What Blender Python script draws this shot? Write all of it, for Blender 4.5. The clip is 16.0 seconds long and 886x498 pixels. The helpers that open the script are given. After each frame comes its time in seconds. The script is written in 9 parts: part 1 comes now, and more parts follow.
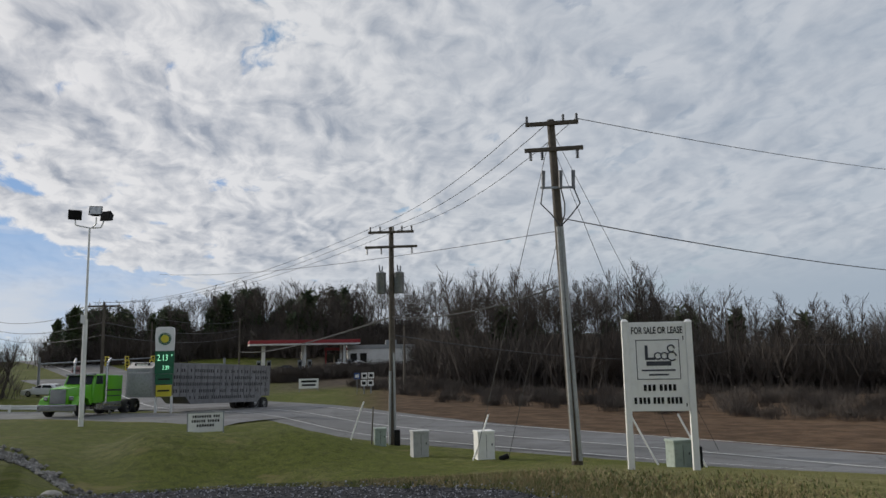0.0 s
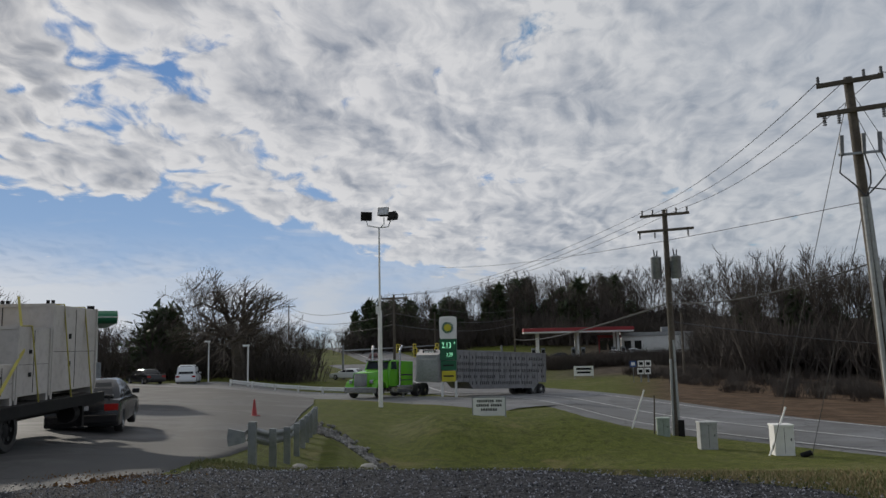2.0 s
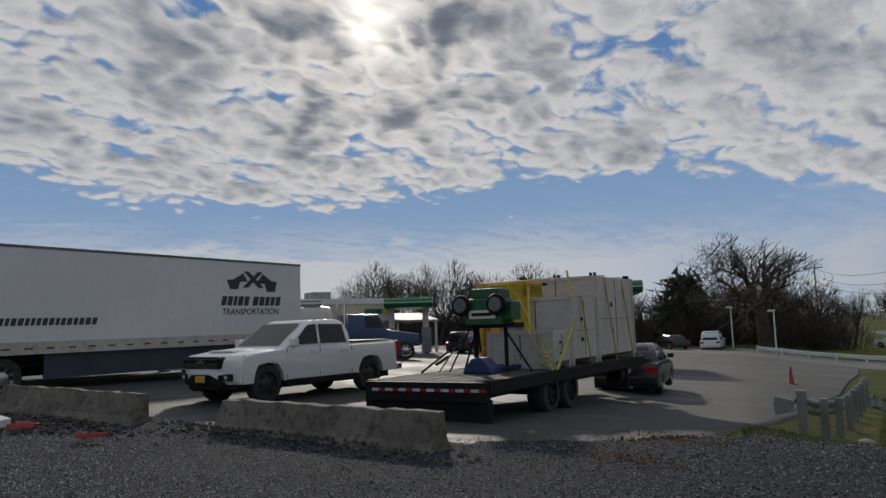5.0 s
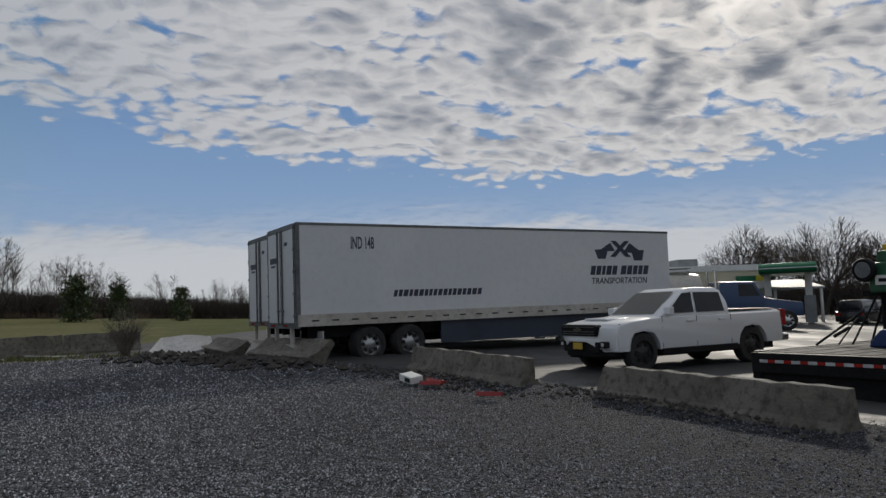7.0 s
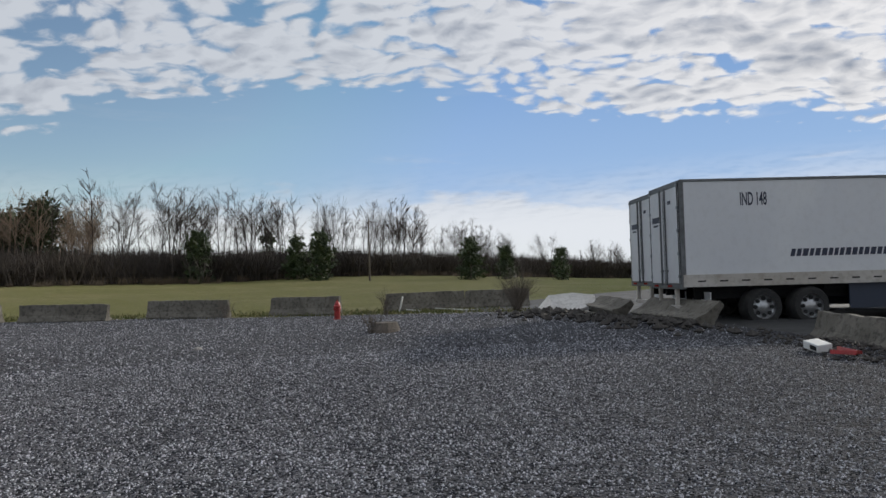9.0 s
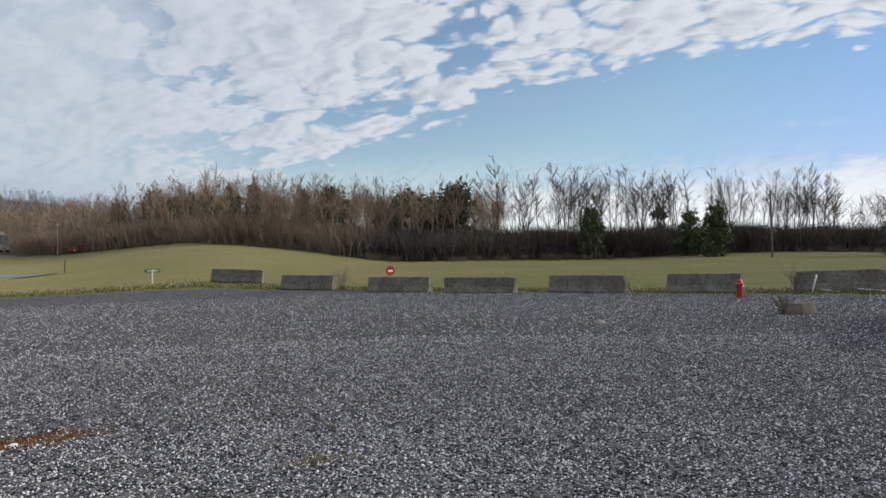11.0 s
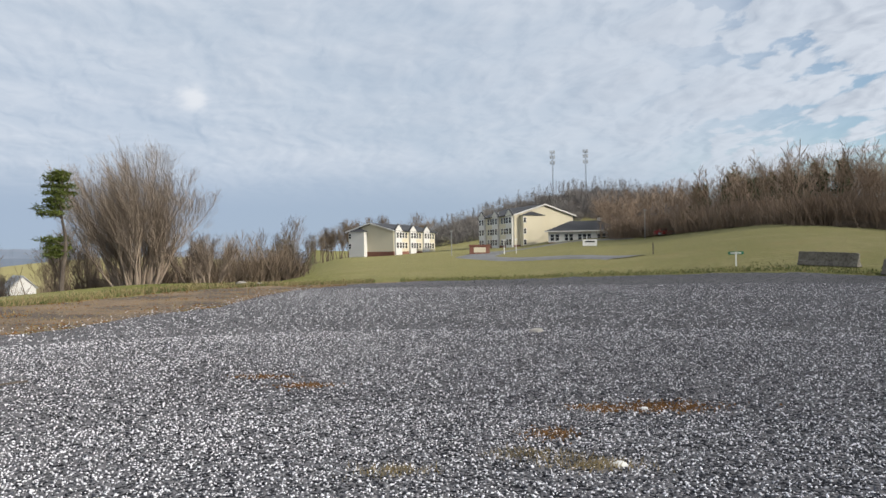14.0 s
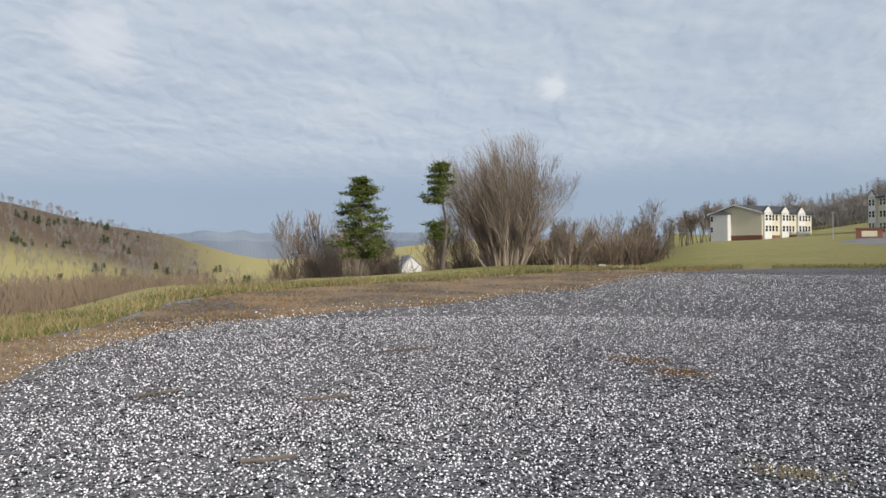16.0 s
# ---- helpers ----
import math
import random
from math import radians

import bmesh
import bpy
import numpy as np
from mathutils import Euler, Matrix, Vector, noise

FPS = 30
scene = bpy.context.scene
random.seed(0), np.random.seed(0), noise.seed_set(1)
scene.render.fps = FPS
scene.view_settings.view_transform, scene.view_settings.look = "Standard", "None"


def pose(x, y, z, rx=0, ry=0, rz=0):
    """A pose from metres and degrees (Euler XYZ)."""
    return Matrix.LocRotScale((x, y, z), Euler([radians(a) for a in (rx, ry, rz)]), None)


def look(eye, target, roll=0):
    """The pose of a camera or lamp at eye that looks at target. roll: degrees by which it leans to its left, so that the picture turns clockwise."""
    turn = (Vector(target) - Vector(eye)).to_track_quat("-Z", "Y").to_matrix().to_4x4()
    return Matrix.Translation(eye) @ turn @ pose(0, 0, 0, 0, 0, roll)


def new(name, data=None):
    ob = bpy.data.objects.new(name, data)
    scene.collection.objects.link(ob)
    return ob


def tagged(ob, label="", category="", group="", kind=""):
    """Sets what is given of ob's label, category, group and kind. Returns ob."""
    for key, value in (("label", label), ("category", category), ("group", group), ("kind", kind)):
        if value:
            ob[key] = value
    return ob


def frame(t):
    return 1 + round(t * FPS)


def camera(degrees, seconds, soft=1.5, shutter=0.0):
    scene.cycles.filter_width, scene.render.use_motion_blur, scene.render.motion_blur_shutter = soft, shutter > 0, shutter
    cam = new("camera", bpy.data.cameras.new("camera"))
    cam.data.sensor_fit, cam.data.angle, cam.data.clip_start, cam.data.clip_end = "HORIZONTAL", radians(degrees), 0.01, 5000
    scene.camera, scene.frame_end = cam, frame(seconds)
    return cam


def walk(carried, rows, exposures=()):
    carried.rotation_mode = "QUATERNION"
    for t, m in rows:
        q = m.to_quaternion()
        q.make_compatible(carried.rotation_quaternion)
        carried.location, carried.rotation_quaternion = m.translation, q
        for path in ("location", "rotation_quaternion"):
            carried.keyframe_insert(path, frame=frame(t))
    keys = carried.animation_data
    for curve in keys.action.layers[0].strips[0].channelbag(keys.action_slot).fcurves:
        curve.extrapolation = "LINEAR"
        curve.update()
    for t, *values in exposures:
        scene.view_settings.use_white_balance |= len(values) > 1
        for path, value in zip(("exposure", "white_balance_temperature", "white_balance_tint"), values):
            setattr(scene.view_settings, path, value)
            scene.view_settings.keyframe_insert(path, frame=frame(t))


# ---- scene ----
cam = camera(61.16, 16.0)
PATH = [
    (0, pose(-0.000, 0.501, 1.600, 97.808, 1.105, 0.000)),
    (0.5, pose(-0.038, 0.499, 1.600, 97.787, 0.965, 4.378)),
    (1, pose(-0.082, 0.494, 1.600, 97.734, 0.985, 9.482)),
    (1.5, pose(-0.128, 0.484, 1.600, 97.568, 1.033, 14.855)),
    (2, pose(-0.175, 0.469, 1.600, 97.288, 1.196, 20.400)),
    (2.5, pose(-0.222, 0.449, 1.600, 97.049, 1.519, 26.294)),
    (3, pose(-0.269, 0.423, 1.600, 96.911, 1.734, 32.425)),
    (3.5, pose(-0.313, 0.391, 1.600, 96.851, 1.936, 38.714)),
    (6, pose(-0.476, 0.156, 1.600, 94.986, 1.959, 71.905)),
    (6.5, pose(-0.491, 0.098, 1.600, 94.742, 2.066, 78.753)),
    (7, pose(-0.499, 0.040, 1.600, 94.429, 2.110, 85.419)),
    (7.5, pose(-0.500, -0.018, 1.600, 94.024, 1.982, 92.116)),
    (8, pose(-0.495, -0.078, 1.600, 93.460, 1.923, 98.961)),
    (8.5, pose(-0.481, -0.139, 1.600, 92.847, 1.757, 106.130)),
    (9, pose(-0.459, -0.199, 1.600, 92.282, 1.531, 113.451)),
    (11.5, pose(-0.250, -0.434, 1.600, 91.019, 1.143, 150.096)),
    (12, pose(-0.190, -0.463, 1.600, 90.868, 1.061, 157.654)),
    (12.5, pose(-0.131, -0.483, 1.600, 90.780, 1.014, 164.834)),
    (13, pose(-0.073, -0.495, 1.600, 90.764, 1.006, 171.634)),
    (13.5, pose(-0.015, -0.501, 1.600, 90.720, 0.957, 178.233)),
    (14, pose(0.042, -0.499, 1.600, 90.588, 0.829, 184.757)),
    (14.5, pose(0.098, -0.491, 1.600, 90.424, 0.845, 191.268)),
    (15, pose(0.153, -0.477, 1.600, 90.205, 0.723, 197.755)),
    (15.5, pose(0.207, -0.456, 1.600, 89.930, 0.609, 204.437)),
    (16, pose(0.262, -0.427, 1.600, 89.624, 0.433, 211.490)),
]
EXPOSURES = [(0, 0.0), (1.5, -0.1), (3.5, -0.45), (6, -0.5), (7, -0.45), (8, -0.2), (9, 0.1), (11.5, 0.35), (14, 0.4), (16, 0.28)]
walk(cam, PATH, EXPOSURES)

# ---------------------------------------------------------------- sky and sun
SUN_AZ, SUN_EL = 63.0, 23.0          # degrees, azimuth counter-clockwise from +y
world = bpy.data.worlds.new("sky")
scene.world = world
world.use_nodes = True


class Nodes:
    """Short way to write node trees."""

    def __init__(self, tree):
        self.t = tree
        self.t.nodes.clear()

    def n(self, kind, inputs=None, **props):
        nd = self.t.nodes.new(kind)
        for k, v in props.items():
            setattr(nd, k, v)
        for k, v in (inputs or {}).items():
            s = nd.inputs[k]
            if isinstance(v, bpy.types.NodeSocket):
                self.t.links.new(v, s)
            else:
                s.default_value = v
        return nd

    def math(self, op, a, b=0.0, c=0.0, clamp=False):
        return self.n("ShaderNodeMath", {0: a, 1: b, 2: c}, operation=op, use_clamp=clamp).outputs[0]

    def mix(self, f, a, b, mode="MIX"):
        nd = self.n("ShaderNodeMix", {0: f, 6: a, 7: b}, data_type="RGBA", blend_type=mode)
        return nd.outputs[2]

    def noise(self, vec, scale, detail=4.0, rough=0.5, dist=0.0):
        ins = {"Scale": scale, "Detail": detail, "Roughness": rough, "Distortion": dist}
        if vec is not None:
            ins["Vector"] = vec
        return self.n("ShaderNodeTexNoise", ins)

    def step(self, v, lo, hi, a=0.0, b=1.0):
        return self.n("ShaderNodeMapRange", {0: v, 1: lo, 2: hi, 3: a, 4: b}, interpolation_type="SMOOTHSTEP").outputs[0]

    def rgb(self, c):
        return (c[0], c[1], c[2], 1.0)


# bearing: lowest cloud (sine of its height), veil, how broken the cloud is
SKY_STOPS = ((-60, 0.0, 0.75, 0.1), (-30, 0.0, 0.75, 0.08), (-12, 0.0, 0.62, 0.06), (6, 0.0, 0.25, 0.08), (19, 0.085, 0.06, 0.1), (30, 0.145, 0.0, 0.16), (40, 0.185, 0.0, 0.3), (52, 0.175, 0.0, 0.5), (66, 0.16, 0.0, 0.55), (80, 0.17, 0.0, 0.5), (92, 0.19, 0.0, 0.5), (105, 0.215, 0.0, 0.55), (120, 0.25, 0.0, 0.68), (135, 0.235, 0.0, 0.8), (148, 0.16, 0.1, 0.74), (158, 0.09, 0.38, 0.6), (170, 0.03, 0.75, 0.42), (185, 0.0, 0.95, 0.2), (225, 0.0, 0.93, 0.1), (262, 0.0, 0.8, 0.1), (300, 0.0, 0.5, 0.1))


def build_sky():
    N = Nodes(world.node_tree)
    out = N.n("ShaderNodeOutputWorld")
    sky = N.n("ShaderNodeTexSky", sky_type="NISHITA", sun_disc=False, sun_elevation=radians(SUN_EL), sun_rotation=radians(-SUN_AZ), air_density=1.0, dust_density=0.15, ozone_density=1.6)
    co = N.n("ShaderNodeTexCoord").outputs["Generated"]
    sep = N.n("ShaderNodeSeparateXYZ", {0: co})
    z = N.math("MAXIMUM", sep.outputs[2], 0.015)
    w = N.math("ADD", z, 0.24)
    u = N.math("DIVIDE", sep.outputs[0], w)
    v = N.math("DIVIDE", sep.outputs[1], w)
    flat = N.n("ShaderNodeCombineXYZ", {0: u, 1: v, 2: 0.0}).outputs[0]

    # what the sky is like at each bearing
    bearing = N.math("ARCTAN2", N.math("MULTIPLY", sep.outputs[0], -1.0), sep.outputs[1])
    turn = N.math("FRACT", N.math("ADD", N.math("DIVIDE", bearing, 2 * math.pi), 1 + 60 / 360))
    ramp_node = N.n("ShaderNodeValToRGB", {0: turn})
    els = ramp_node.color_ramp.elements
    for i, (az, low, veil, broken) in enumerate(SKY_STOPS):
        at = (az + 60) / 360
        if i in (0, len(SKY_STOPS) - 1):
            els[0 if i == 0 else -1].position = at
        else:
            els.new(at)
    for el, (az, low, veil, broken) in zip(els, SKY_STOPS):
        el.color = (low, veil, broken, 1.0)
    kind = N.n("ShaderNodeSeparateColor", {0: ramp_node.outputs[0]})
    low, veil, broken = kind.outputs[0], kind.outputs[1], kind.outputs[2]

    def facing(az, lo, hi):
        a = radians(az)
        d = N.math("ADD", N.math("MULTIPLY", sep.outputs[0], -math.sin(a)), N.math("MULTIPLY", sep.outputs[1], math.cos(a)))
        return N.step(d, lo, hi)

    # cloud streets run along one bearing, the puffs a little drawn out with them
    streets = N.n("ShaderNodeMapping", {0: flat, 2: (0, 0, radians(-106))}).outputs[0]
    warp = N.n("ShaderNodeVectorMath", {0: N.noise(streets, 4.0, 3.0, 0.55).outputs[1], "Scale": 0.16}, operation="SCALE").outputs[0]
    base = N.n("ShaderNodeVectorMath", {0: streets, 1: warp}, operation="ADD").outputs[0]
    west = facing(95, 0.3, 0.85)
    sx, sy = -math.sin(radians(SUN_AZ)), math.cos(radians(SUN_AZ))
    ca, sa = math.cos(radians(-106)), math.sin(radians(-106))
    sunward = (0.026 * (sx * ca - sy * sa), 0.026 * (sx * sa + sy * ca), 0.0)

    def height(vec):
        """Puffed cloud tops: rounded cells over a fractal."""
        long = N.n("ShaderNodeMapping", {0: vec, 3: (0.72, 1.0, 1.0)}).outputs[0]
        big = N.n("ShaderNodeTexVoronoi", {"Vector": long, "Scale": 7.0, "Smoothness": 0.35}, feature="SMOOTH_F1").outputs["Distance"]
        small = N.n("ShaderNodeTexVoronoi", {"Vector": long, "Scale": 19.0, "Smoothness": 0.3}, feature="SMOOTH_F1").outputs["Distance"]
        soft = N.noise(long, 6.5, 9.0, 0.60, 0.25).outputs[0]
        cells = N.math("ADD", N.math("MULTIPLY", big, N.math("SUBTRACT", 0.40, N.math("MULTIPLY", west, 0.25))), N.math("MULTIPLY", small, N.math("ADD", 0.16, N.math("MULTIPLY", west, 0.2))))
        return N.math("SUBTRACT", N.math("ADD", N.math("MULTIPLY", soft, 1.0), 0.19), cells)

    puff = height(base)
    lee = height(N.n("ShaderNodeVectorMath", {0: base, 1: sunward}, operation="ADD").outputs[0])
    bands = N.noise(N.n("ShaderNodeMapping", {0: streets, 3: (0.42, 1.9, 1.0)}).outputs[0], 1.15, 4.0, 0.5, 0.2).outputs[0]
    wide = N.noise(flat, 0.8, 3.0, 0.5, 0.3).outputs[0]

    cover = N.math("ADD", puff, N.math("MULTIPLY", N.math("SUBTRACT", bands, 0.5), N.math("ADD", 0.2, N.math("MULTIPLY", broken, 0.8))))
    cover = N.math("ADD", cover, N.math("MULTIPLY", N.math("SUBTRACT", wide, 0.5), 0.35))
    under = N.step(N.math("SUBTRACT", z, low), -0.035, 0.035, 0.5, 0.0)
    cover = N.math("SUBTRACT", cover, N.math("MULTIPLY", under, N.step(low, 0.0, 0.05)))
    limit = N.math("ADD", 0.12, N.math("MULTIPLY", broken, 0.23))
    over = N.math("SUBTRACT", cover, limit)
    dense = N.step(over, -0.05, 0.11)
    thick = N.step(over, 0.10, 0.5)
    dense = N.math("MAXIMUM", dense, N.step(veil, 0.15, 0.8))
    # thin wisps and a low bank of white cloud along the horizon
    wisp = N.noise(N.n("ShaderNodeMapping", {0: co, 3: (2.2, 2.2, 16.0)}).outputs[0], 1.6, 5.0, 0.55, 0.4).outputs[0]
    dense = N.math("MAXIMUM", dense, N.math("MULTIPLY", N.step(wisp, 0.55, 0.78), N.math("MULTIPLY", N.step(z, 0.30, 0.16), 0.45)))
    bank = N.noise(N.n("ShaderNodeMapping", {0: co, 3: (3.4, 3.4, 11.0)}).outputs[0], 1.7, 6.0, 0.55).outputs[0]
    wester = facing(92, 0.3, 0.8)
    edge = N.math("ADD", z, N.math("MULTIPLY", N.math("SUBTRACT", bank, 0.5), 0.16))
    haze = N.math("MAXIMUM", N.math("MULTIPLY", N.step(z, 0.06, 0.16, 1.0, 0.0), N.step(bank, 0.36, 0.6, 0.35, 1.0)), N.math("MULTIPLY", wester, N.step(edge, 0.075, 0.11, 1.0, 0.0)))
    haze = N.math("MULTIPLY", haze, N.math("SUBTRACT", 1.0, N.math("MULTIPLY", veil, 0.9)))
    dense = N.math("MAXIMUM", dense, N.math("MULTIPLY", haze, 0.85))
    # light through the cloud near the sun
    a, e = radians(SUN_AZ), radians(SUN_EL)
    s = (-math.sin(a) * math.cos(e), math.cos(a) * math.cos(e), math.sin(e))
    ds = N.n("ShaderNodeVectorMath", {0: co, 1: s}, operation="DOT_PRODUCT").outputs["Value"]
    near_sun = N.math("MAXIMUM", ds, 0.0)
    glow = N.math("POWER", near_sun, 60.0)
    core = N.math("POWER", near_sun, 1400.0)
    relief = N.math("MULTIPLY", N.math("SUBTRACT", puff, lee), 3.4)
    shade = N.math("ADD", N.math("MULTIPLY", thick, 0.58), N.math("SUBTRACT", 0.12, relief), clamp=True)
    lit = N.mix(shade, N.mix(facing(145, 0.5, 0.95), N.rgb(CLOUD_LIT), N.rgb(CLOUD_THIN)), N.rgb(CLOUD_GREY))
    lit = N.mix(N.math("MULTIPLY", N.math("POWER", near_sun, 14.0), thick), lit, N.rgb(CLOUD_DARK))
    streak = N.step(N.math("ADD", N.math("MULTIPLY", wisp, 0.6), N.math("MULTIPLY", puff, 0.5)), 0.3, 0.75)
    lit = N.mix(N.math("MULTIPLY", veil, 0.88), lit, N.mix(streak, N.rgb(CLOUD_VEIL), N.rgb(CLOUD_VEIL_PALE)))
    # two brighter puffs within the veil
    for az, el, power, reach in ((203.0, 11.6, 2600.0, 1.0), (236.0, 14.0, 420.0, 0.7)):
        d = (-math.sin(radians(az)) * math.cos(radians(el)), math.cos(radians(az)) * math.cos(radians(el)), math.sin(radians(el)))
        spot = N.math("POWER", N.math("MAXIMUM", N.n("ShaderNodeVectorMath", {0: co, 1: d}, operation="DOT_PRODUCT").outputs["Value"], 0.0), power)
        lit = N.mix(N.math("MULTIPLY", N.step(N.math("ADD", spot, N.math("MULTIPLY", N.math("SUBTRACT", puff, 0.5), 1.3)), 0.35, 1.0), N.math("MULTIPLY", spot, 0.75 * reach)), lit, N.rgb((0.66, 0.67, 0.69)))
    warm = N.mix(1.0, N.rgb((0.34, 0.29, 0.21)), N.math("MULTIPLY", glow, N.step(thick, 0.0, 0.8, 1.0, 0.0)), "MULTIPLY")
    lit = N.mix(1.0, lit, warm, "ADD")
    lit = N.mix(1.0, lit, N.mix(1.0, N.rgb((1.3, 1.2, 1.05)), core, "MULTIPLY"), "ADD")
    blue = N.mix(1.0, sky.outputs[0], N.rgb((SKY_STRENGTH,) * 3), "MULTIPLY")
    blue = N.mix(1.0, blue, N.mix(N.step(z, 0.03, 0.42), N.rgb(SKY_CAP), N.rgb(SKY_CAP_HIGH)), "DARKEN")
    lit = N.mix(N.step(z, 0.06, 0.14, 1.0, 0.0), lit, N.mix(veil, N.mix(wester, N.rgb(CLOUD_LOW), N.rgb(CLOUD_BANK)), N.rgb(CLOUD_VEIL_LOW)))
    both = N.mix(N.math("MULTIPLY", dense, 0.94), blue, lit)
    bg = N.n("ShaderNodeBackground", {0: both, 1: 1.0})
    world.node_tree.links.new(bg.outputs[0], out.inputs[0])


SKY_STRENGTH = 0.10
SKY_CAP, SKY_CAP_HIGH = (0.34, 0.50, 0.74), (0.13, 0.27, 0.56)          # thin high veil keeps the air near the sun from glaring
CLOUD_BANK, CLOUD_VEIL_LOW = (0.80, 0.80, 0.80), (0.27, 0.34, 0.44)
CLOUD_LIT, CLOUD_DARK, CLOUD_GREY = (0.80, 0.79, 0.79), (0.16, 0.18, 0.22), (0.32, 0.35, 0.41)
CLOUD_THIN = (0.56, 0.59, 0.64)
CLOUD_VEIL, CLOUD_VEIL_PALE, CLOUD_LOW = (0.33, 0.40, 0.49), (0.45, 0.50, 0.57), (0.60, 0.63, 0.67)
build_sky()

sun = new("sun", bpy.data.lights.new("sun", "SUN"))
sun.data.energy, sun.data.angle, sun.data.color = 3.2, radians(2.5), (1.0, 0.93, 0.82)
_a, _e = radians(SUN_AZ), radians(SUN_EL)
sun.matrix_basis = look((0, 0, 60), (60 * math.sin(_a), -60 * math.cos(_a), 60 - 60 * math.tan(_e)))

# ---------------------------------------------------------------- materials
MATS = {}


def material(name, colours, rough=0.8, scales=(1.0, 12.0), metal=0.0, bump=0.0, bump_scale=40.0, coords="Object", spot=0.5, spec=0.5, rough_vary=0.12):
    """Two or three colours mixed by noise at two scales, with fine relief."""
    if name in MATS:
        return MATS[name]
    m = bpy.data.materials.new(name)
    m.use_nodes = True
    N = Nodes(m.node_tree)
    out = N.n("ShaderNodeOutputMaterial")
    co = N.n("ShaderNodeTexCoord").outputs[coords]
    rnd = N.n("ShaderNodeObjectInfo").outputs["Random"]
    co = N.n("ShaderNodeVectorMath", {0: co, 1: N.n("ShaderNodeCombineXYZ", {0: N.math("MULTIPLY", rnd, 7.0), 1: rnd, 2: N.math("MULTIPLY", rnd, 3.0)}).outputs[0]}, operation="ADD").outputs[0] if coords == "Object" else co
    big = N.noise(co, scales[0], 4.0, 0.55, 0.2).outputs[0]
    fine = N.noise(co, scales[1], 6.0, 0.65).outputs[0]
    c = N.mix(N.step(big, 0.35, 0.65), N.rgb(colours[0]), N.rgb(colours[1]))
    if len(colours) > 2:
        c = N.mix(N.math("MULTIPLY", N.step(fine, 0.45, 0.68), spot), c, N.rgb(colours[2]))
    r = N.math("ADD", rough - rough_vary / 2, N.math("MULTIPLY", fine, rough_vary))
    b = N.n("ShaderNodeBsdfPrincipled", {"Base Color": c, "Roughness": r, "Metallic": metal, "Specular IOR Level": spec, "Diffuse Roughness": min(1.0, rough) if metal == 0 and rough > 0.6 else 0.0})
    if bump:
        bn = N.n("ShaderNodeBump", {"Strength": min(1.0, bump * 4), "Distance": bump * 0.05, "Height": N.noise(co, bump_scale, 5.0, 0.6).outputs[0]})
        m.node_tree.links.new(bn.outputs[0], b.inputs["Normal"])
    m.node_tree.links.new(b.outputs[0], out.inputs[0])
    MATS[name] = m
    return m


def gravel_tones(N, co, tone):
    """Colour of a chip from a random tone: mostly dark blue-grey, some grey, a share of pale limestone."""
    wide = N.noise(co, 0.16, 4.0, 0.6, 0.3).outputs[0]
    mid = N.noise(co, 0.7, 5.0, 0.6, 0.2).outputs[0]
    xyz = N.n("ShaderNodeSeparateXYZ", {0: co})
    # backlit darkness painted on the highway side, with more mud; valley side paler
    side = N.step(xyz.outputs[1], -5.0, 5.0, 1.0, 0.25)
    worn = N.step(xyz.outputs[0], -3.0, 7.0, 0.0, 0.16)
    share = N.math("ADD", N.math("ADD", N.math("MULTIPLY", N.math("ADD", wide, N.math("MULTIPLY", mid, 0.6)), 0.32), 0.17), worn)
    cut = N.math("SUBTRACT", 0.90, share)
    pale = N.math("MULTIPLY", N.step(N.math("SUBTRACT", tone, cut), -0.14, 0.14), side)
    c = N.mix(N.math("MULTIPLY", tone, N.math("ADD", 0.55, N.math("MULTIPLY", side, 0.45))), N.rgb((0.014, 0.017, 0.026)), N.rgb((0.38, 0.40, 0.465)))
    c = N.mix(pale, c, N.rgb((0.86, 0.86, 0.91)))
    dirt = N.step(N.noise(co, 0.5, 5.0, 0.7, 0.5).outputs[0], N.math("ADD", 0.52, N.math("MULTIPLY", side, 0.14)), 0.76)
    return N.mix(N.math("MULTIPLY", dirt, N.math("SUBTRACT", 0.7, N.math("MULTIPLY", side, 0.4))), c, N.rgb((0.10, 0.072, 0.045)))


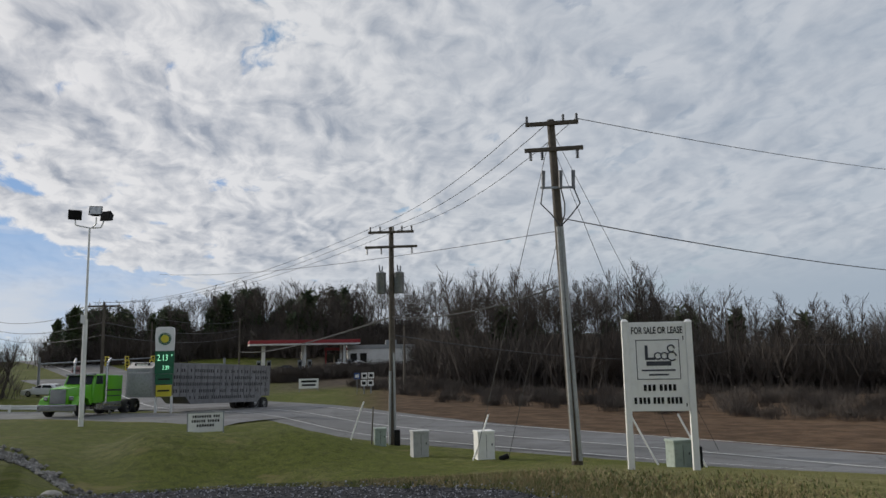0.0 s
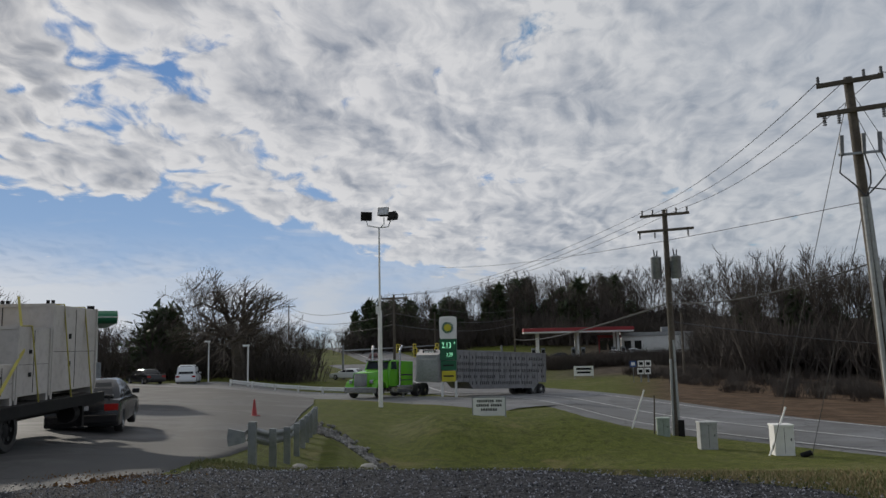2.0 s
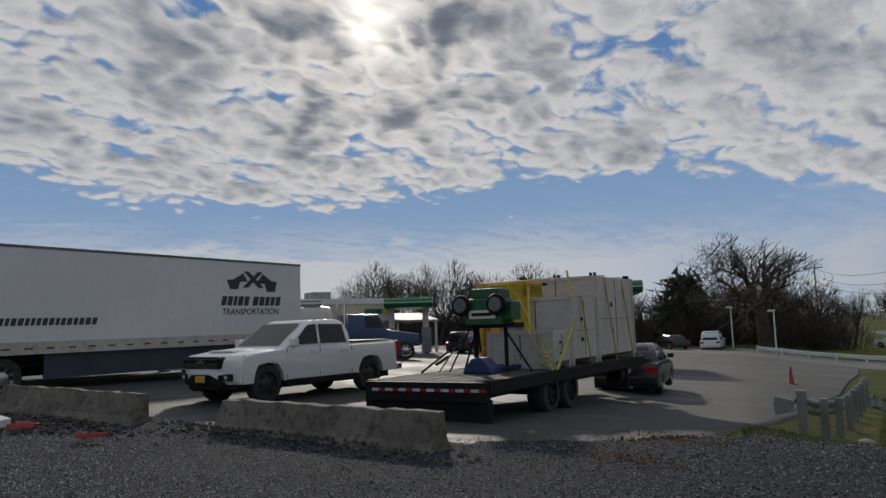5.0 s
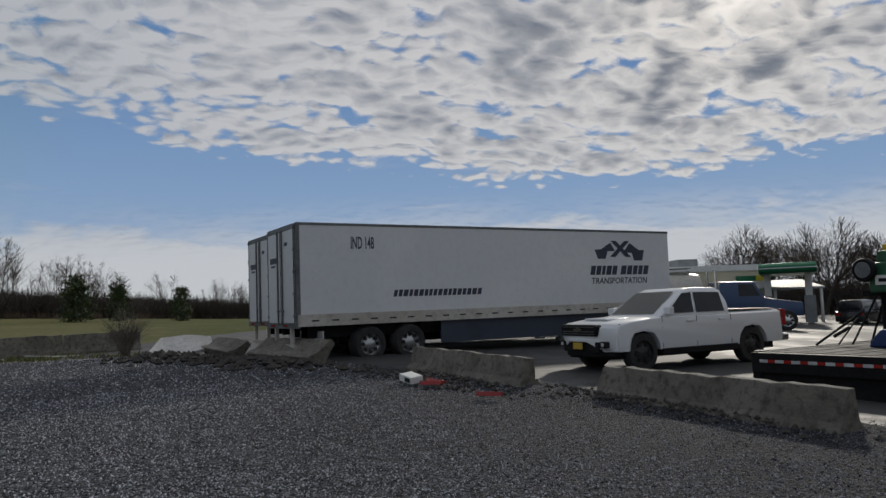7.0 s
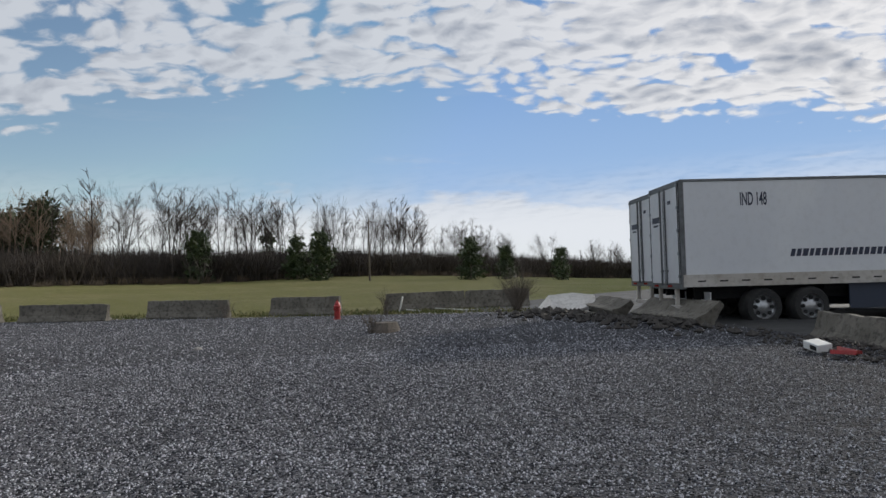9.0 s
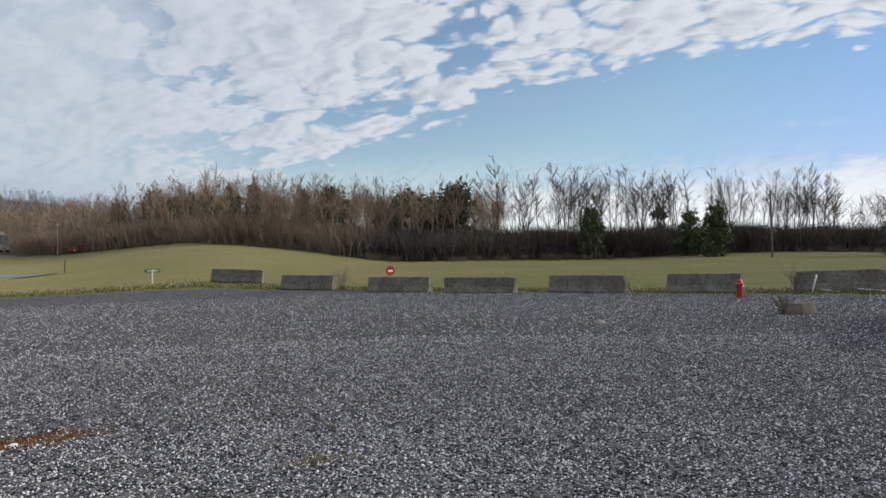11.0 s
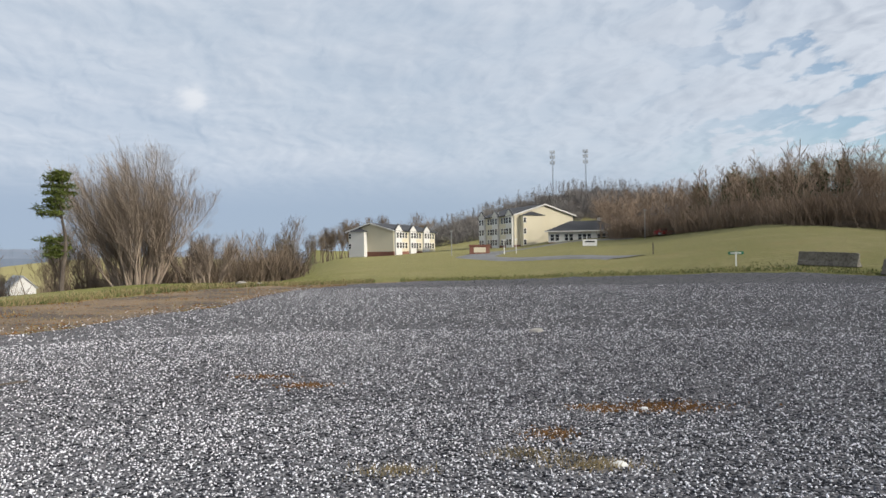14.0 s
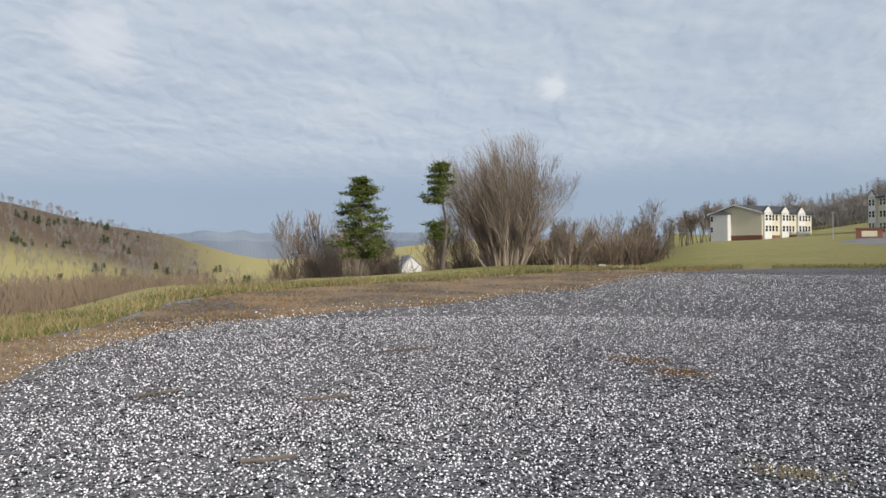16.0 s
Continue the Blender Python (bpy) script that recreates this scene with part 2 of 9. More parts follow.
def gravel_material():
    m = bpy.data.materials.new("gravel")
    m.use_nodes = True
    N = Nodes(m.node_tree)
    out = N.n("ShaderNodeOutputMaterial")
    co = N.n("ShaderNodeTexCoord").outputs["Object"]
    v = N.n("ShaderNodeTexVoronoi", {"Vector": co, "Scale": 36.0, "Randomness": 1.0})
    clump = N.n("ShaderNodeTexVoronoi", {"Vector": co, "Scale": 9.0, "Randomness": 1.0})
    tone = N.n("ShaderNodeSeparateColor", {0: v.outputs["Color"]}).outputs[0]
    group = N.n("ShaderNodeSeparateColor", {0: clump.outputs["Color"]}).outputs[1]
    # chips lie in clusters of like tone
    tone = N.math("ADD", N.math("MULTIPLY", tone, 0.78), N.math("MULTIPLY", N.math("SUBTRACT", group, 0.2), 0.36), clamp=True)
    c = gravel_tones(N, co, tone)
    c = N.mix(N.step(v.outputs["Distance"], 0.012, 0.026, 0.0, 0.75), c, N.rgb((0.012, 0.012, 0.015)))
    b = N.n("ShaderNodeBsdfPrincipled", {"Base Color": c, "Roughness": 0.9, "Specular IOR Level": 0.12, "Diffuse Roughness": 1.0})
    h = N.math("SUBTRACT", 1.0, v.outputs["Distance"])
    bn = N.n("ShaderNodeBump", {"Strength": 1.0, "Distance": 0.06, "Height": h})
    m.node_tree.links.new(bn.outputs[0], b.inputs["Normal"])
    m.node_tree.links.new(b.outputs[0], out.inputs[0])
    return m


def asphalt_material(name, tone, wet):
    m = bpy.data.materials.new(name)
    m.use_nodes = True
    N = Nodes(m.node_tree)
    out = N.n("ShaderNodeOutputMaterial")
    co = N.n("ShaderNodeTexCoord").outputs["Object"]
    big = N.noise(co, 0.16, 5.0, 0.6, 0.6).outputs[0]
    fine = N.noise(co, 30.0, 4.0, 0.7).outputs[0]
    streak = N.noise(N.n("ShaderNodeMapping", {0: co, 2: (0, 0, 0.5), 3: (0.15, 1.2, 1)}).outputs[0], 1.0, 5.0, 0.6).outputs[0]
    c = N.mix(N.step(big, 0.35, 0.65), N.rgb([tone * 0.8] * 3), N.rgb((tone * 1.25, tone * 1.25, tone * 1.3)))
    c = N.mix(N.math("MULTIPLY", N.step(fine, 0.5, 0.75), 0.5), c, N.rgb([tone * 2.2] * 3))
    c = N.mix(N.math("MULTIPLY", N.step(streak, 0.5, 0.7), 0.5), c, N.rgb([tone * 0.55] * 3))
    cr = N.n("ShaderNodeTexVoronoi", {"Vector": N.n("ShaderNodeVectorMath", {0: co, 1: N.noise(co, 0.9, 3.0, 0.6).outputs[1]}, operation="ADD").outputs[0], "Scale": 0.28}, feature="DISTANCE_TO_EDGE")
    crack = N.step(cr.outputs["Distance"], 0.006, 0.016, 1.0, 0.0)
    c = N.mix(N.math("MULTIPLY", crack, 0.7), c, N.rgb([tone * 0.35] * 3))
    damp = N.step(N.noise(co, 0.3, 4.0, 0.6, 0.8).outputs[0], 0.45, 0.6)
    r = N.math("SUBTRACT", 0.78, N.math("MULTIPLY", damp, wet))
    b = N.n("ShaderNodeBsdfPrincipled", {"Base Color": c, "Roughness": r, "Specular IOR Level": 0.5, "Diffuse Roughness": 1.0})
    bn = N.n("ShaderNodeBump", {"Strength": 0.35, "Distance": 0.008, "Height": fine})
    m.node_tree.links.new(bn.outputs[0], b.inputs["Normal"])
    m.node_tree.links.new(b.outputs[0], out.inputs[0])
    return m


def ground_material():
    """Winter grass: green and straw patches, bare earth and leaf litter in the woods and the rough field."""
    m = bpy.data.materials.new("winter_grass")
    m.use_nodes = True
    N = Nodes(m.node_tree)
    out = N.n("ShaderNodeOutputMaterial")
    co = N.n("ShaderNodeTexCoord").outputs["Object"]
    zone = N.n("ShaderNodeSeparateColor", {0: N.n("ShaderNodeAttribute", attribute_name="zone").outputs["Color"]})
    big = N.noise(co, 0.12, 5.0, 0.6, 0.4).outputs[0]
    mid = N.noise(co, 0.9, 5.0, 0.6).outputs[0]
    fine = N.noise(N.n("ShaderNodeMapping", {0: co, 3: (1, 1, 0.3)}).outputs[0], 22.0, 5.0, 0.7).outputs[0]
    green = N.mix(N.step(fine, 0.3, 0.7), N.rgb((0.045, 0.062, 0.008)), N.rgb((0.19, 0.21, 0.035)))
    straw = N.mix(N.step(fine, 0.3, 0.7), N.rgb((0.17, 0.15, 0.065)), N.rgb((0.36, 0.32, 0.17)))
    c = N.mix(N.step(N.math("ADD", N.math("MULTIPLY", big, 0.6), N.math("MULTIPLY", mid, 0.5)), 0.5, 0.68, 0.0, 0.7), green, straw)
    c = N.mix(N.step(zone.outputs[2], 0.0, 0.5, 0.6, 0.0), c, green)
    # straw tint, which also carries the sunlit lightness of the fields
    c = N.mix(N.math("MULTIPLY", zone.outputs[2], 0.85), c, straw)
    tuft = N.noise(co, 3.2, 6.0, 0.7, 0.3).outputs[0]
    c = N.mix(N.math("MULTIPLY", N.step(tuft, 0.42, 0.66, 0.0, 0.6), N.math("SUBTRACT", 1.0, N.math("MULTIPLY", zone.outputs[2], 0.75))), c, N.rgb((0.035, 0.045, 0.010)))
    c = N.mix(N.step(N.noise(co, 0.35, 6.0, 0.7, 0.6).outputs[0], 0.54, 0.70, 0.0, 0.6), c, N.rgb((0.24, 0.19, 0.085)))
    rough_field = N.mix(N.step(mid, 0.3, 0.7), N.rgb((0.075, 0.045, 0.03)), N.rgb((0.16, 0.10, 0.065)))
    c = N.mix(zone.outputs[0], c, rough_field)
    litter = N.mix(N.step(mid, 0.3, 0.7), N.rgb((0.055, 0.042, 0.032)), N.rgb((0.12, 0.092, 0.068)))
    c = N.mix(zone.outputs[1], c, litter)
    b = N.n("ShaderNodeBsdfPrincipled", {"Base Color": c, "Roughness": 0.9, "Specular IOR Level": 0.1, "Diffuse Roughness": 1.0})
    bn = N.n("ShaderNodeBump", {"Strength": 0.8, "Distance": 0.06, "Height": N.math("ADD", fine, tuft)})
    m.node_tree.links.new(bn.outputs[0], b.inputs["Normal"])
    m.node_tree.links.new(b.outputs[0], out.inputs[0])
    return m


GRAVEL = gravel_material()
LOT = asphalt_material("lot_asphalt", 0.028, 0.16)
ROAD = asphalt_material("road_asphalt", 0.12, 0.15)
GRASS = ground_material()
SOIL = material("brown_soil", [(0.036, 0.027, 0.021), (0.15, 0.10, 0.055), (0.30, 0.25, 0.19)], 0.9, (0.45, 6.0), bump=0.6, bump_scale=14, coords="Object")
MARK = material("road_paint", [(0.62, 0.62, 0.6), (0.5, 0.5, 0.48), (0.2, 0.2, 0.2)], 0.7, (0.6, 8.0))
WHITE = material("white_paint", [(0.74, 0.74, 0.72), (0.66, 0.66, 0.64), (0.5, 0.49, 0.46)], 0.5, (0.5, 6.0), spot=0.25)
BARK = material("bark", [(0.105, 0.085, 0.068), (0.17, 0.14, 0.115), (0.06, 0.05, 0.042)], 0.9, (0.5, 6.0), bump=0.3)
# twig tone with backlit shade painted in; the hillside has a sunlit copy
BACKLIT_TWIG = material("twig", [(0.052, 0.042, 0.036), (0.088, 0.070, 0.058)], 0.9, (0.05, 3.0))
NEEDLE = material("needles", [(0.018, 0.035, 0.012), (0.05, 0.075, 0.022), (0.08, 0.10, 0.03)], 0.7, (0.5, 5.0))
CONCRETE = material("concrete", [(0.155, 0.14, 0.115), (0.235, 0.215, 0.18), (0.045, 0.04, 0.032)], 0.9, (1.3, 7.0), bump=0.35, bump_scale=25, spot=0.7)
STEEL = material("galvanised_steel", [(0.22, 0.235, 0.25), (0.30, 0.315, 0.33), (0.15, 0.155, 0.16)], 0.5, (1.0, 10.0), metal=0.7)
BLACK = material("black_paint", [(0.008, 0.008, 0.009), (0.016, 0.016, 0.017), (0.03, 0.028, 0.026)], 0.65, (1.0, 14.0), spot=0.4, spec=0.15)
RUBBER = material("rubber", [(0.018, 0.018, 0.018), (0.035, 0.034, 0.033), (0.07, 0.065, 0.06)], 0.85, (2.0, 16.0), spot=0.4)
CHROME = material("chrome", [(0.6, 0.6, 0.6), (0.5, 0.5, 0.5)], 0.18, (2, 9), metal=1.0)
GLASS = material("dark_glass", [(0.012, 0.014, 0.016), (0.02, 0.022, 0.025)], 0.1, (1, 4), spec=0.3, rough_vary=0.03)

# ---------------------------------------------------------------- the lie of the land
RADII = (10.0, 18.0, 28.0, 45.0, 80.0, 140.0, 240.0)
PROFILES = []


def profile(az, *heights):
    PROFILES.append((az, heights))


profile(-60, -0.1, -0.9, -2.2, -3.2, -5.0, -6.0, -8.0)
profile(-28, -0.05, -0.95, -2.25, -2.6, -3.2, -4.0, -4.0)
profile(-10, -0.05, -1.0, -2.15, -2.6, -3.0, -0.6, 6.5)
profile(5, -0.05, -1.7, -2.2, -2.6, -2.5, -0.8, 9.0)
profile(15, 0.0, -2.5, -2.75, -2.1, -3.1, -1.4, 9.0)
profile(22, 0.0, -2.1, -2.4, -1.95, -3.0, -1.5, 4.5)
profile(29, 0.0, -1.2, -1.4, -1.7, -2.5, -1.3, 1.3)
profile(38, 0.0, -0.55, -0.9, -1.25, -1.6, -1.2, -1.0)
profile(50, 0.0, -0.2, -0.45, -0.7, -1.2, -1.5, -2.0)
profile(66, 0.0, 0.05, 0.05, -0.05, -0.2, -0.5, -1.0)
profile(95, 0.0, 0.2, 0.3, 0.3, 0.4, 0.5, 0.5)
profile(128, 0.0, 0.0, 0.0, 0.2, 0.8, 4.0, 8.0)
profile(144, 0.0, 0.0, 0.0, 0.2, 1.3, 4.5, 10.0)
profile(160, 0.0, 0.0, 0.0, 0.15, 3.2, 6.5, 12.0)
profile(173, 0.0, 0.0, 0.0, 0.05, 1.4, 3.2, 6.5)
profile(181, 0.0, 0.0, 0.0, 0.0, 0.7, 1.8, 3.6)
profile(191, 0.0, 0.0, 0.0, 0.0, 0.5, 1.0, 1.9)
profile(205, 0.0, 0.0, 0.05, 0.30, -2.5, -8.0, -14.0)
profile(221, 0.0, 0.0, 0.1, -0.3, -6.0, -14.0, -22.0)
profile(231, 0.0, 0.05, 0.2, -1.5, -9.0, -17.0, -26.0)
profile(241, 0.0, 0.06, -0.6, -3.6, -11.0, -21.0, -30.0)
profile(270, -0.1, -0.9, -2.6, -5.0, -9.0, -14.0, -20.0)
profile(300, -0.1, -0.9, -2.2, -3.2, -5.0, -6.0, -8.0)
PA = np.array([p[0] for p in PROFILES], float)
PZ = np.array([p[1] for p in PROFILES], float)


def hump(x, y, az, r, half_az, half_r, top):
    """A long smooth hill at that bearing and distance."""
    a = (np.degrees(np.arctan2(-x, y)) - az + 180.0) % 360.0 - 180.0
    d = np.hypot(x, y)
    return top * np.exp(-(a / half_az) ** 2 - ((d - r) / half_r) ** 2)


def land(x, y):
    """Height of the ground, without its fine unevenness."""
    x, y = np.asarray(x, float), np.asarray(y, float)
    a = (np.degrees(np.arctan2(-x, y)) + 60.0) % 360.0 - 60.0
    d = np.hypot(x, y)
    i = np.clip(np.searchsorted(PA, a, "right") - 1, 0, len(PA) - 2)
    f = np.clip((a - PA[i]) / (PA[i + 1] - PA[i]), 0, 1)
    f = f * f * (3 - 2 * f)
    R = np.array((0.0,) + RADII)
    j = np.clip(np.searchsorted(R, d, "right") - 1, 0, len(R) - 2)
    g = np.clip((d - R[j]) / (R[j + 1] - R[j]), 0, 1)
    Z = np.concatenate([np.zeros((len(PA), 1)), PZ], axis=1)

    def at(k):
        # smooth in the radius: a cubic through the neighbours
        p0, p1 = Z[k, np.maximum(j - 1, 0)], Z[k, j]
        p2, p3 = Z[k, j + 1], Z[k, np.minimum(j + 2, len(R) - 1)]
        h = R[j + 1] - R[j]
        s = lambda u, v, w: np.where(u * v > 0, 2 * u * v / np.where(np.abs(u + v) < 1e-9, 1e-9, u + v), 0.0)
        h0 = np.where(j > 0, R[j] - R[np.maximum(j - 1, 0)], 1.0)
        h2 = np.where(j + 2 < len(R), R[np.minimum(j + 2, len(R) - 1)] - R[j + 1], 1.0)
        d1, d0, d2 = (p2 - p1) / h, (p1 - p0) / h0, (p3 - p2) / h2
        m1 = np.where(j > 0, s(d0, d1, h), 0.0) * h
        m2 = np.where(j + 2 < len(R), s(d1, d2, h), 0.0) * h
        t2, t3 = g * g, g * g * g
        return (2 * t3 - 3 * t2 + 1) * p1 + (t3 - 2 * t2 + g) * m1 + (-2 * t3 + 3 * t2) * p2 + (t3 - t2) * m2

    z = at(i) * (1 - f) + at(i + 1) * f
    far = np.clip((d - 240.0) / 500.0, 0, 1)
    z = z * (1 - far) + far * np.where((a > 195) & (a < 262), -42.0, np.minimum(z, -4.0))
    z = z + hump(x, y, 174, 480, 12, 130, 35.0) + hump(x, y, 155, 330, 16, 110, 9.0)
    # drainage channel that runs down into the swale
    along_d, across = (x + 13.4) * -0.702 + (y - 25.3) * 0.712, (x + 13.4) * 0.712 + (y - 25.3) * 0.702
    z = z - 0.3 * np.exp(-(across / 0.75) ** 2 - (along_d / 5.5) ** 6)
    # the far bank of the swale beside the highway
    win = np.clip((a - 3) / 9, 0, 1) * np.clip((25.5 - a) / 5, 0, 1)
    z = z + 1.25 * win * win * (3 - 2 * win) * np.exp(-((d - 31.5) / 4.6) ** 2)
    z = z + hump(x, y, 244, 1100, 10, 330, 104.0) + hump(x, y, 232, 1300, 6, 300, 42.0)
    z = z + hump(x, y, 216, 900, 8, 200, 24.0) + hump(x, y, 207, 1500, 14, 300, 52.0) + hump(x, y, 193, 900, 8, 200, 14.0)
    return z


def ground_at(x, y):
    return float(land(np.array([x]), np.array([y]))[0])


def polar(az, r):
    a = radians(az)
    return -r * math.sin(a), r * math.cos(a)


def sheet(name, rings, az, mat, lift, label, kind="structure", uneven=0.0, zone=None):
    """A sheet of ground between rows of radii, one row an azimuth."""
    rings, az = np.asarray(rings, float), np.radians(np.asarray(az, float))
    x, y = -rings * np.sin(az)[:, None], rings * np.cos(az)[:, None]
    z = land(x, y) + lift
    if uneven:
        flat = np.array([noise.noise((px * 0.35, py * 0.35, 3.0)) + 0.5 * noise.noise((px * 1.3, py * 1.3, 9.0)) for px, py in zip(x.ravel(), y.ravel())])
        z = z + uneven * flat.reshape(x.shape) * np.clip(np.hypot(x, y) / 6, 0.3, 1.6)
    if zone is None:
        z[:, -1] -= 0.12
        z[:, 0] -= 0.12
    n, k = x.shape
    v = np.stack([x, y, z], -1).reshape(-1, 3)
    idx = np.arange(n * k).reshape(n, k)
    q = np.stack([idx[:-1, :-1], idx[:-1, 1:], idx[1:, 1:], idx[1:, :-1]], -1).reshape(-1, 4)
    me = bpy.data.meshes.new(name)
    me.from_pydata(v.tolist(), [], q[:, ::-1].tolist() if False else q.tolist())
    me.update()
    if zone is not None:
        at = me.color_attributes.new("zone", "FLOAT_COLOR", "POINT")
        c = np.ones((n * k, 4), np.float32)
        c[:, :3] = zone(v[:, 0], v[:, 1])
        at.data.foreach_set("color", c.ravel())
    me.materials.append(mat)
    me.polygons.foreach_set("use_smooth", [True] * len(me.polygons))
    ob = tagged(new(name, me), label, name.replace("_", " "), kind=kind)
    return ob


def ramp(v, lo, hi):
    t = np.clip((v - lo) / (hi - lo), 0, 1)
    return t * t * (3 - 2 * t)


def zones(x, y):
    """Red: rough brown field; green: leaf litter under the woods; blue: straw-coloured verge and fields, the fields'
    sunlit paleness painted in with it.
    """
    a = (np.degrees(np.arctan2(-x, y)) + 60) % 360 - 60
    d = np.hypot(x, y)
    road_y = 45.5 - 1.555 * x          # far edge of the main road
    north = ramp(y - road_y, 1.0, 5.0) * ramp(a, 9.0, 3.0)
    woods_n = ramp(d, 88, 100) * ramp(a, 16, 8) + ramp(d, 165, 185) * ramp(a, 27, 25) * ramp(a, 8, 16)
    start = np.interp(a, [95, 110, 128, 145, 158, 165, 172, 178], [170, 135, 108, 96, 108, 135, 300, 420])
    woods_s = ramp(d - start, 0, 8) * ramp(a, 88, 98) * ramp(a, 186, 180)
    valley = np.maximum(ramp(a, 196, 203) * ramp(d, 48, 60) * np.where(a < 229, ramp(d, 900, 600), ramp(d, 380, 260)), ramp(a, 225, 234) * ramp(d, 760, 860) + ramp(d, 1700, 1900))
    pasture = ramp(a, 196, 205) * ramp(d, 240, 330)
    knoll = ramp(a, 31, 33) * ramp(a, 60, 50) * ramp(d, 90, 100) * 0.8
    return np.stack([np.clip(north * 0.95 + knoll, 0, 1), np.clip(woods_n + woods_s + valley, 0, 1), np.clip(1.0 * pasture + 0.4 * ramp(a, 205, 215) + 0.75 * ramp(a, 138, 150) * ramp(a, 200, 190) * ramp(d, 40, 60) + 0.6 * ramp(a, 100, 110) * ramp(a, 150, 138) + ramp(a, 186, 200) * ramp(d, 60, 20) * 0.8 + 0.6 * ramp(a, 8, -6) * ramp(d, 30, 12) * ramp(a, -60, -40), 0, 1)], -1)


_az = np.linspace(-60, 300, 541)
_r = np.concatenate([np.linspace(0.01, 9, 10), np.linspace(9.3, 52, 110), np.geomspace(53, 4200, 90)])
sheet("ground", np.tile(_r, (541, 1)), _az, GRASS, -0.03, "winter grass ground with straw patches, woods and far hills", zone=zones)

# gravel lot: its edge by bearing
EDGE_A = [-60, -30, -10, -4, 5, 20, 37, 45, 60, 75, 85, 95, 100, 106, 115, 130, 145, 160, 172, 186, 191, 196, 201, 211, 223, 231, 237, 242, 250, 262, 300]
EDGE_R = [7.5, 7.0, 8.8, 10.0, 10.4, 10.7, 11.8, 11.0, 11.2, 14.4, 17.6, 21.5, 24.0, 29.0, 33.5, 37, 42, 51, 52, 50, 47, 38, 27, 20.7, 17.8, 15.6, 13.0, 9.9, 8.6, 8.0, 7.5]


def ragged(az, base, amp, seed):
    return np.array([b + amp * (noise.noise((a * 0.5, seed, 0)) + 0.6 * noise.noise((a * 2.1, seed, 4)) + 0.4 * noise.noise((a * 6.0, seed, 7))) * (0.4 + b / 30) for a, b in zip(az, base)])


_ga = np.linspace(-60, 300, 721)
_gr = ragged(_ga, np.interp(_ga, EDGE_A, EDGE_R), 0.45, 1.0)
_f = np.concatenate([np.linspace(0.002, 1, 50) ** 0.85])
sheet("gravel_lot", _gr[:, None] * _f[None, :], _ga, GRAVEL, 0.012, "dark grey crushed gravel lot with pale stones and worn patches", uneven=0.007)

# bare soil between the gravel and the verge on the valley side
SOIL_A = [186, 191, 196, 203, 211, 217, 223, 227, 231, 234, 237, 242, 250, 262]
SOIL_R = [50.2, 48, 44.5, 38, 32.5, 29.8, 27.2, 24.8, 21.8, 18.4, 16.2, 14.9, 11.5, 9]
_sa = np.linspace(186, 262, 200)
_s0 = np.interp(_sa, EDGE_A, EDGE_R) - 0.6
_s1 = ragged(_sa, np.interp(_sa, SOIL_A, SOIL_R), 0.4, 5.0)
_sf = np.linspace(0, 1, 14)
sheet("soil_strip", _s0[:, None] * (1 - _sf) + _s1[:, None] * _sf, _sa, SOIL, 0.004, "bare rust-brown soil strip beside the gravel", uneven=0.02)

# shallow puddles in the muddy edge
PUDDLE = material("puddle_water", [(0.10, 0.085, 0.065), (0.15, 0.13, 0.105)], 0.12, (1.5, 9.0), spec=0.5, rough_vary=0.1)
for _p0, _p1, _w in ((229.0, 231.8, 0.36), (232.6, 234.6, 0.2), (236.0, 238.2, 0.16)):
    _pa = np.linspace(_p0, _p1, 30)
    _mid = np.interp(_pa, SOIL_A, SOIL_R) - 0.75
    _half = _w * np.sin(np.linspace(0, math.pi, 30)) * (1 + 0.4 * np.sin(_pa * 9)) + 0.01
    sheet("puddle", np.stack([_mid - _half, _mid - 0.8 * _half, _mid + 0.8 * _half, _mid + _half], 1), _pa, PUDDLE, 0.045, "shallow muddy puddle at the edge of the gravel")

# asphalt lot of the filling station
_la = np.linspace(30.0, 112, 240)
_l0 = np.interp(_la, [30, 31.5, 34, 37, 40, 45, 60, 75, 85, 95, 100, 106, 112], [46, 30, 21, 14, 10.8, 10.0, 10.0, 13.0, 16.2, 20, 22.5, 27.5, 31.0])
_l0 = ragged(_la, _l0, 0.25, 8.0)
_l1 = np.interp(_la, [30, 36, 45, 60, 80, 95, 104, 112], [62, 72, 84, 92, 90, 70, 48, 34])
_lf = np.linspace(0, 1, 60)
sheet("parking_lot", _l0[:, None] * (1 - _lf) + _l1[:, None] * _lf, _la, LOT, 0.02, "worn dark asphalt lot, damp and shiny in places")


